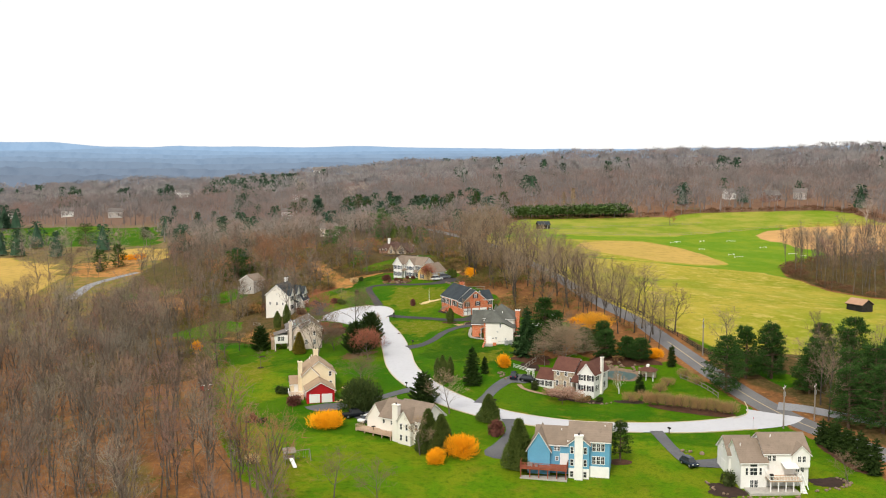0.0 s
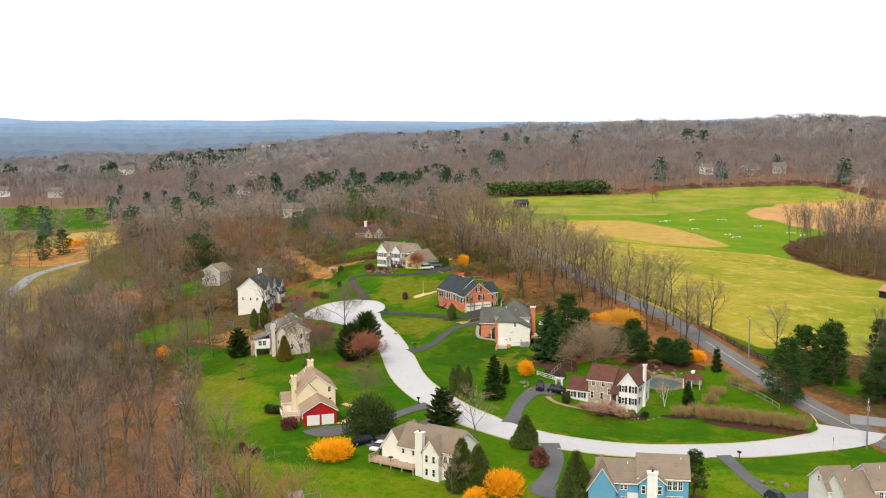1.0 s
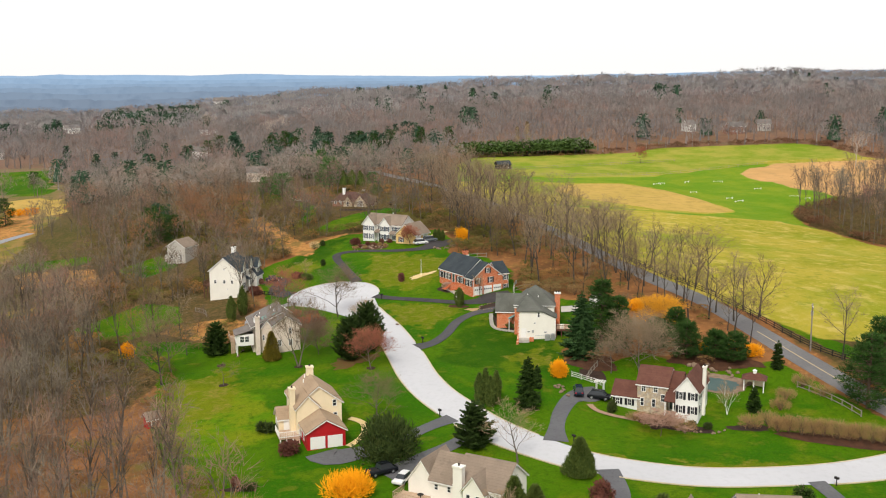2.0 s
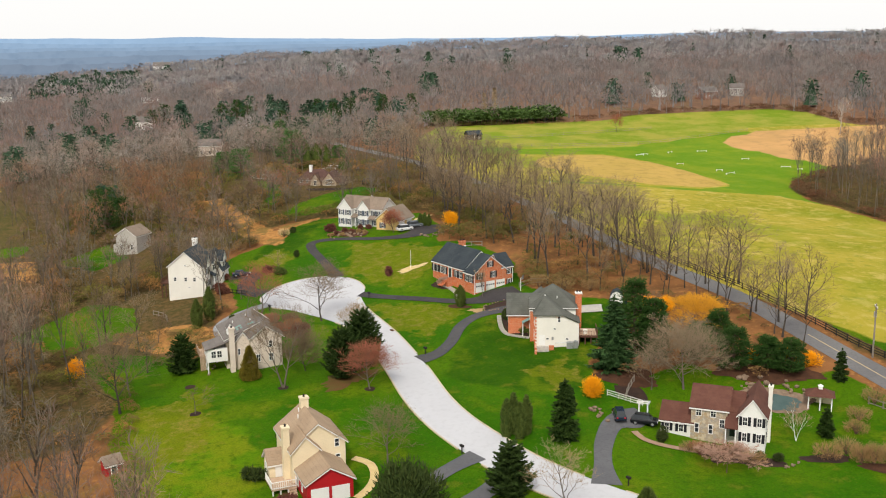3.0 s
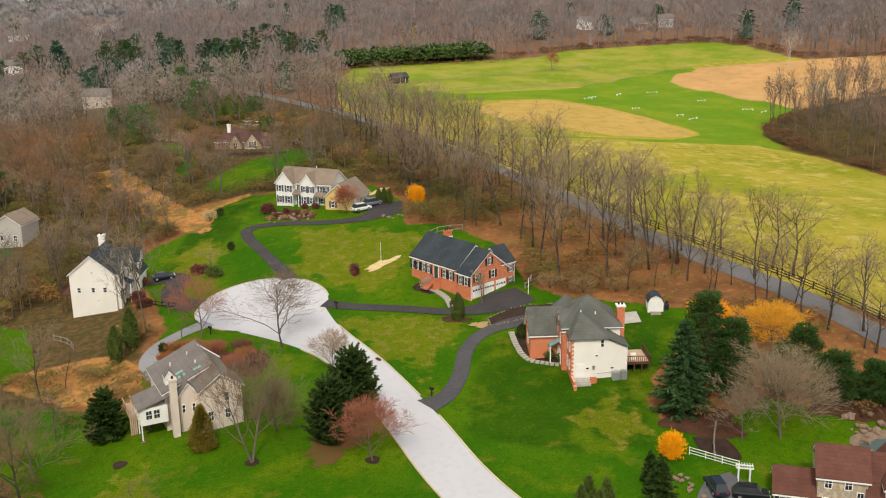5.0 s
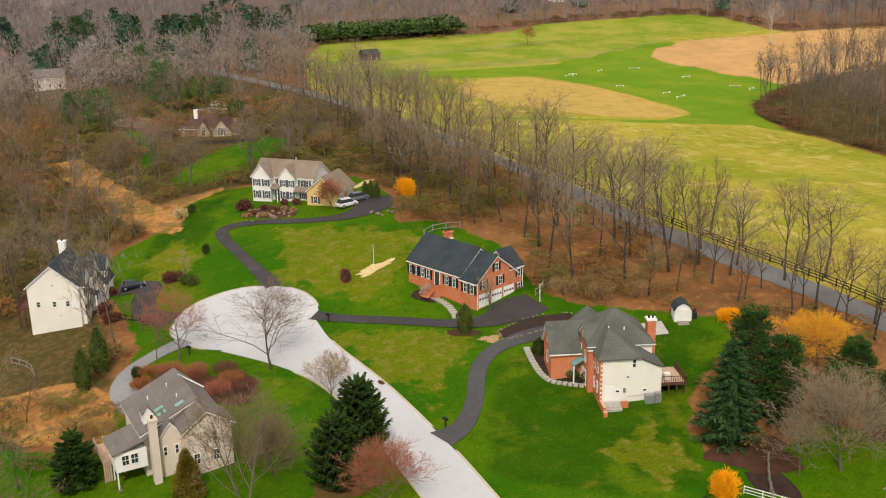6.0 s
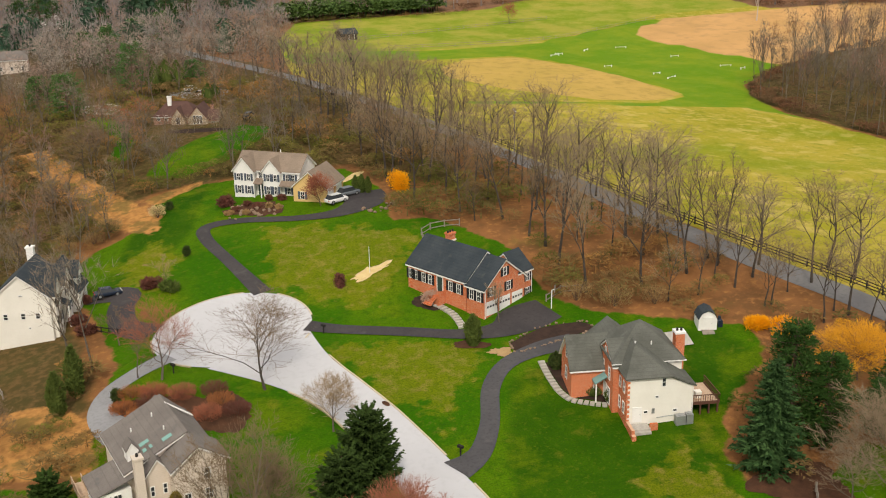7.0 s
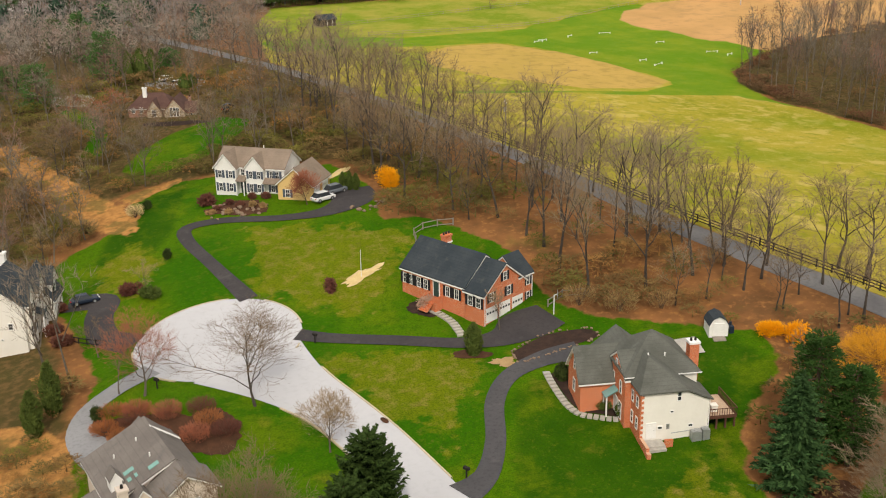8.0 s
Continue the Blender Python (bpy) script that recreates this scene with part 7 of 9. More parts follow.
for k, (x, y) in enumerate(((-17.5, 352.5), (-15.2, 354.4), (-13.2, 353.0), (-18.6, 355.2), (-12.0, 351.6), (-16.6, 356.4), (-20.2, 354.0))):
    plant("shrub", "low brown shrub in the rockery bed", "shrub", mound_meshes(400 + k, 0.7 + 0.12 * (k % 3), 1.7, BURGUNDY if k % 2 else TAWNY, 500, 0.4, 4, 0.09), x, y, k * 60, "garden shrubs", BUSH)

for k, (x, y) in enumerate(((-40.5, 295.0), (-37.0, 293.4), (-35.2, 297.6), (-31.0, 294.4), (-29.6, 291.2), (-33.0, 291.6), (-42.2, 297.8), (-39.0, 297.6), (-38.4, 299.4), (-41.0, 301.0), (-31.4, 297.0))):
    plant("tawny_bush", "tangled rusty bush in the mulch bed", "shrub", twiggy_meshes(420 + k, 1.4 + 0.25 * (k % 3), 3.8, (RUSTY, BURGUNDY, TWIGRED)[k % 3], 1300), x, y, k * 47, "tawny bushes", RODS)

# ---- the wood beside the road: single slender trees ----
ROADWOOD = [(7, 354), (5, 339), (12, 336), (20, 319), (19, 306), (21, 300), (29, 292), (38, 285), (47, 280), (45, 300), (41, 322), (37, 348), (31, 380), (23, 424), (6, 424), (4, 385)]
rw = random.Random(5)
kinds = [bare_meshes(300 + k, 13.6, 5.6 + 0.8 * k, BARKDARK, (TWIGGREY, TWIG)[k % 3 == 0], limbs=17, subs=9, twigs=15, low=0.28 + 0.05 * (k % 4), rise=1.0 + 0.3 * (k % 3), thick=0.021) for k in range(7)]
first, spots = [], []
for gy in np.arange(280, 424, 7.0):
    for gx in np.arange(3, 50, 6.5):
        spots.append((gx + rw.uniform(-1.9, 1.9), gy + rw.uniform(-1.9, 1.9)))
near = inside(ROADWOOD, spots)
for (x, y), ok in zip(spots, near):
    if ok < 0.5:
        continue
    k = rw.randrange(7)
    s = rw.choice((0.7, 0.95, 1.15, 1.35, 1.55)) * rw.uniform(0.92, 1.08)
    if len(first) <= k or not first:
        for j in range(len(first), 7):
            first.append(plant("bare_tree", "slender leafless tree of the roadside wood", "tree", kinds[j], 12 + 4.1 * j, 360 - 5.5 * j, j * 50, "roadside wood"))
    t = copy_thing(first[k], pose(x, y, ground(x, y), 0, 0, rw.uniform(0, 360)))
    t.scale = (min(s, 1.25) * rw.uniform(0.85, 1.15), min(s, 1.25) * rw.uniform(0.85, 1.15), s)
FENCETREES = [(90, 225), (96, 235), (103, 239), (94, 221), (110, 235), (116, 225), (88, 215), (106, 217), (99, 247), (112, 246), (121, 238), (84, 243), (76, 252), (57, 292), (54, 300), (52.5, 308), (60, 276), (62, 271), (49, 322), (46.5, 336), (47.5, 330)]
for x, y in FENCETREES:
    t = copy_thing(first[rw.randrange(7)], pose(x - 6.0, y - 3.0, ground(x - 6.0, y - 3.0), 0, 0, rw.uniform(0, 360)))
    t.scale = (1.0, 1.0, rw.uniform(0.8, 1.4))

for x, y in ((-57, 281), (-60, 294), (-65, 286), (-68, 306), (-69, 318), (-53, 336), (-60, 340), (-68, 334), (-47, 352), (-55, 348), (-63, 352), (-38, 378), (-43, 392), (-49, 372), (-34, 402), (-52, 402)):
    s = rw.uniform(0.5, 0.95)
    t = copy_thing(first[rw.randrange(7)], pose(x, y, ground(x, y), 0, 0, rw.uniform(0, 360)))
    t.scale = (s, s, s * rw.uniform(0.9, 1.2))

for x, y in ((55.5, 258), (53.2, 264), (51.4, 270), (49.6, 276), (48.2, 281), (46.2, 288), (44.8, 294), (43.2, 300), (41.8, 307), (40.2, 315), (47.0, 270), (45.0, 279), (42.0, 286), (39.8, 296), (37.5, 304)):
    s = rw.uniform(0.65, 1.1)
    t = copy_thing(first[rw.randrange(7)], pose(x, y, ground(x, y), 0, 0, rw.uniform(0, 360)))
    t.scale = (s, s, s * rw.uniform(0.9, 1.25))

# broad-crowned trees on both verges of the main road
verge = smooth_line(MAIN_LINE, 3.0)[:, :2]
for k in range(38):
    y = 262 + 6.1 * k + rw.uniform(-2, 2)
    x = min(verge, key=lambda p: abs(p[1] - y))[0] + (5.6 if k % 3 else -5.2) + rw.uniform(-0.8, 0.8)
    t = copy_thing(first[rw.randrange(7)], pose(x, y, ground(x, y), 0, 0, rw.uniform(0, 360)))
    s = rw.uniform(0.85, 1.3)
    t.scale = (s * rw.uniform(1.1, 1.4), s * rw.uniform(1.1, 1.4), s)

# ---- the woods at large ----
ARMS, SUBS = 8, 5
WOODY = 3 + 2 * ARMS + ARMS * SUBS


def wood_template(seed, n, width, girth=0.014, low=0.3, rise=1.1):
    """One leafless tree of height 1 as slim triangles; the first WOODY of them are its trunk and limbs."""
    rng, rnd = np.random.default_rng(seed), random.Random(seed)
    lines = skeleton(rnd, low, rise, ARMS, SUBS, 4)
    top = max(ln[0][-1].z for ln in lines)
    wood = [[], [], []]
    tips = []
    for pts, r, level in lines:
        a, e = np.array(pts[0]) / top, np.array(pts[-1]) / top
        if level == 0:
            a[2] -= 0.05
            for k in range(3):
                u, v = k * math.tau / 3, (k + 1) * math.tau / 3
                wood[0].append((a + girth * np.array((math.cos(u), math.sin(u), 0)), a + girth * np.array((math.cos(v), math.sin(v), 0)), e))
        elif level == 1:
            g = girth * 0.5
            wood[1] += [(a + (g, 0, 0), a - (g, 0, 0), e), (a + (0, g, 0), a - (0, g, 0), e)]
            tips.append((a, e))
        elif level == 2:
            side = unit(np.cross(e - a, rng.normal(size=3))) * girth * 0.2
            wood[2].append((a + side, a - side, e))
            tips.append((a, e))
        else:
            tips += [(a, e)] * 3
    k = rng.integers(0, len(tips), n)
    a0, a1 = np.array([q[0] for q in tips])[k], np.array([q[1] for q in tips])[k]
    p = a0 + (a1 - a0) * rng.uniform(0.25, 1.0, n)[:, None]
    d = unit(a1 - a0) * 0.8 + rng.normal(0, 0.5, (n, 3)) + np.array([0, 0, 0.2])
    return np.concatenate([np.array(wood[0] + wood[1] + wood[2]), sprays(rng, p, d, rng.uniform(0.05, 0.12, n), width * rng.uniform(0.6, 1.5, n))])


def ever_template(seed, n):
    """One conifer of height 1 as sprays."""
    rng = np.random.default_rng(seed)
    t = 0.05 + 0.9 * rng.random(n) ** 0.9
    az = np.floor(rng.random(n) * 7) / 7 * math.tau + t * 40 + rng.normal(0, 0.25, n)
    r = (0.2 + 0.05 * math.sin(seed * 2.0)) * np.clip(1 - t, 0, 1) ** (0.5 + 0.15 * (seed % 3)) * (1 + 0.15 * np.sin(az * 3 + t * 30)) * rng.uniform(0.5, 1.1, n)
    out = np.c_[np.cos(az), np.sin(az), np.zeros(n)]
    tr = sprays(rng, out * r[:, None] + np.c_[np.zeros((n, 2)), t], out + np.c_[rng.normal(0, 0.4, (n, 2)), rng.normal(0, 0.35, n)], 0.062, 0.036)
    return core(tr, [(0.13, 0.06), (0.09, 0.42), (0.01, 0.9)], 6)


def scatter(name, label, category, temps, xy, size, mat, seed, tint_scale=0.02, spread=1.0, wood=0, mixed=0.27):
    """Many trees joined into one mesh."""
    rng = np.random.default_rng(seed)
    z = heights(xy)
    out, tints, slots = [], [], []
    for k in range(len(xy)):
        t = temps[rng.integers(len(temps))]
        a = rng.random() * math.tau
        s = size[k]
        c, sn = math.cos(a) * s * spread, math.sin(a) * s * spread
        q = t @ np.array([[c, sn, 0], [-sn, c, 0], [0, 0, s]])
        out.append(q + np.array([xy[k][0], xy[k][1], z[k]]))
        n = noise.noise((xy[k][0] * tint_scale, xy[k][1] * tint_scale, seed))
        tints.append(np.full(len(t), np.clip(0.5 + 0.75 * n + rng.normal(0, mixed), 0, 1)))
        slots.append(np.arange(len(t)) < wood)
    me = tri_mesh(name, np.concatenate(out), mat, np.concatenate(tints), np.concatenate(slots) if wood else None)
    return tagged(new(name, me), label, category, kind="stuff")


ROADS = np.concatenate([smooth_line(l, 4.0)[:, :2] for l in (MAIN_LINE, LANE_LINE, [(-148, 398, 5), (-148.5, 412, 5), (-149, 427, 5), (-143, 440, 5)])])
HOMES = np.array([(o.location.x, o.location.y) for o in scene.objects if o.parent is None and o.get("category") == "house"])
OPEN = [LAWN, FIELD, ROADWOOD] + SIDELAWNS + YELLOWS + STRAWS


def wooded(lo, hi, xr, step, seed, clear=0.5, skip=0.0):
    """Jittered places in the woods with y from lo to hi, within the wedge of land that shows."""
    rng = np.random.default_rng(seed)
    gx, gy = np.meshgrid(np.arange(xr[0], xr[1], step), np.arange(lo, hi, step))
    q = np.c_[gx.ravel(), gy.ravel()] + rng.uniform(-0.46, 0.46, (gx.size, 2)) * step
    q = q[rng.random(len(q)) >= skip]
    q = q[(q[:, 0] > -0.52 * q[:, 1] - 25) & (q[:, 0] < 0.95 * (q[:, 1] - 120) + 40)]
    for p in OPEN:
        q = q[inside(p, q) < -clear]
    q = q[(inside(VALE, q) < 0) | (rng.random(len(q)) < 0.3)]
    q = q[(((q[:, None] - ROADS[None]) ** 2).sum(-1) > 20).all(1)]
    d = q[:, None] - HOMES[None]
    far = ((d ** 2).sum(-1) > 90).all(1)
    front = ~((np.abs(d[..., 0]) < 7) & (d[..., 1] < 0) & (d[..., 1] > -26)).any(1)
    eye = np.array((-30.0, 100.0)) - HOMES
    eye /= np.linalg.norm(eye, axis=1)[:, None]
    along, across = (d * eye[None]).sum(-1), np.abs(d[..., 0] * eye[None, :, 1] - d[..., 1] * eye[None, :, 0])
    seen = ~((along > 0) & (along < 48) & (across < 6.5) & (HOMES[None, :, 1] > 430) & (HOMES[None, :, 0] < 100)).any(1)
    return q[far & front & seen]


def woodland(name, ramp, even, rough=0.9, vary=0.4):
    """Twigs or brush whose colour runs through a ramp from tree to tree, each twig a little lighter or darker."""
    m, nt, p = bare(name, rough)
    p.inputs["Specular IOR Level"].default_value = 0.05
    at = nt.nodes.new("ShaderNodeAttribute")
    at.attribute_name = "tint"
    cr = nt.nodes.new("ShaderNodeValToRGB")
    while len(cr.color_ramp.elements) < len(ramp):
        cr.color_ramp.elements.new(0.5)
    for k, c in enumerate(ramp):
        cr.color_ramp.elements[k].position = k / (len(ramp) - 1)
        cr.color_ramp.elements[k].color = (*c, 1)
    nt.links.new(at.outputs["Fac"], cr.inputs[0])
    geo = nt.nodes.new("ShaderNodeNewGeometry")
    shade = nt.nodes.new("ShaderNodeVectorMath")
    shade.operation = "SCALE"
    nt.links.new(cr.outputs[0], shade.inputs[0])
    nt.links.new(math_node(nt, "ADD", math_node(nt, "MULTIPLY", geo.outputs["Random Per Island"], vary), 1 - vary / 2), shade.inputs["Scale"])
    nt.links.new(shade.outputs[0], p.inputs["Base Color"])
    up = nt.nodes.new("ShaderNodeMix")
    up.data_type = "VECTOR"
    up.inputs["Factor"].default_value = even
    nt.links.new(geo.outputs["Normal"], up.inputs["A"])
    up.inputs["B"].default_value = (0.0, -0.35, 0.9)
    nrm = nt.nodes.new("ShaderNodeVectorMath")
    nrm.operation = "NORMALIZE"
    nt.links.new(up.outputs["Result"], nrm.inputs[0])
    nt.links.new(nrm.outputs[0], p.inputs["Normal"])
    return m


WOODS = woodland("woods_twigs", ((0.175, 0.15, 0.115), (0.105, 0.082, 0.06), (0.215, 0.125, 0.095), (0.16, 0.125, 0.09), (0.225, 0.185, 0.135), (0.25, 0.125, 0.065)), 0.4)
# paler, cooler twigs beyond the manor: distance haze mixed into the base colour
WOODSMID = woodland("hazed_slope_twigs", ((0.23, 0.21, 0.188), (0.17, 0.148, 0.125), (0.275, 0.195, 0.158), (0.30, 0.258, 0.215), (0.18, 0.152, 0.122), (0.30, 0.175, 0.11)), 0.6)
# ridge twigs lightened to mauve-grey, painting the haze of distance into them
WOODSFAR = woodland("hazed_hill_twigs", ((0.262, 0.256, 0.26), (0.185, 0.178, 0.185), (0.285, 0.242, 0.236), (0.33, 0.308, 0.29), (0.215, 0.197, 0.198), (0.30, 0.228, 0.21)), 0.92, 0.9, 0.16)
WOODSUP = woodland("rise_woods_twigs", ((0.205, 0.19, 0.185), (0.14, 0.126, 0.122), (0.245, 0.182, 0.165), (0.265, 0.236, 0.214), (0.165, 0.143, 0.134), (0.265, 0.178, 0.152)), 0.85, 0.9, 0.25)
# far needles a little lighter and bluer, haze put into their green
EVERFAR = leafy("distant_needles", ((0.028, 0.066, 0.042), (0.054, 0.104, 0.06), (0.05, 0.088, 0.04)), attr="tint", even=0.3)
BRUSH = woodland("underbrush", ((0.085, 0.085, 0.018), (0.165, 0.148, 0.032), (0.115, 0.092, 0.032), (0.20, 0.128, 0.048), (0.12, 0.078, 0.034), (0.27, 0.14, 0.045)), 0.5)
SCRUB = woodland("copse_scrub_twigs", ((0.12, 0.072, 0.04), (0.13, 0.115, 0.04), (0.10, 0.07, 0.04), (0.17, 0.12, 0.055), (0.11, 0.10, 0.03), (0.20, 0.10, 0.045)), 0.5)
RUSTBRUSH = woodland("rusty_brush", ((0.11, 0.055, 0.032), (0.16, 0.075, 0.04), (0.125, 0.08, 0.042), (0.20, 0.10, 0.05)), 0.4)
PALE = leafy("pale_sycamore", ((0.48, 0.42, 0.36), (0.38, 0.32, 0.28), (0.45, 0.36, 0.30)), attr="tint")


def dome_template(seed, n, width, squat=1.0, loose=1.0):
    """A rounded leafless crown of height 1 for distant woods: fine twigs that point outwards and up."""
    rng = np.random.default_rng(seed)
    o = unit(rng.normal(size=(n, 3)))
    o[:, 2] = np.abs(o[:, 2]) * 1.15 - 0.3
    lump = 1 + 0.2 * np.sin(o[:, 0] * 5 + seed) * np.cos(o[:, 1] * 5)
    p = o * (rng.uniform(0.5, 1.0, n) ** 0.6 * lump)[:, None] * np.array([0.27, 0.27, 0.4 * squat]) + np.array([0, 0, 0.52])
    tw = sprays(rng, p, o * 0.5 * loose + rng.normal(0, 0.6 * loose, (n, 3)) + np.array([0, 0, 1.1 - 0.9 * loose]), rng.uniform(0.07, 0.14, n) * (1.35 - 0.35 * loose), width * rng.uniform(0.6, 1.4, n))
    return np.concatenate([np.array([((0.02, 0, -0.05), (-0.02, 0, -0.05), (0, 0, 0.6)), ((0, 0.02, -0.05), (0, -0.02, -0.05), (0, 0, 0.6))]), tw])


rs = np.random.default_rng(11)
fine_t = [wood_template(k, 400, 0.0030, 0.013, 0.34 + 0.06 * (k % 4), 1.7 + 0.4 * (k % 3)) for k in range(9)]
slope_t = [wood_template(70 + k, 260, 0.0052, 0.012, 0.2 + 0.05 * (k % 4), 1.3 + 0.4 * (k % 3)) for k in range(9)]
mid_t = [wood_template(10 + k, 230, 0.0078, 0.011, 0.2 + 0.05 * (k % 4), 0.9 + 0.3 * (k % 3)) for k in range(9)]
far_t, ridge_t = [dome_template(20 + k, 102, 0.0135, 1.15, 0.35) for k in range(8)], [dome_template(30 + k, 60, 0.024, 1.05, 0.35) for k in range(8)]
OPEN += CLEAR
MANOR = [(-66, 396), (6, 396), (4, 480), (-62, 480)]
q = wooded(110, 335, (-150, 140), 5.8, 1, 1.0, 0.08)
q = q[~((q[:, 0] > -25) & (q[:, 1] < 300))]
q = q[inside([(-70, 222), (-48, 222), (-50, 276), (-72, 280)], q) < 0]
q = q[[noise.noise((x * 0.05, y * 0.05, 7)) < 0.42 for x, y in q]]
scatter("valley_woods", "dense leafless brown-grey wood", "woods", fine_t, q, rs.uniform(13.0, 22.0, len(q)), WOODS, 2, 0.022, 0.95, WOODY, 0.22)
q = wooded(335, 560, (-330, 60), 6.2, 3, 1.0, 0.1)
q = q[(inside(MANOR, q) < 0) | (rs.random(len(q)) < 0.3)]
near_q, q = q[q[:, 1] < 470], q[q[:, 1] >= 470]
scatter("hillside_woods", "leafless grey-brown wood around houses", "woods", slope_t, near_q, rs.uniform(8, 15, len(near_q)), WOODS, 34, 0.02, 1.0, WOODY, 0.2)
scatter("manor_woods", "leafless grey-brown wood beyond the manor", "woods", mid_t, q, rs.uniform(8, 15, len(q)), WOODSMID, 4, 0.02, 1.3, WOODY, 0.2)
q = wooded(340, 560, (130, 360), 7.8, 5, 1.5)
tall_t = [wood_template(60 + k, 240, 0.0055, 0.012, 0.36 + 0.05 * (k % 3), 2.0) for k in range(6)]
scatter("copse", "tall leafless copse beside the field", "woods", tall_t, q, rs.uniform(14, 22, len(q)), WOODS, 6, 0.03, 0.85, WOODY)
q = wooded(560, 860, (-480, 560), 9.2, 7, 1.5)
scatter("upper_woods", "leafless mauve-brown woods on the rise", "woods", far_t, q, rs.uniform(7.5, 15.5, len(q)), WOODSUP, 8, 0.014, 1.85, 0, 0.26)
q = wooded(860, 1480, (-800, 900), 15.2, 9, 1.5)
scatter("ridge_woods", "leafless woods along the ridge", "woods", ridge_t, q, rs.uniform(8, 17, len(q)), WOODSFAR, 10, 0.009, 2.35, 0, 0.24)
ever = [ever_template(k, 260) for k in range(6)]
q = wooded(520, 700, (-360, 60), 14, 12, 1.5, 0.75)
q2 = wooded(600, 1300, (-700, 60), 12, 13, 1.5, 0.42)
q3 = wooded(620, 1300, (20, 900), 34, 14, 1.5, 0.88)
q2 = q2[[noise.noise((x * 0.007, y * 0.005, 3)) > 0.3 for x, y in q2]]
CLUMPS = [(-60, 679, 4), (-49, 714, 4), (-20, 627, 4), (-14, 621, 5), (-9, 613, 5), (-3, 615, 4), (16, 701, 3), (25, 665, 3), (63, 747, 4), (-87, 679, 5), (-208, 928, 6), (-198, 960, 6), (-178, 932, 5), (-164, 990, 5),
          (-138, 964, 4), (-282, 1340, 7), (-228, 1312, 7), (-149, 1245, 5), (-99, 1360, 4), (108, 922, 3), (-149, 752, 4), (-35, 680, 3), (-85, 417, 2), (-28, 554, 3), (192, 662, 2), (262, 968, 5), (-240, 880, 6), (-300, 960, 7), (-330, 900, 6), (-300, 700, 5)]
qc = np.array([(x + rs.normal(0, 1.6 + n * 0.5), y + rs.normal(0, 2 + n * 0.5)) for x, y, n in CLUMPS for k in range(n)])
q = np.concatenate([q, q2, q3, qc])
scatter("scattered_conifers", "dark conifers scattered through the woods", "woods", ever, q, rs.uniform(9, 17, len(q)), EVERFAR, 15, 0.02, 1.9)
scatter("pale_sycamores", "whitish bare sycamores rising from the woods", "woods", fine_t, np.array([(-124, 872), (-70, 760), (-62, 770), (-66, 750), (223, 535), (-118, 868)]), np.array([19, 16, 17, 15, 17, 16.0]), PALE, 27, 0.02, 1.5)
scatter("rosy_conifers", "bare rosy larches at the field's edge", "woods", ever, np.array([(74, 622), (80, 625)]), np.array([15, 17.0]), TWIGPALE, 26, 0.02, 0.9)
hx = np.arange(42, 112, 2.2)
q = np.concatenate([np.c_[hx, np.full(len(hx), yy) + rs.uniform(-1.5, 1.5, len(hx))] for yy in (606, 611, 616)])
HEDGEFAR = leafy("laurel_leaves", ((0.055, 0.10, 0.028), (0.09, 0.145, 0.035), (0.075, 0.12, 0.03)), attr="tint")
hedge_t = [dome_template(50 + k, 150, 0.09) * np.array([1.5, 1.5, 1.0]) - np.array([0, 0, 0.12]) for k in range(4)]
scatter("tall_hedge", "tall dense green hedge at the field's far edge", "hedge", hedge_t, q, rs.uniform(7.5, 10, len(q)), HEDGEFAR, 16, 0.05, 1.2)
brush = [dome_template(40 + k, 90, 0.05, 0.9) * np.array([1.5, 1.5, 1.0]) - np.array([0, 0, 0.16]) for k in range(6)]
q = np.concatenate([wooded(250, 470, (-110, 60), 4.4, 17, 0.2, 0.35), wooded(110, 330, (-150, -20), 7.0, 21, 0.2, 0.3)])
rwq = np.array([p for p, ok in zip(spots, near) if ok > 0.2])
olive = np.concatenate([rwq + rs.uniform(-2, 2, rwq.shape)])
olive = np.concatenate([olive, wooded(335, 400, (2, 40), 3.6, 23, -20, 0.25), wooded(340, 470, (-95, 10), 3.7, 24, 0.0, 0.2), wooded(280, 345, (-85, -40), 4.4, 25, 0.0, 0.25), wooded(282, 312, (6, 36), 3.0, 26, -20, 0.3)])
olive = olive[(inside(LAWN, olive) < -0.5) & (inside(FIELD, olive) < -6)]
scatter("underbrush", "tawny and olive brush below the trees", "brush", brush, q, rs.uniform(1.2, 3.2, len(q)), BRUSH, 18, 0.03, 1.5)
thick = [dome_template(60 + k, 210, 0.02, 0.9, 0.85) * np.array([1.5, 1.5, 1.0]) - np.array([0, 0, 0.16]) for k in range(6)]
scatter("thicket", "dense olive and tawny thicket round the lawns", "brush", thick, olive, rs.uniform(2.2, 4.8, len(olive)), BRUSH, 29, 0.035, 1.5)
hem, rust = [], []
for poly, y0, y1 in ((FIELD, 340, 620), (LAWN, 165, 290)):
    e = smooth_line([(*p, 0) for p in poly + poly[:1]], 2.2)[:, :2]
    e = e[(e[:, 1] > y0) & (e[:, 1] < y1) & ((e[:, 0] > 125) | (e[:, 1] > 590) | (e[:, 0] < -28))]
    rim = e[e[:, 0] > 125]
    e = e[e[:, 0] <= 125]
    hem.append(e + sides_of(np.c_[e, np.zeros(len(e))]) * -2.0 + rs.uniform(-1.2, 1.2, e.shape))
    if len(rim):
        rim = np.repeat(rim, 7, 0) + rs.uniform(-10, 10, (len(rim) * 7, 2))
        near_rim = inside(FIELD, rim)
        rust.append(rim[(near_rim < -1.0) & (near_rim > -9)])
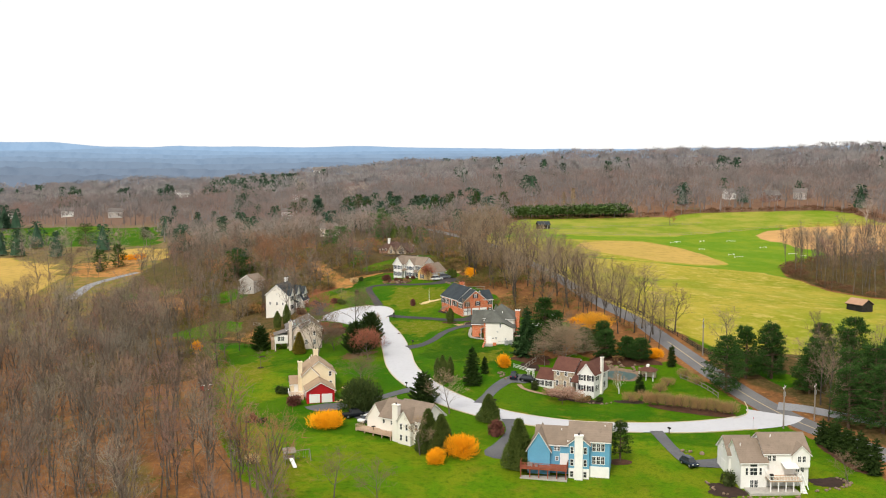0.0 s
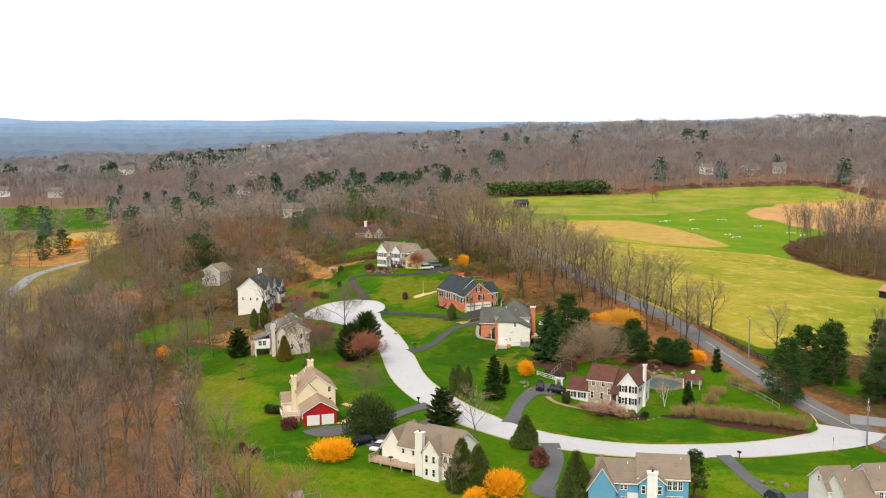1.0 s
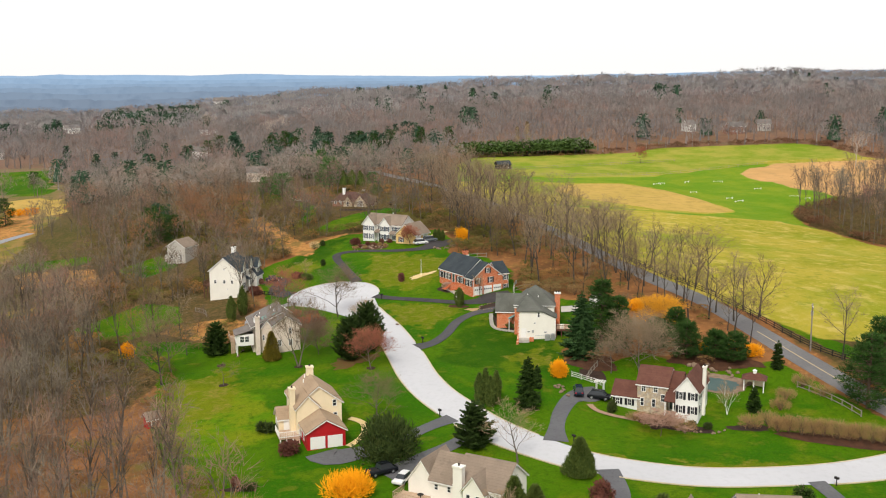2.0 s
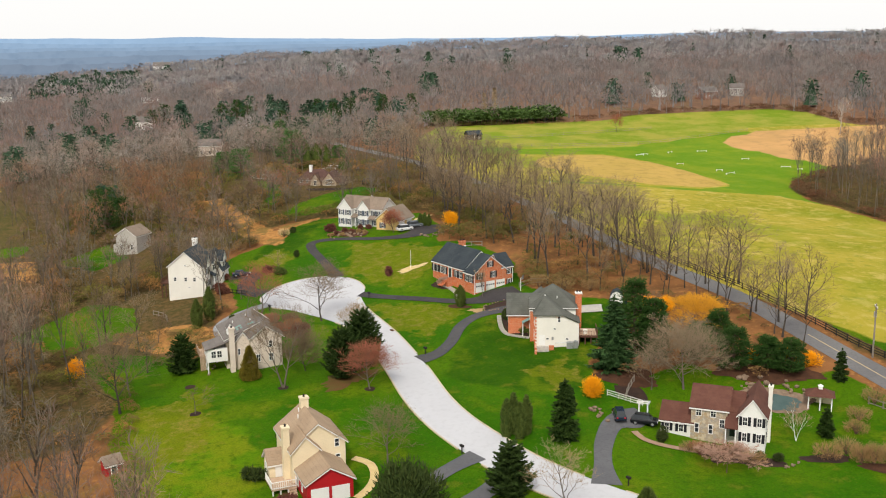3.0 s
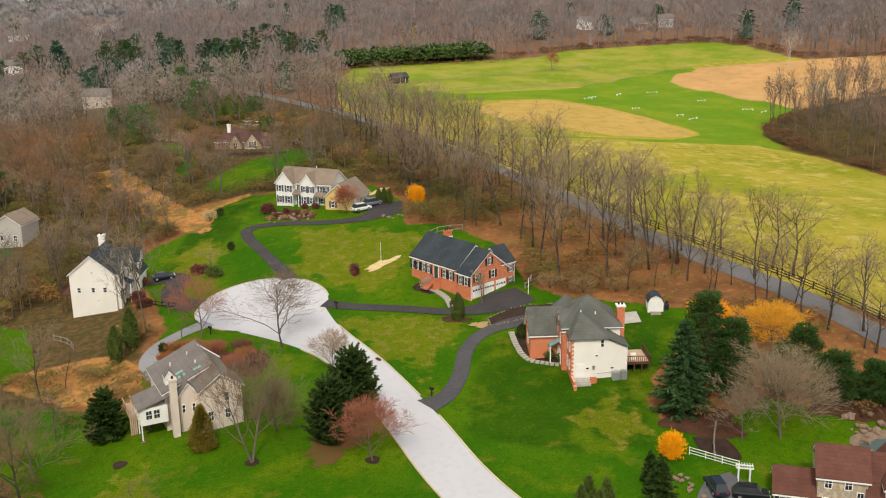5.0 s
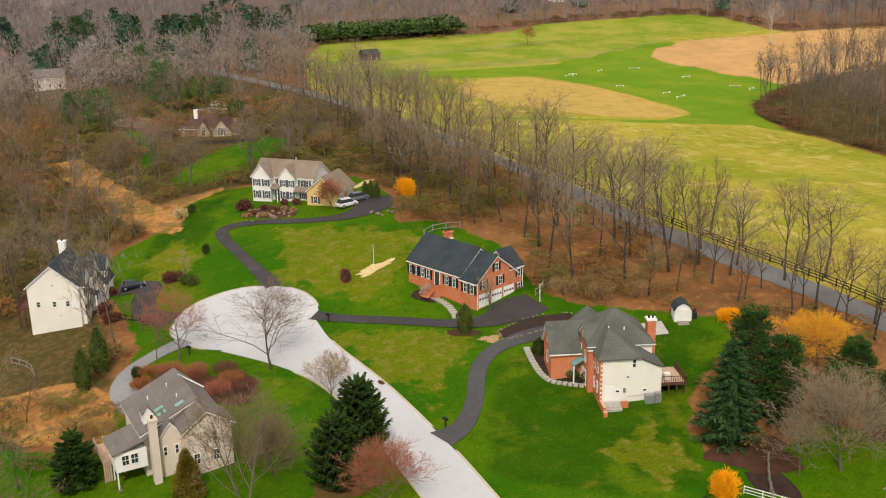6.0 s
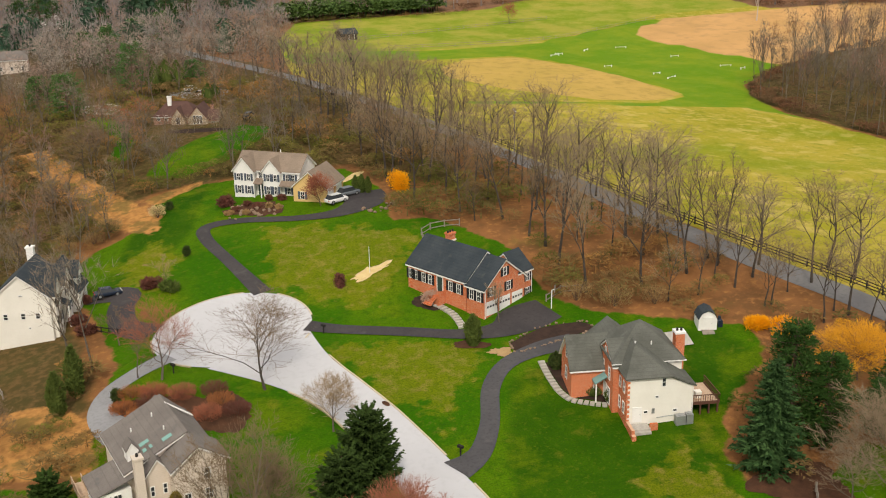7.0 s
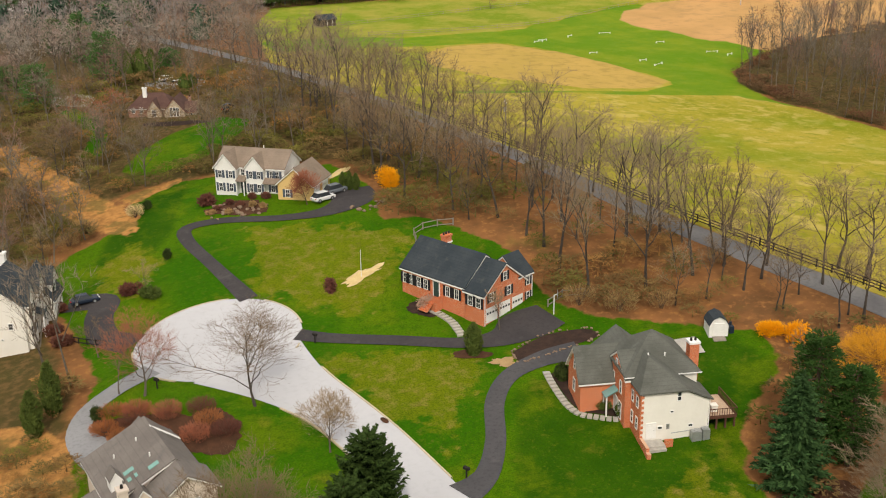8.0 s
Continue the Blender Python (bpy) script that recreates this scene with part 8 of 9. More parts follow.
for poly in STRAWS[:2]:
    e = np.array(poly, float)
    e = e.min(0) + rs.random((90, 2)) * (e.max(0) - e.min(0))
    hem.append(e[inside(poly, e) > 0][:26])
q = np.concatenate(hem)
scatter("edge_brush", "tawny brush along the wood's edge", "brush", thick, q, rs.uniform(1.4, 3.0, len(q)), BRUSH, 28, 0.05, 1.5)
q = np.concatenate(rust)
q = q[rs.permutation(len(q))[:400]]
scatter("copse_brush", "rusty brown brush along the copse's edge", "brush", thick, q, rs.uniform(2.2, 4.2, len(q)), RUSTBRUSH, 31, 0.05, 1.5)


scrub = [dome_template(80 + k, 84, 0.028, 0.9, 0.85) * np.array([1.5, 1.5, 1.0]) - np.array([0, 0, 0.16]) for k in range(6)]
q = wooded(338, 480, (136, 260), 4.2, 19, 3.0, 0.15)
scatter("copse_scrub", "brown and olive scrub below the copse", "brush", scrub, q, rs.uniform(1.8, 4.4, len(q)), SCRUB, 33, 0.04, 1.5)


# ---- the far ridges: glowing backdrop strips with distance haze in their colours ----
def ridge(name, y, base, tops, cols, x0, x1, seed, rough=2.0):
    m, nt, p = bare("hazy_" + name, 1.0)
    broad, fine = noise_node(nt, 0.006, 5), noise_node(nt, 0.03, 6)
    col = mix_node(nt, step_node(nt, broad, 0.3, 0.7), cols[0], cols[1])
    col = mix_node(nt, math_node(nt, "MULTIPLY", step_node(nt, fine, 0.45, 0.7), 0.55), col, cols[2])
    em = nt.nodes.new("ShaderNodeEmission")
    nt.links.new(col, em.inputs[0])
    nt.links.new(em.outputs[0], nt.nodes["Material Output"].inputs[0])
    sh, n = Shape(), 420
    for k in range(n + 1):
        x = x0 + (x1 - x0) * k / n
        t = np.interp(x, [a for a, b in tops], [b for a, b in tops]) + 5 * noise.noise((x * 0.004, seed, 0)) + rough * noise.noise((x * 0.03, seed, 4)) + rough * 0.6 * noise.noise((x * 0.09, seed, 9))
        sh.v += [(x, y - 160, base), (x, y, t), (x, y + 120, base - 20)]
    sh.f = [(3 * k + j, 3 * k + 3 + j, 3 * k + 4 + j, 3 * k + 1 + j) for k in range(n) for j in (0, 1)]
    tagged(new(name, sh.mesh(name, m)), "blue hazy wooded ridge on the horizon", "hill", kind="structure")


TOPS = [[(-2900, 80), (-2250, 88), (-1950, 106), (-1720, 104), (-1500, 84), (-1290, 80), (-1160, 90), (-950, 82), (-300, 84), (100, 76), (900, 72), (1800, 88), (4400, 98)], [(-2600, 72), (-1800, 64), (-1200, 72), (-700, 58), (0, 64), (4000, 60)],
        [(-2300, 54), (-1500, 60), (-1000, 48), (-500, 46), (100, 54), (3400, 44)], [(-2100, 44), (-1300, 40), (-800, 36), (-300, 38), (200, 44), (2800, 34)],
        [(-1900, 30), (-1100, 32), (-700, 22), (-300, 26), (200, 34), (2400, 24)], [(-1700, 20), (-1000, 18), (-500, 12), (-200, 16), (200, 24), (2100, 18)], [(-1600, 10), (-900, 9), (-500, 4), (-200, 8), (200, 16), (1700, 10)]]
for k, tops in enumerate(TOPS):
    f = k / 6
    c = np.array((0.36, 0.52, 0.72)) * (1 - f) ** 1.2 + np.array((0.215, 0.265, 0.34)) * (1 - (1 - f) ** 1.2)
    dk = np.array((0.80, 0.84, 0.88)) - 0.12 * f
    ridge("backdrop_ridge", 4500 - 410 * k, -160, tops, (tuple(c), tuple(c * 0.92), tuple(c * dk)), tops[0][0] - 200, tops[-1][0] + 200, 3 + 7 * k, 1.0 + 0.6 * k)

# ---- fences, poles, sheds and other outdoor things ----
def rail_fence(label, pts, mat, step=2.4, high=1.3, rails=3, group="fences", slim=0.08):
    line = smooth_line([(x, y, 0) for x, y in pts], 0.4)[:, :2]
    along = np.r_[0, np.cumsum(np.linalg.norm(np.diff(line, axis=0), axis=1))]
    n = max(2, int(along[-1] / step))
    at = [(float(np.interp(k * along[-1] / n, along, line[:, 0])), float(np.interp(k * along[-1] / n, along, line[:, 1]))) for k in range(n + 1)]
    x0, y0 = at[0]
    z0 = ground(x0, y0)
    ob = thing("fence", label, "fence", x0, y0, z0, 0, group)
    post = cached(("post", mat.name, high, slim), lambda: Shape().box(-slim, slim, -slim, slim, -0.3, high).mesh("post", mat))
    zs = heights(at)
    for (x, y), z in zip(at, zs):
        part("post", post, None, ob, "", pose(x - x0, y - y0, z - z0))
    for k in range(n):
        (xa, ya), (xb, yb) = at[k], at[k + 1]
        d = math.hypot(xb - xa, yb - ya)
        nx, ny = -(yb - ya) / d * 0.03, (xb - xa) / d * 0.03
        for r in range(rails):
            sh = Shape()
            h = high * (0.25 + 0.68 * r / max(1, rails - 1))
            a, b = (xa - x0, ya - y0, zs[k] - z0 + h), (xb - x0, yb - y0, zs[k + 1] - z0 + h)
            sh.slab([(a[0] - nx, a[1] - ny, a[2]), (b[0] - nx, b[1] - ny, b[2]), (b[0] + nx, b[1] + ny, b[2]), (a[0] + nx, a[1] + ny, a[2])], slim * 1.75)
            part("rail", sh, mat, ob)
    return ob


rail_fence("black three-rail paddock fence along the road", [(72, 247), (66.3, 254.5), (61.5, 268), (57.5, 282), (53.5, 296), (50.8, 307), (46.6, 326), (42.6, 352), (37.5, 384), (32, 415)], WOODBLACK)
rail_fence("dark paddock fence across the upper meadow", [(47, 548), (70, 552), (91, 559), (118, 566), (146, 572)], WOODGREY, 6.0, 1.2, 2, slim=0.05)
rail_fence("dark paddock fence below the upper meadow", [(62, 524), (90, 525), (120, 529), (134, 533), (160, 545), (188, 556)], WOODGREY, 6.0, 1.2, 2, slim=0.05)
rail_fence("white three-rail fence beside the driveway", [(17.6, 249.4), (19.8, 247.6), (22.2, 245.8)], TRIM, 1.8, 1.05, slim=0.035)
rail_fence("grey split-rail fence behind the house", [(6.2, 326.5), (7.2, 329.6), (10.5, 330.2), (13.5, 329.4)], WOODGREY, 2.2, 1.2, 2)
rail_fence("grey split-rail fence beside the bushes", [(57, 240), (59.5, 236.5), (61.5, 232.5), (62.8, 228)], WOODGREY, 2.2, 1.2, 2)
rail_fence("weathered fence along the mulched slope", [(20, 247.6), (21.5, 250.5), (23.5, 253.5)], WOODGREY, 1.6, 1.2, 2)
rail_fence("grey split-rail fence below the garage", [(15.6, 301), (18.6, 302.4), (21.5, 301.4)], WOODGREY, 2.2, 1.1, 2)
rail_fence("dark low railing beside the porch", [(-44.6, 323.8), (-42.6, 321.6), (-40.4, 319.6)], WOODBLACK, 1.2, 0.9, 2)
rail_fence("old timber fence on the slope", [(-60, 318), (-57.5, 314.5), (-56.5, 311)], WOODGREY, 1.8, 1.1, 2)


def power_pole(x, y, h, yaw, arm=True):
    ob = thing("utility_pole", "grey wooden utility pole with crossarm", "utility pole", x, y, None, yaw, "utility poles")
    part("pole", Shape().beam((0, 0, -0.4), (0, 0, h), 0.17, 0.11, 8), WOODGREY, ob)
    if arm:
        a = part("crossarm", Shape().box(-1.1, 1.1, -0.07, 0.07, h - 0.75, h - 0.58), WOODGREY, ob)
        for u in (-1.0, -0.45, 0.45, 1.0):
            part("insulator", Shape().beam((u, 0, h - 0.58), (u, 0, h - 0.36), 0.05, 0.07, 8), TRIM, a)
    part("transformer", Shape().beam((0.3, 0, h - 2.4), (0.3, 0, h - 1.5), 0.24, 0.24, 10), METAL, ob, "grey drum transformer")


power_pole(71.2, 208.3, 9.2, 60)
power_pole(79.3, 212.8, 8.0, 60)
power_pole(65.6, 253.2, 9.4, 70)
power_pole(39.6, 366, 9.0, 80)


def gambrel_shed():
    h = House("garden_shed", "small white shed with dark barn roof", 30.8, 284.2, ground(30.8, 284.2), -20, "shed", ROOF_SLATE, TRIM)
    z = h.z
    prof = [(-1.2, 1.5), (-0.75, 2.35), (0, 2.75), (0.75, 2.35), (1.2, 1.5)]
    h.box("wall", -1.2, 1.2, 0, 2.4, z - 0.4, z + 1.5, TRIM)
    for y in (0.0, 2.4):
        h.part("gable_end", Shape().add([(x, y, zz) for x, zz in prof], [(0, 1, 2, 3, 4)]), TRIM)
    rf = Shape()
    for (xa, za), (xb, zb) in zip(prof, prof[1:]):
        rf.slab([(xa * 1.06, -0.15, za + 0.1), (xb * 1.06, -0.15, zb + 0.1), (xb * 1.06, 2.55, zb + 0.1), (xa * 1.06, 2.55, za + 0.1)], 0.1)
    h.part("roof", rf, ROOF_SLATE)
    h.door("front", 0, 0, z, 1.3, 1.7, TRIM, "white double shed door")
    h.part("ramp", Shape().slab([(-0.8, -1.0, -0.1), (0.8, -1.0, -0.1), (0.8, 0, 0.12), (-0.8, 0, 0.12)], 0.1), WOODGREY, "timber ramp")
    h.part("stored_things", Shape().box(1.5, 2.1, 0.5, 1.2, -0.2, 1.1).beam((1.9, 1.6, -0.2), (1.9, 1.6, 1.3), 0.25, 0.2, 8), PAINT["navy"], "dark barrel and crate beside the shed")


gambrel_shed()
run_in = House("field_shelter", "black open field shelter with rusty roof", 131.6, 318, ground(131.6, 318), -62, "shed", ROOF_COPPER, WOODBLACK)
run_in.trim, run_in.trim_label = WOODBLACK, "dark board edge"
run_in.gable(-3.0, 3.0, -2.4, 2.4, run_in.z - 0.5, run_in.z + 2.3, run_in.z + 3.7, "x", WOODBLACK, ROOF_COPPER)
# black slabs on the closed front stand in for the shade inside open bays
for u in (-1.6, 1.6):
    run_in.box("doorway", u - 1.1, u + 1.1, -2.46, -2.405, run_in.z, run_in.z + 2.1, RUBBER, "dark panel standing in for the shade of an open bay")
barn = House("field_barn", "small dark barn at the field's far side", 54.5, 552, ground(54.5, 552), 10, "barn", ROOF_SLATE, WOODBLACK)
barn.trim, barn.trim_label = WOODBLACK, "dark board edge"
barn.gable(-3.2, 3.2, -2.5, 2.5, barn.z - 0.5, barn.z + 2.4, barn.z + 3.9, "x", WOODBLACK, ROOF_SLATE)
# a solid black leaf takes the place of the dark opening
barn.door("front", -2.5, 0.8, barn.z, 2.0, 2.3, WOODBLACK, "dark solid leaf standing in for the open barn entrance")
play = House("playhouse", "small red wooden playhouse at the wood's edge", -57.6, 242.4, ground(-57.6, 242.4), 30, "playhouse", ROOF_BROWN, RED)
play.gable(-1.1, 1.1, -1.0, 1.0, play.z - 0.4, play.z + 1.7, play.z + 2.5, "x", RED)
play.door("front", -1.0, 0.0, play.z, 0.7, 1.4, DOORDARK)


def play_set():
    ob = thing("play_set", "weathered timber play tower with slide and swings", "play set", -29.2, 188.0, None, 20)
    for x in (-0.9, 0.9):
        for y in (-0.9, 0.9):
            part("post", Shape().beam((x, y, -0.3), (x * 0.9, y * 0.9, 2.3), 0.08, 0.08, 6), WOODGREY, ob)
    part("platform", Shape().box(-1.0, 1.0, -1.0, 1.0, 1.1, 1.25), WOODGREY, ob)
    part("roof", Shape().slab([(-1.2, -1.2, 2.3), (1.2, -1.2, 2.3), (1.2, 0, 3.1), (-1.2, 0, 3.1)], 0.1).slab([(-1.2, 0, 3.1), (1.2, 0, 3.1), (1.2, 1.2, 2.3), (-1.2, 1.2, 2.3)], 0.1), WOODGREY, ob, "weathered plank roof")
    part("slide", Shape().slab([(-0.1, -1.0, 1.25), (0.6, -1.0, 1.25), (0.9, -3.2, 0.1), (0.2, -3.2, 0.1)], 0.12), TRIM, ob, "pale plastic slide")
    part("swing_beam", Shape().beam((0.9, 0.4, 2.1), (4.2, 0.8, 2.1), 0.08).beam((4.2, -0.4, -0.3), (4.2, 0.8, 2.1), 0.07).beam((4.2, 2.0, -0.3), (4.2, 0.8, 2.1), 0.07), WOODGREY, ob)
    for x in (1.9, 3.1):
        sw = part("swing", Shape().box(x - 0.25, x + 0.25, 0.5, 0.75, 0.55, 0.6), PAINT["navy"], ob)
        part("chain", Shape().beam((x - 0.2, 0.6, 0.6), (x - 0.2, 0.6, 2.1), 0.015, 0.015, 4).beam((x + 0.2, 0.6, 0.6), (x + 0.2, 0.6, 2.1), 0.015, 0.015, 4), METAL, sw)


play_set()


def pool_house():
    h = House("pool_pavilion", "open pool pavilion with red-brown hipped roof", 49.3, 241.0, ground(49.3, 241), -28, "pavilion", ROOF_RUST, TRIM)
    z = h.z
    h.box("back_wall", -1.7, 1.7, 1.0, 1.3, z - 0.3, z + 2.0, CREAM, "cream rear wall")
    for x in (-1.7, 0.0, 1.7):
        h.box("post", x - 0.09, x + 0.09, -1.4, -1.24, z - 0.3, z + 2.0, TRIM)
    rf = Shape()
    e = [(-2.2, -1.8, 2.0), (2.2, -1.8, 2.0), (2.2, 1.8, 2.0), (-2.2, 1.8, 2.0)]
    r = [(-0.6, 0, 3.0), (0.6, 0, 3.0)]
    rf.add(e + r, [(0, 1, 5, 4), (1, 2, 5), (2, 3, 4, 5), (3, 0, 4), (3, 2, 1, 0)])
    h.part("roof", rf, ROOF_RUST)
    h.part("cupola", Shape().box(-0.3, 0.3, -0.3, 0.3, 2.8, 3.3).add([(-0.4, -0.4, 3.3), (0.4, -0.4, 3.3), (0.4, 0.4, 3.3), (-0.4, 0.4, 3.3), (0, 0, 3.6)], [(0, 1, 4), (1, 2, 4), (2, 3, 4), (3, 0, 4)]), TRIM, "white roof cupola")


pool_house()
patch("pool_cover", 43.0, 243.6, 4.2, 2.4, POOLCOVER, 0.22, "green covered garden pool", "pool", -28, "structure", 0.08)
patch("pool_terrace", 43.6, 244.0, 5.6, 3.6, ROCK, 0.13, "pale stone terrace round the pool", "terrace", -28, "structure", 0.06)


def arbor():
    ob = thing("pergola", "white garden pergola beside the driveway", "pergola", 21.4, 243.4, None, -28)
    for x in (-0.65, 0.65):
        for y in (-0.4, 0.4):
            part("post", Shape().box(x - 0.06, x + 0.06, y - 0.06, y + 0.06, -0.3, 1.9), TRIM, ob)
    for y in (-0.4, 0.4):
        part("beam", Shape().box(-1.0, 1.0, y - 0.04, y + 0.04, 1.9, 2.05), TRIM, ob)
    for k in range(7):
        x = -0.9 + k * 0.3
        part("rafter", Shape().box(x - 0.03, x + 0.03, -0.7, 0.7, 2.05, 2.15), TRIM, ob)


arbor()


# ---- cars ----
def car(x, y, yaw, paint, label, kind="suv"):
    ob = thing("car", label, "car", x, y, ground(x, y) + 0.12, yaw, "parked cars")
    ln, wd, hb, ht = {"suv": (4.1, 1.7, 0.9, 1.55), "sedan": (4.1, 1.65, 0.8, 1.32), "pickup": (4.9, 1.8, 0.95, 1.65)}[kind]
    cab = {"suv": (-0.95, 0.6, -0.47, 0.3), "sedan": (-0.7, 0.55, -0.4, 0.22), "pickup": (-0.25, 0.75, -0.18, 0.5)}[kind]
    sh = Shape()
    h, w = ln / 2, wd / 2

    def section(z, x0, x1, hw):
        return [(x0, -hw, z), (x1, -hw, z), (x1, hw, z), (x0, hw, z)]
    rings = [section(0.25, -h + 0.1, h - 0.1, w - 0.08), section(0.45, -h, h, w), section(hb - 0.12, -h, h - 0.06, w), section(hb, -h + 0.12, h - 0.3, w - 0.07)]
    vs = sum(rings, [])
    fs = [(3, 2, 1, 0), (12, 13, 14, 15)] + [(4 * r + k, 4 * r + (k + 1) % 4, 4 * r + 4 + (k + 1) % 4, 4 * r + 4 + k) for r in range(3) for k in range(4)]
    body = part("body", sh.add(vs, fs), PAINT[paint], ob)
    lo, hi = section(hb - 0.01, ln * cab[0] / 2, ln * cab[1] / 2, w - 0.1), section(ht, ln * cab[2] / 1.35 if kind != "pickup" else ln * cab[2] / 2, ln * cab[3] / 2, w - 0.28)
    part("glazing", Shape().add(lo + hi, [(k, (k + 1) % 4, 4 + (k + 1) % 4, 4 + k) for k in range(4)]), GLASS, ob, "dark glazing")
    part("roof", Shape().slab([(q[0], q[1] * 1.02, q[2] + 0.05) for q in hi], 0.07), PAINT[paint], ob)
    if kind == "pickup":
        part("bed", Shape().box(-h + 0.15, -0.3 * h, -w + 0.15, w - 0.15, hb - 0.05, hb + 0.012), RUBBER, ob, "dark open load bed")
    tyre = cached("tyre", lambda: Shape().beam((0, -0.11, 0), (0, 0.11, 0), 0.34, 0.34, 14).mesh("wheel", RUBBER))
    rim = cached("rim", lambda: Shape().beam((0, -0.125, 0), (0, 0.125, 0), 0.2, 0.2, 10).mesh("rim", METAL))
    for sx in (-0.62, 0.62):
        for sy in (-1, 1):
            wh = part("wheel", tyre, None, ob, "", pose(sx * h, sy * (w - 0.1), 0.32))
            part("rim", rim, None, wh)
    for sy in (-1, 1):
        part("headlight", Shape().box(h - 0.12, h + 0.005, sy * (w - 0.35) - 0.16, sy * (w - 0.35) + 0.16, 0.58, 0.74), TRIM, body)
        part("tail_light", Shape().box(-h - 0.005, -h + 0.1, sy * (w - 0.28) - 0.13, sy * (w - 0.28) + 0.13, 0.6, 0.8), RED, body)


car(-2.2, 348.6, 22, "white", "white car parked on the drive", "suv")
car(0.6, 350.9, 22, "grey", "dark grey car parked on the drive", "suv")
car(-42.0, 334.4, 8, "navy", "dark sedan parked by the garage", "sedan")
car(17.2, 242.4, 80, "navy", "dark car parked on the driveway", "suv")
car(20.6, 240.6, -28, "black", "black car parked beside the house", "suv")
car(-19.4, 214.8, 28, "black", "black pickup parked on the driveway", "pickup")
car(-16.4, 211.9, -120, "white", "white car beside the garage", "sedan")
car(46.3, 186.6, -70, "navy", "dark car parked on the driveway", "suv")
car(-11.4, 450.5, 20, "white", "white car parked behind the manor", "suv")
car(-13.2, 461, 25, "white", "white car parked behind the manor", "sedan")
car(-5.6, 415.5, 60, "black", "black car parked beside the manor", "suv")


# ---- small roadside things ----
def mailbox(x, y, yaw):
    ob = thing("mailbox", "dark mailbox on a post beside the lane", "mailbox", x, y, None, yaw, "mailboxes")
    part("post", Shape().box(-0.06, 0.06, -0.06, 0.06, -0.3, 1.05), WOODBLACK, ob)
    part("box", Shape().box(-0.16, 0.16, -0.34, 0.34, 1.05, 1.35), WOODBLACK, ob)


for mx, my in ((-15.0, 307.4), (-8.2, 272.9), (11.6, 222.2), (46.4, 204.2), (-8.6, 234.6), (-35.5, 304.6)):
    mailbox(mx, my, 30)
sign = thing("road_sign", "small red stop sign at the junction", "sign", 64.6, 207.4, None, 70)
part("post", Shape().beam((0, 0, -0.3), (0, 0, 2.4), 0.035, 0.035, 6), METAL, sign)
part("plate", Shape().beam((0, -0.02, 2.3), (0, 0.02, 2.3), 0.38, 0.38, 8), RED, sign)
pole = thing("flagpole", "thin white flagpole on the lawn", "flagpole", -4.4, 320.7)
part("mast", Shape().beam((0, 0, -0.3), (0, 0, 4.2), 0.05, 0.03, 6), TRIM, pole)
hoop = thing("basketball_hoop", "basketball hoop on a white post", "basketball hoop", 15.4, 298.9, None, 60)
part("post", Shape().beam((0, 0, -0.3), (0, 0, 2.7), 0.07, 0.07, 8), TRIM, hoop)
part("backboard", Shape().box(-0.6, 0.6, -0.45, -0.4, 2.5, 3.3), METAL, hoop)
part("arm", Shape().beam((0, 0, 2.7), (0, -0.4, 2.9), 0.05), TRIM, hoop)
drain = patch("drain_grate", -12.6, 286.3, 0.7, 0.35, MULCHRED, 0.13, "rusty drain grate at the kerb", "drain", 105)
for jx, jy, jl in ((113.3, 497.6, 3.4), (129.2, 505.2, 3.0), (144, 506.7, 4.0), (154, 486.8, 3.0), (121.6, 475.3, 2.6), (133.2, 455.6, 5.0), (161.9, 468.2, 3.6), (131.7, 461.9, 2.6), (116, 500, 2.6), (165, 463, 2.6)):
    j = thing("riding_jump", "white low riding jump in the meadow", "riding jump", jx, jy, None, (jx * 13) % 60 - 20, "riding jumps")
    part("rail", Shape().beam((-jl / 2, 0, 0.4), (jl / 2, 0, 0.4), 0.07, 0.07, 6), TRIM, j)
    for s in (-1, 1):
        part("stand", Shape().box(s * jl / 2 - 0.06, s * jl / 2 + 0.06, -0.2, 0.2, -0.2, 0.6), TRIM, j)
plant("field_tree", "single small bare tree in the meadow", "tree", bare_meshes(400, 9.0, 7.0, BARKGREY, TWIGRED, thick=0.09, haze=500), 127.1, 567.7)

# ---- beds, paths, stones ----
patch("parking_court", -11.5, 455, 7.0, 9.0, DRIVEPALE, 0.12, "pale gravel parking court behind the manor", "driveway", 20, "structure", 0.08)
patch("manor_terrace", -37.0, 450, 4.5, 9.0, FLAG, 0.12, "pale paved terrace beside the manor", "terrace", 15, "structure", 0.08)
patch("manor_bed", -18.0, 410.6, 7.5, 1.8, MULCH, 0.12, "dark planting bed below the manor", "garden bed", -20, "structure", 0.1)
patch("mulch_bed", -38.2, 296.2, 6.4, 3.4, MULCHRED, 0.14, "red mulch bed planted with shrubs", "garden bed", -25, "structure", 0.12)
patch("mulch_bed", -31.8, 292.5, 4.2, 4.6, MULCHRED, 0.13, "red mulch bed planted with shrubs", "garden bed", 20, "structure", 0.1)
patch("mulch_bed", -22.6, 264.4, 5.0, 2.8, NEEDLEBED, 0.1, "reddish mulch below the conifers", "garden bed", 30, "structure", 0.22)
patch("mulch_bed", 22.8, 255.2, 5.0, 3.6, MULCHRED, 0.14, "reddish needle bed below the pines", "garden bed", -20, "structure", 0.12)
patch("mulch_bed", 45.5, 253.0, 8.5, 4.0, MULCHRED, 0.14, "reddish needle bed below the pines", "garden bed", -25, "structure", 0.12)
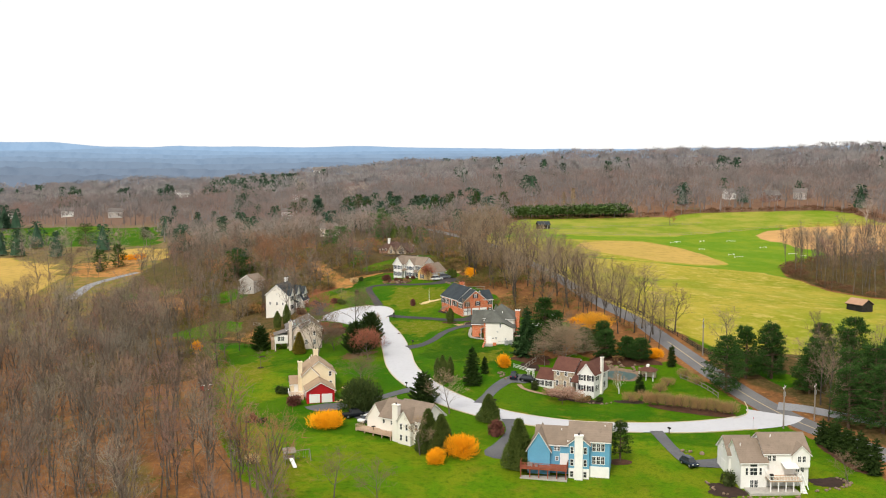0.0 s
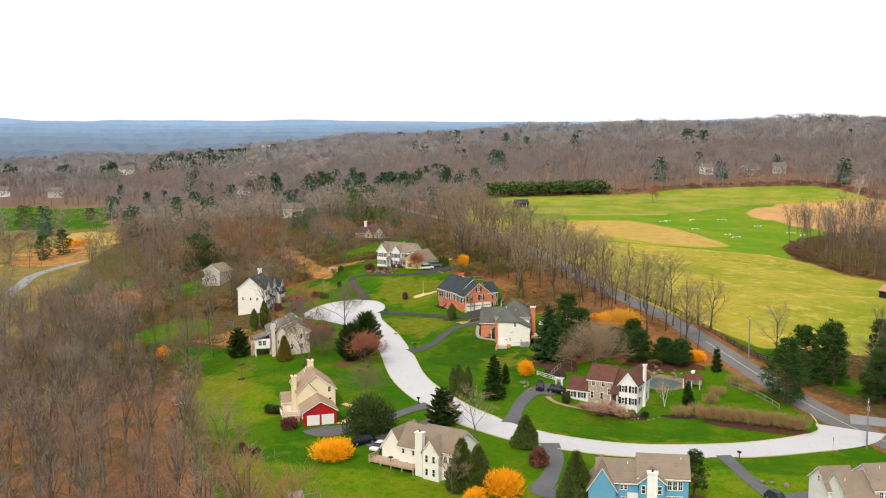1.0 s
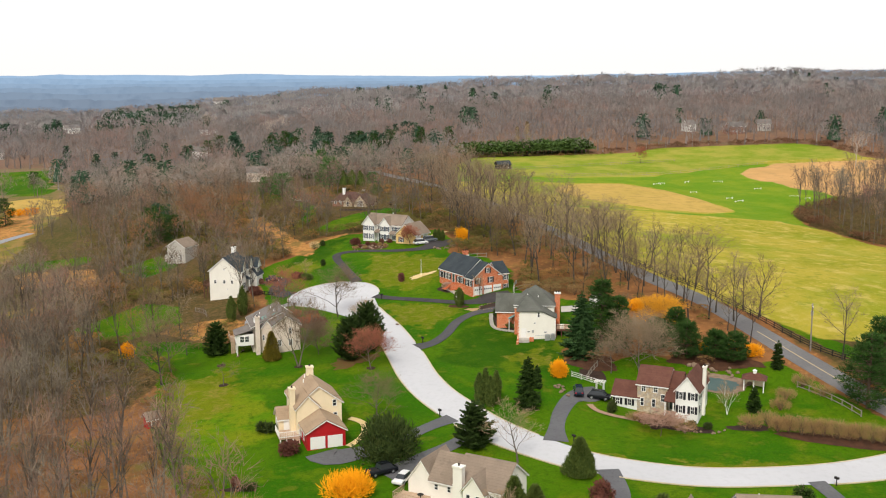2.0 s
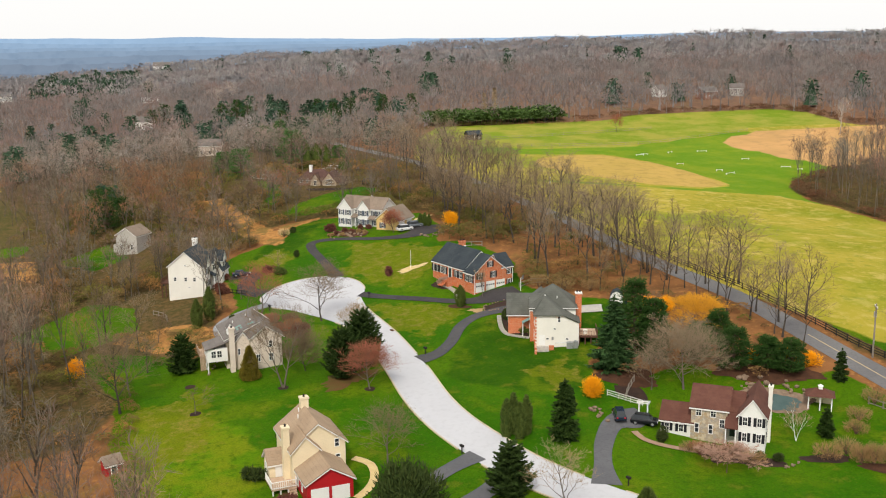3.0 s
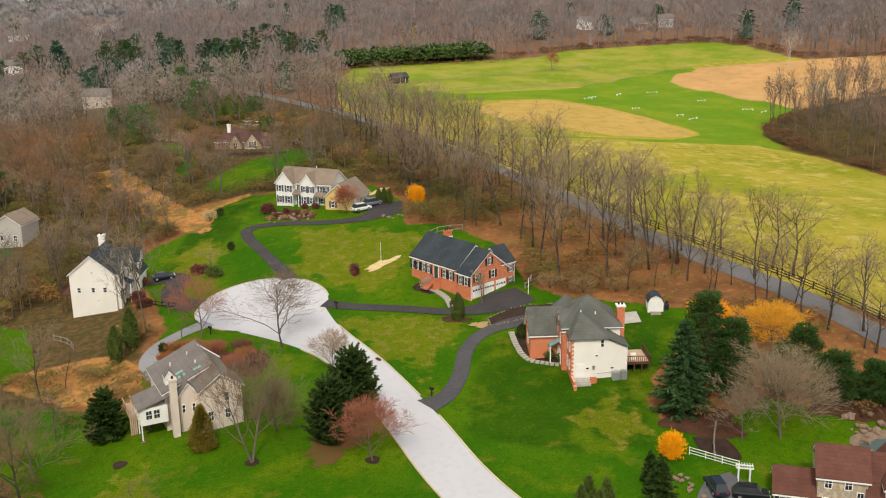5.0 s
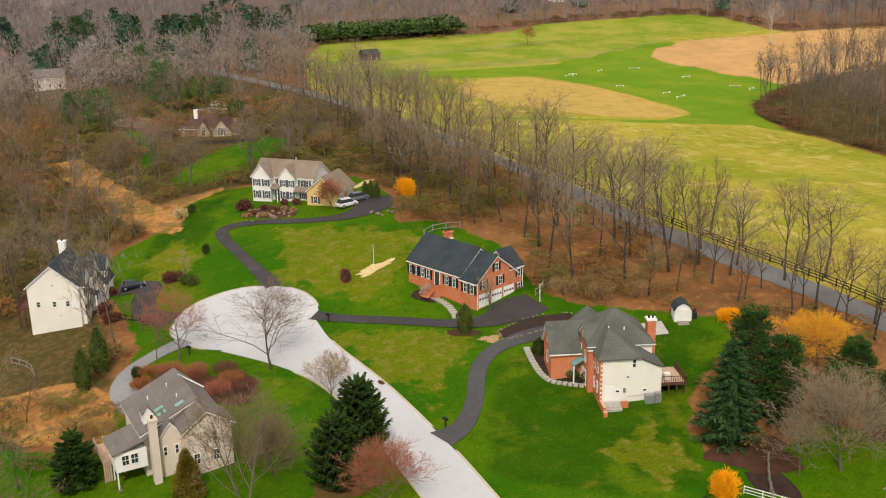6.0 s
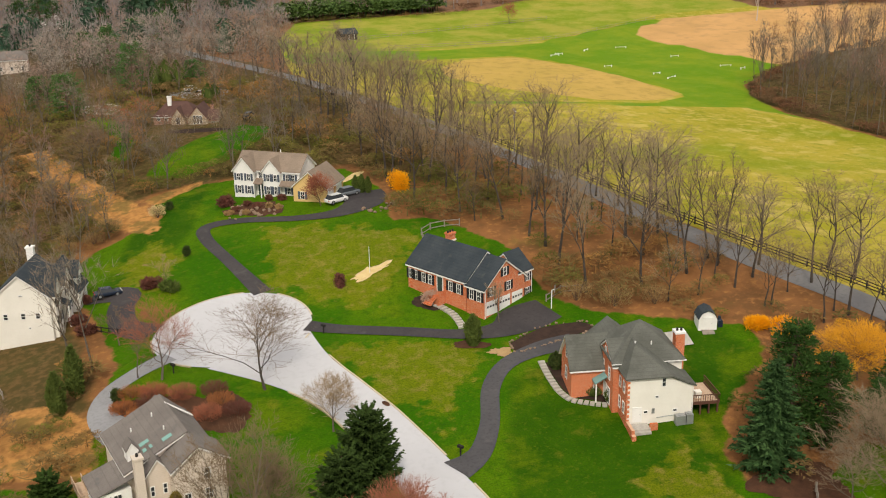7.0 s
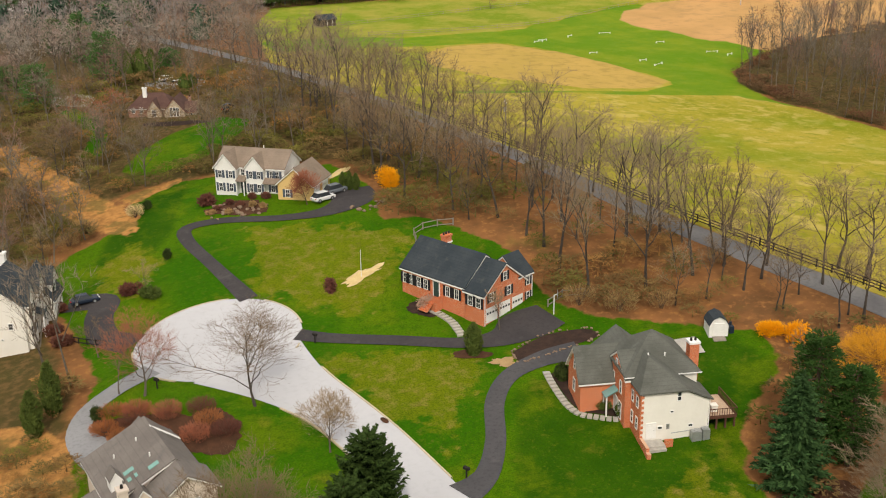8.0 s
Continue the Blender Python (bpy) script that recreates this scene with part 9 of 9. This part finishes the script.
plot("mulch_bed", [(8.6, 286.6), (8.2, 283), (8.1, 280), (8.8, 278.2), (10.2, 277.2), (11.8, 276), (13.0, 278), (12.6, 282), (11.4, 287)], MULCH, 0.14, "dark mulch bed before the brick front", "garden bed")
plot("mulch_bed", [(6.6, 293.0), (6.4, 291.2), (7.0, 290.6), (14.1, 290.9), (17.8, 291.4), (17.2, 293.6), (12, 294.6)], MULCH, 0.14, "dark planting bed with stone edging", "garden bed")
plot("kitchen_garden", [(19.8, 252.6), (23.6, 251.6), (23.4, 247.2), (19.6, 249.6)], MULCH, 0.12, "dark dug kitchen garden beside the fence", "garden bed")
patch("mulch_bed", -15.6, 353.8, 5.2, 3.0, MULCHRED, 0.13, "brown rockery bed before the house", "garden bed", -38, "structure", 0.14)
patch("mulch_bed", 55, 219.8, 9.6, 2.2, MULCHRED, 0.13, "brown bed below the hedge row", "garden bed", -24, "structure", 0.06)
patch("mulch_bed", -40.2, 212.4, 2.6, 0.8, MULCH, 0.13, "dark mulch bed in the lawn", "garden bed", -10, "structure", 0.1)
patch("mulch_bed", 42.6, 226.8, 3.6, 1.3, MULCH, 0.13, "dark mulch bed below the bushes", "garden bed", -10, "structure", 0.1)
patch("mulch_bed", 50.0, 174.8, 3.4, 3.0, MULCH, 0.13, "dark mulch bed edged with stones", "garden bed", -50, "structure", 0.12)
patch("mulch_bed", 69.6, 178.5, 3.6, 2.2, MULCH, 0.13, "dark mulch bed edged with stones", "garden bed", 10, "structure", 0.12)
patch("mulch_bed", 33.6, 188.2, 2.2, 1.5, MULCHRED, 0.13, "round red mulch bed beside the house", "garden bed", 0, "structure", 0.05)
patch("mulch_bed", 30.4, 229.6, 7.5, 1.5, MULCH, 0.13, "dark bed below the stone house", "garden bed", -31, "structure", 0.08)
patch("mulch_bed", 77.5, 190.5, 2.6, 9.5, MULCHRED, 0.13, "brown strip below the evergreen screen", "garden bed", 10, "structure", 0.06)
patch("mulch_bed", 0.6, 308.4, 1.8, 2.6, MULCH, 0.13, "dark bed beside the entrance steps", "garden bed", 25, "structure", 0.08)
patch("mulch_bed", 1.9, 295.0, 2.5, 1.0, MULCHRED, 0.15, "small bed round the evergreen", "garden bed", -30, "structure", 0.08)
for mx, my in ((-19.3, 259.2), (-47.1, 258.6), (-48.8, 270.4), (-33.2, 264.1), (27.2, 229.2)):
    patch("tree_ring", mx, my, 0.9, 0.9, MULCH, 0.12, "dark mulch ring round a trunk", "garden bed", 0, "structure", 0.06, 3, 20)
patch("straw_patch", -4.2, 321.0, 3.6, 1.1, STRAWMAT, 0.13, "pale straw spread on the lawn", "straw", 25, "structure", 0.2)
patch("bare_patch", 4.7, 291.6, 1.5, 1.0, BAREEARTH, 0.12, "bare tan patch beside the drive", "bare ground", -30, "structure", 0.2)
patch("tan_path", 4.2, 360.8, 3.4, 0.9, STRAWMAT, 0.12, "pale tan path behind the garage", "path", 40, "structure", 0.1)
ribbon("patio", [(23.4, 284.8, 3.6), (25.6, 284.3, 3.6), (27.8, 283.8, 3.6)], FLAG, 0.12, "pale stone patio behind the house", "patio", 4)


def flag_path(label, pts, step=0.75, w=1.1):
    line = smooth_line([(x, y, 0) for x, y in pts], 0.2)[:, :2]
    along = np.r_[0, np.cumsum(np.linalg.norm(np.diff(line, axis=0), axis=1))]
    ob = thing("path", label, "path", *map(float, line[0]), None, 0, "", "structure")
    x0, y0, z0 = ob.matrix_basis.translation
    me = cached(("flag", w), lambda: Shape().box(-w / 2, w / 2, -0.28, 0.28, -0.1, 0.16).mesh("flagstone", FLAG))
    for a in np.arange(0.2, along[-1], step):
        x, y = float(np.interp(a, along, line[:, 0])), float(np.interp(a, along, line[:, 1]))
        x2, y2 = float(np.interp(a + 0.1, along, line[:, 0])), float(np.interp(a + 0.1, along, line[:, 1]))
        part("flagstone", me, None, ob, "", pose(x - x0, y - y0, ground(x, y) - z0, 0, 0, math.degrees(math.atan2(y2 - y, x2 - x)) - 90))


flag_path("curved path of pale flagstones to the door", [(0.6, 308.6), (1.8, 306.4), (2.6, 303.6), (2.6, 300.8), (2.4, 299.4)])
flag_path("curved edging path of pale stones", [(8.3, 287.2), (7.9, 285), (7.6, 282.6), (7.5, 280.2), (8.0, 278.2), (9.3, 277.0), (10.8, 275.9), (11.6, 275.5)], 0.72, 0.85)
ribbon("garden_path", [(18.2, 238.4, 1.1), (18.8, 236.2, 1.1), (20.6, 234.6, 1.1), (23.4, 233.2, 1.1), (28.2, 230.9, 1.1), (31.4, 229.2, 1.1)], BRICKPATH, 0.145, "tan gravel path before the house", "path", 3)
ribbon("garden_path", [(-23.8, 236.5, 1.2), (-21.6, 234.2, 1.2), (-21.4, 230.4, 1.2), (-22.6, 227.4, 1.2), (-24.2, 225.4, 1.2)], STRAWMAT, 0.12, "tan path beside the cream house", "path", 3)
rock_me = []
for k in range(5):
    rr = random.Random(50 + k)
    bm = bmesh.new()
    bmesh.ops.create_icosphere(bm, subdivisions=1, radius=0.5)
    for v in bm.verts:
        v.co = v.co * rr.uniform(0.72, 1.15)
        v.co.z *= 0.7
    me = bpy.data.meshes.new("rock")
    bm.to_mesh(me)
    bm.free()
    me.materials.append(ROCK)
    rock_me.append(me)


def rocks(label, pts, n, spread, size, seed):
    """Rocks strewn along a line, each its own stone."""
    rr = random.Random(seed)
    line = smooth_line([(x, y, 0) for x, y in pts], 0.3)[:, :2]
    for k in range(n):
        x, y = line[rr.randrange(len(line))]
        x, y = float(x) + rr.gauss(0, spread), float(y) + rr.gauss(0, spread)
        s = rr.uniform(*size)
        ob = tagged(new("rock", rock_me[rr.randrange(5)]), label, "rock", "garden rocks")
        ob.matrix_basis = pose(x, y, ground(x, y) + 0.12 * s + 0.08, 0, 0, rr.uniform(0, 360)) @ Matrix.Diagonal((s, s * rr.uniform(0.7, 1.3), s, 1))


rocks("tan field rock edging the pool garden", [(41.6, 251.5), (40.5, 248), (39.7, 244.6), (38.6, 241.5)], 26, 0.5, (0.5, 1.2), 1)
rocks("tan field rock in the pool garden", [(42, 248.5), (46, 247.5), (50, 245.5)], 24, 1.0, (0.5, 1.4), 2)
rocks("brown rock in the rockery before the house", [(-19, 357), (-17, 352.6), (-12.5, 351)], 34, 1.0, (0.4, 1.0), 3)
rocks("pale stone edging the dark bed", [(6.6, 293.2), (6.2, 291.2), (7, 290.4), (12, 290.6), (17.6, 291.2), (17.4, 293.8), (12, 294.8), (7, 293.4)], 60, 0.08, (0.25, 0.45), 4)
rocks("pale stone edging the garden bed", [(47.4, 178.6), (48.4, 174.5), (51, 172), (56, 171.2), (62, 171.6)], 34, 0.15, (0.35, 0.7), 5)
rocks("pale stone edging the garden bed", [(66, 174.5), (70, 175.4), (73, 177.5), (71.5, 180.6)], 22, 0.25, (0.4, 0.8), 6)
rocks("pale stone edging the lawn", [(-46.2, 284), (-45, 279), (-46, 274.5)], 20, 0.15, (0.25, 0.5), 7)
rocks("tan rock beside the driveway", [(13.8, 245.6), (14.6, 243.4), (14.6, 241.8)], 14, 0.5, (0.4, 1.0), 8)
rocks("brown rock beside the driveway", [(1.5, 342.4), (4, 341.6), (6.5, 343.4)], 16, 0.6, (0.4, 0.9), 9)
rocks("pale stone edging the front garden", [(28.4, 231.0), (32, 227.6), (35.5, 225.6), (38.5, 226.5)], 26, 0.15, (0.3, 0.55), 10)
rocks("pale rock in the front lawn", [(47.5, 194.2), (49.5, 193.2)], 4, 0.5, (0.5, 1.3), 11)
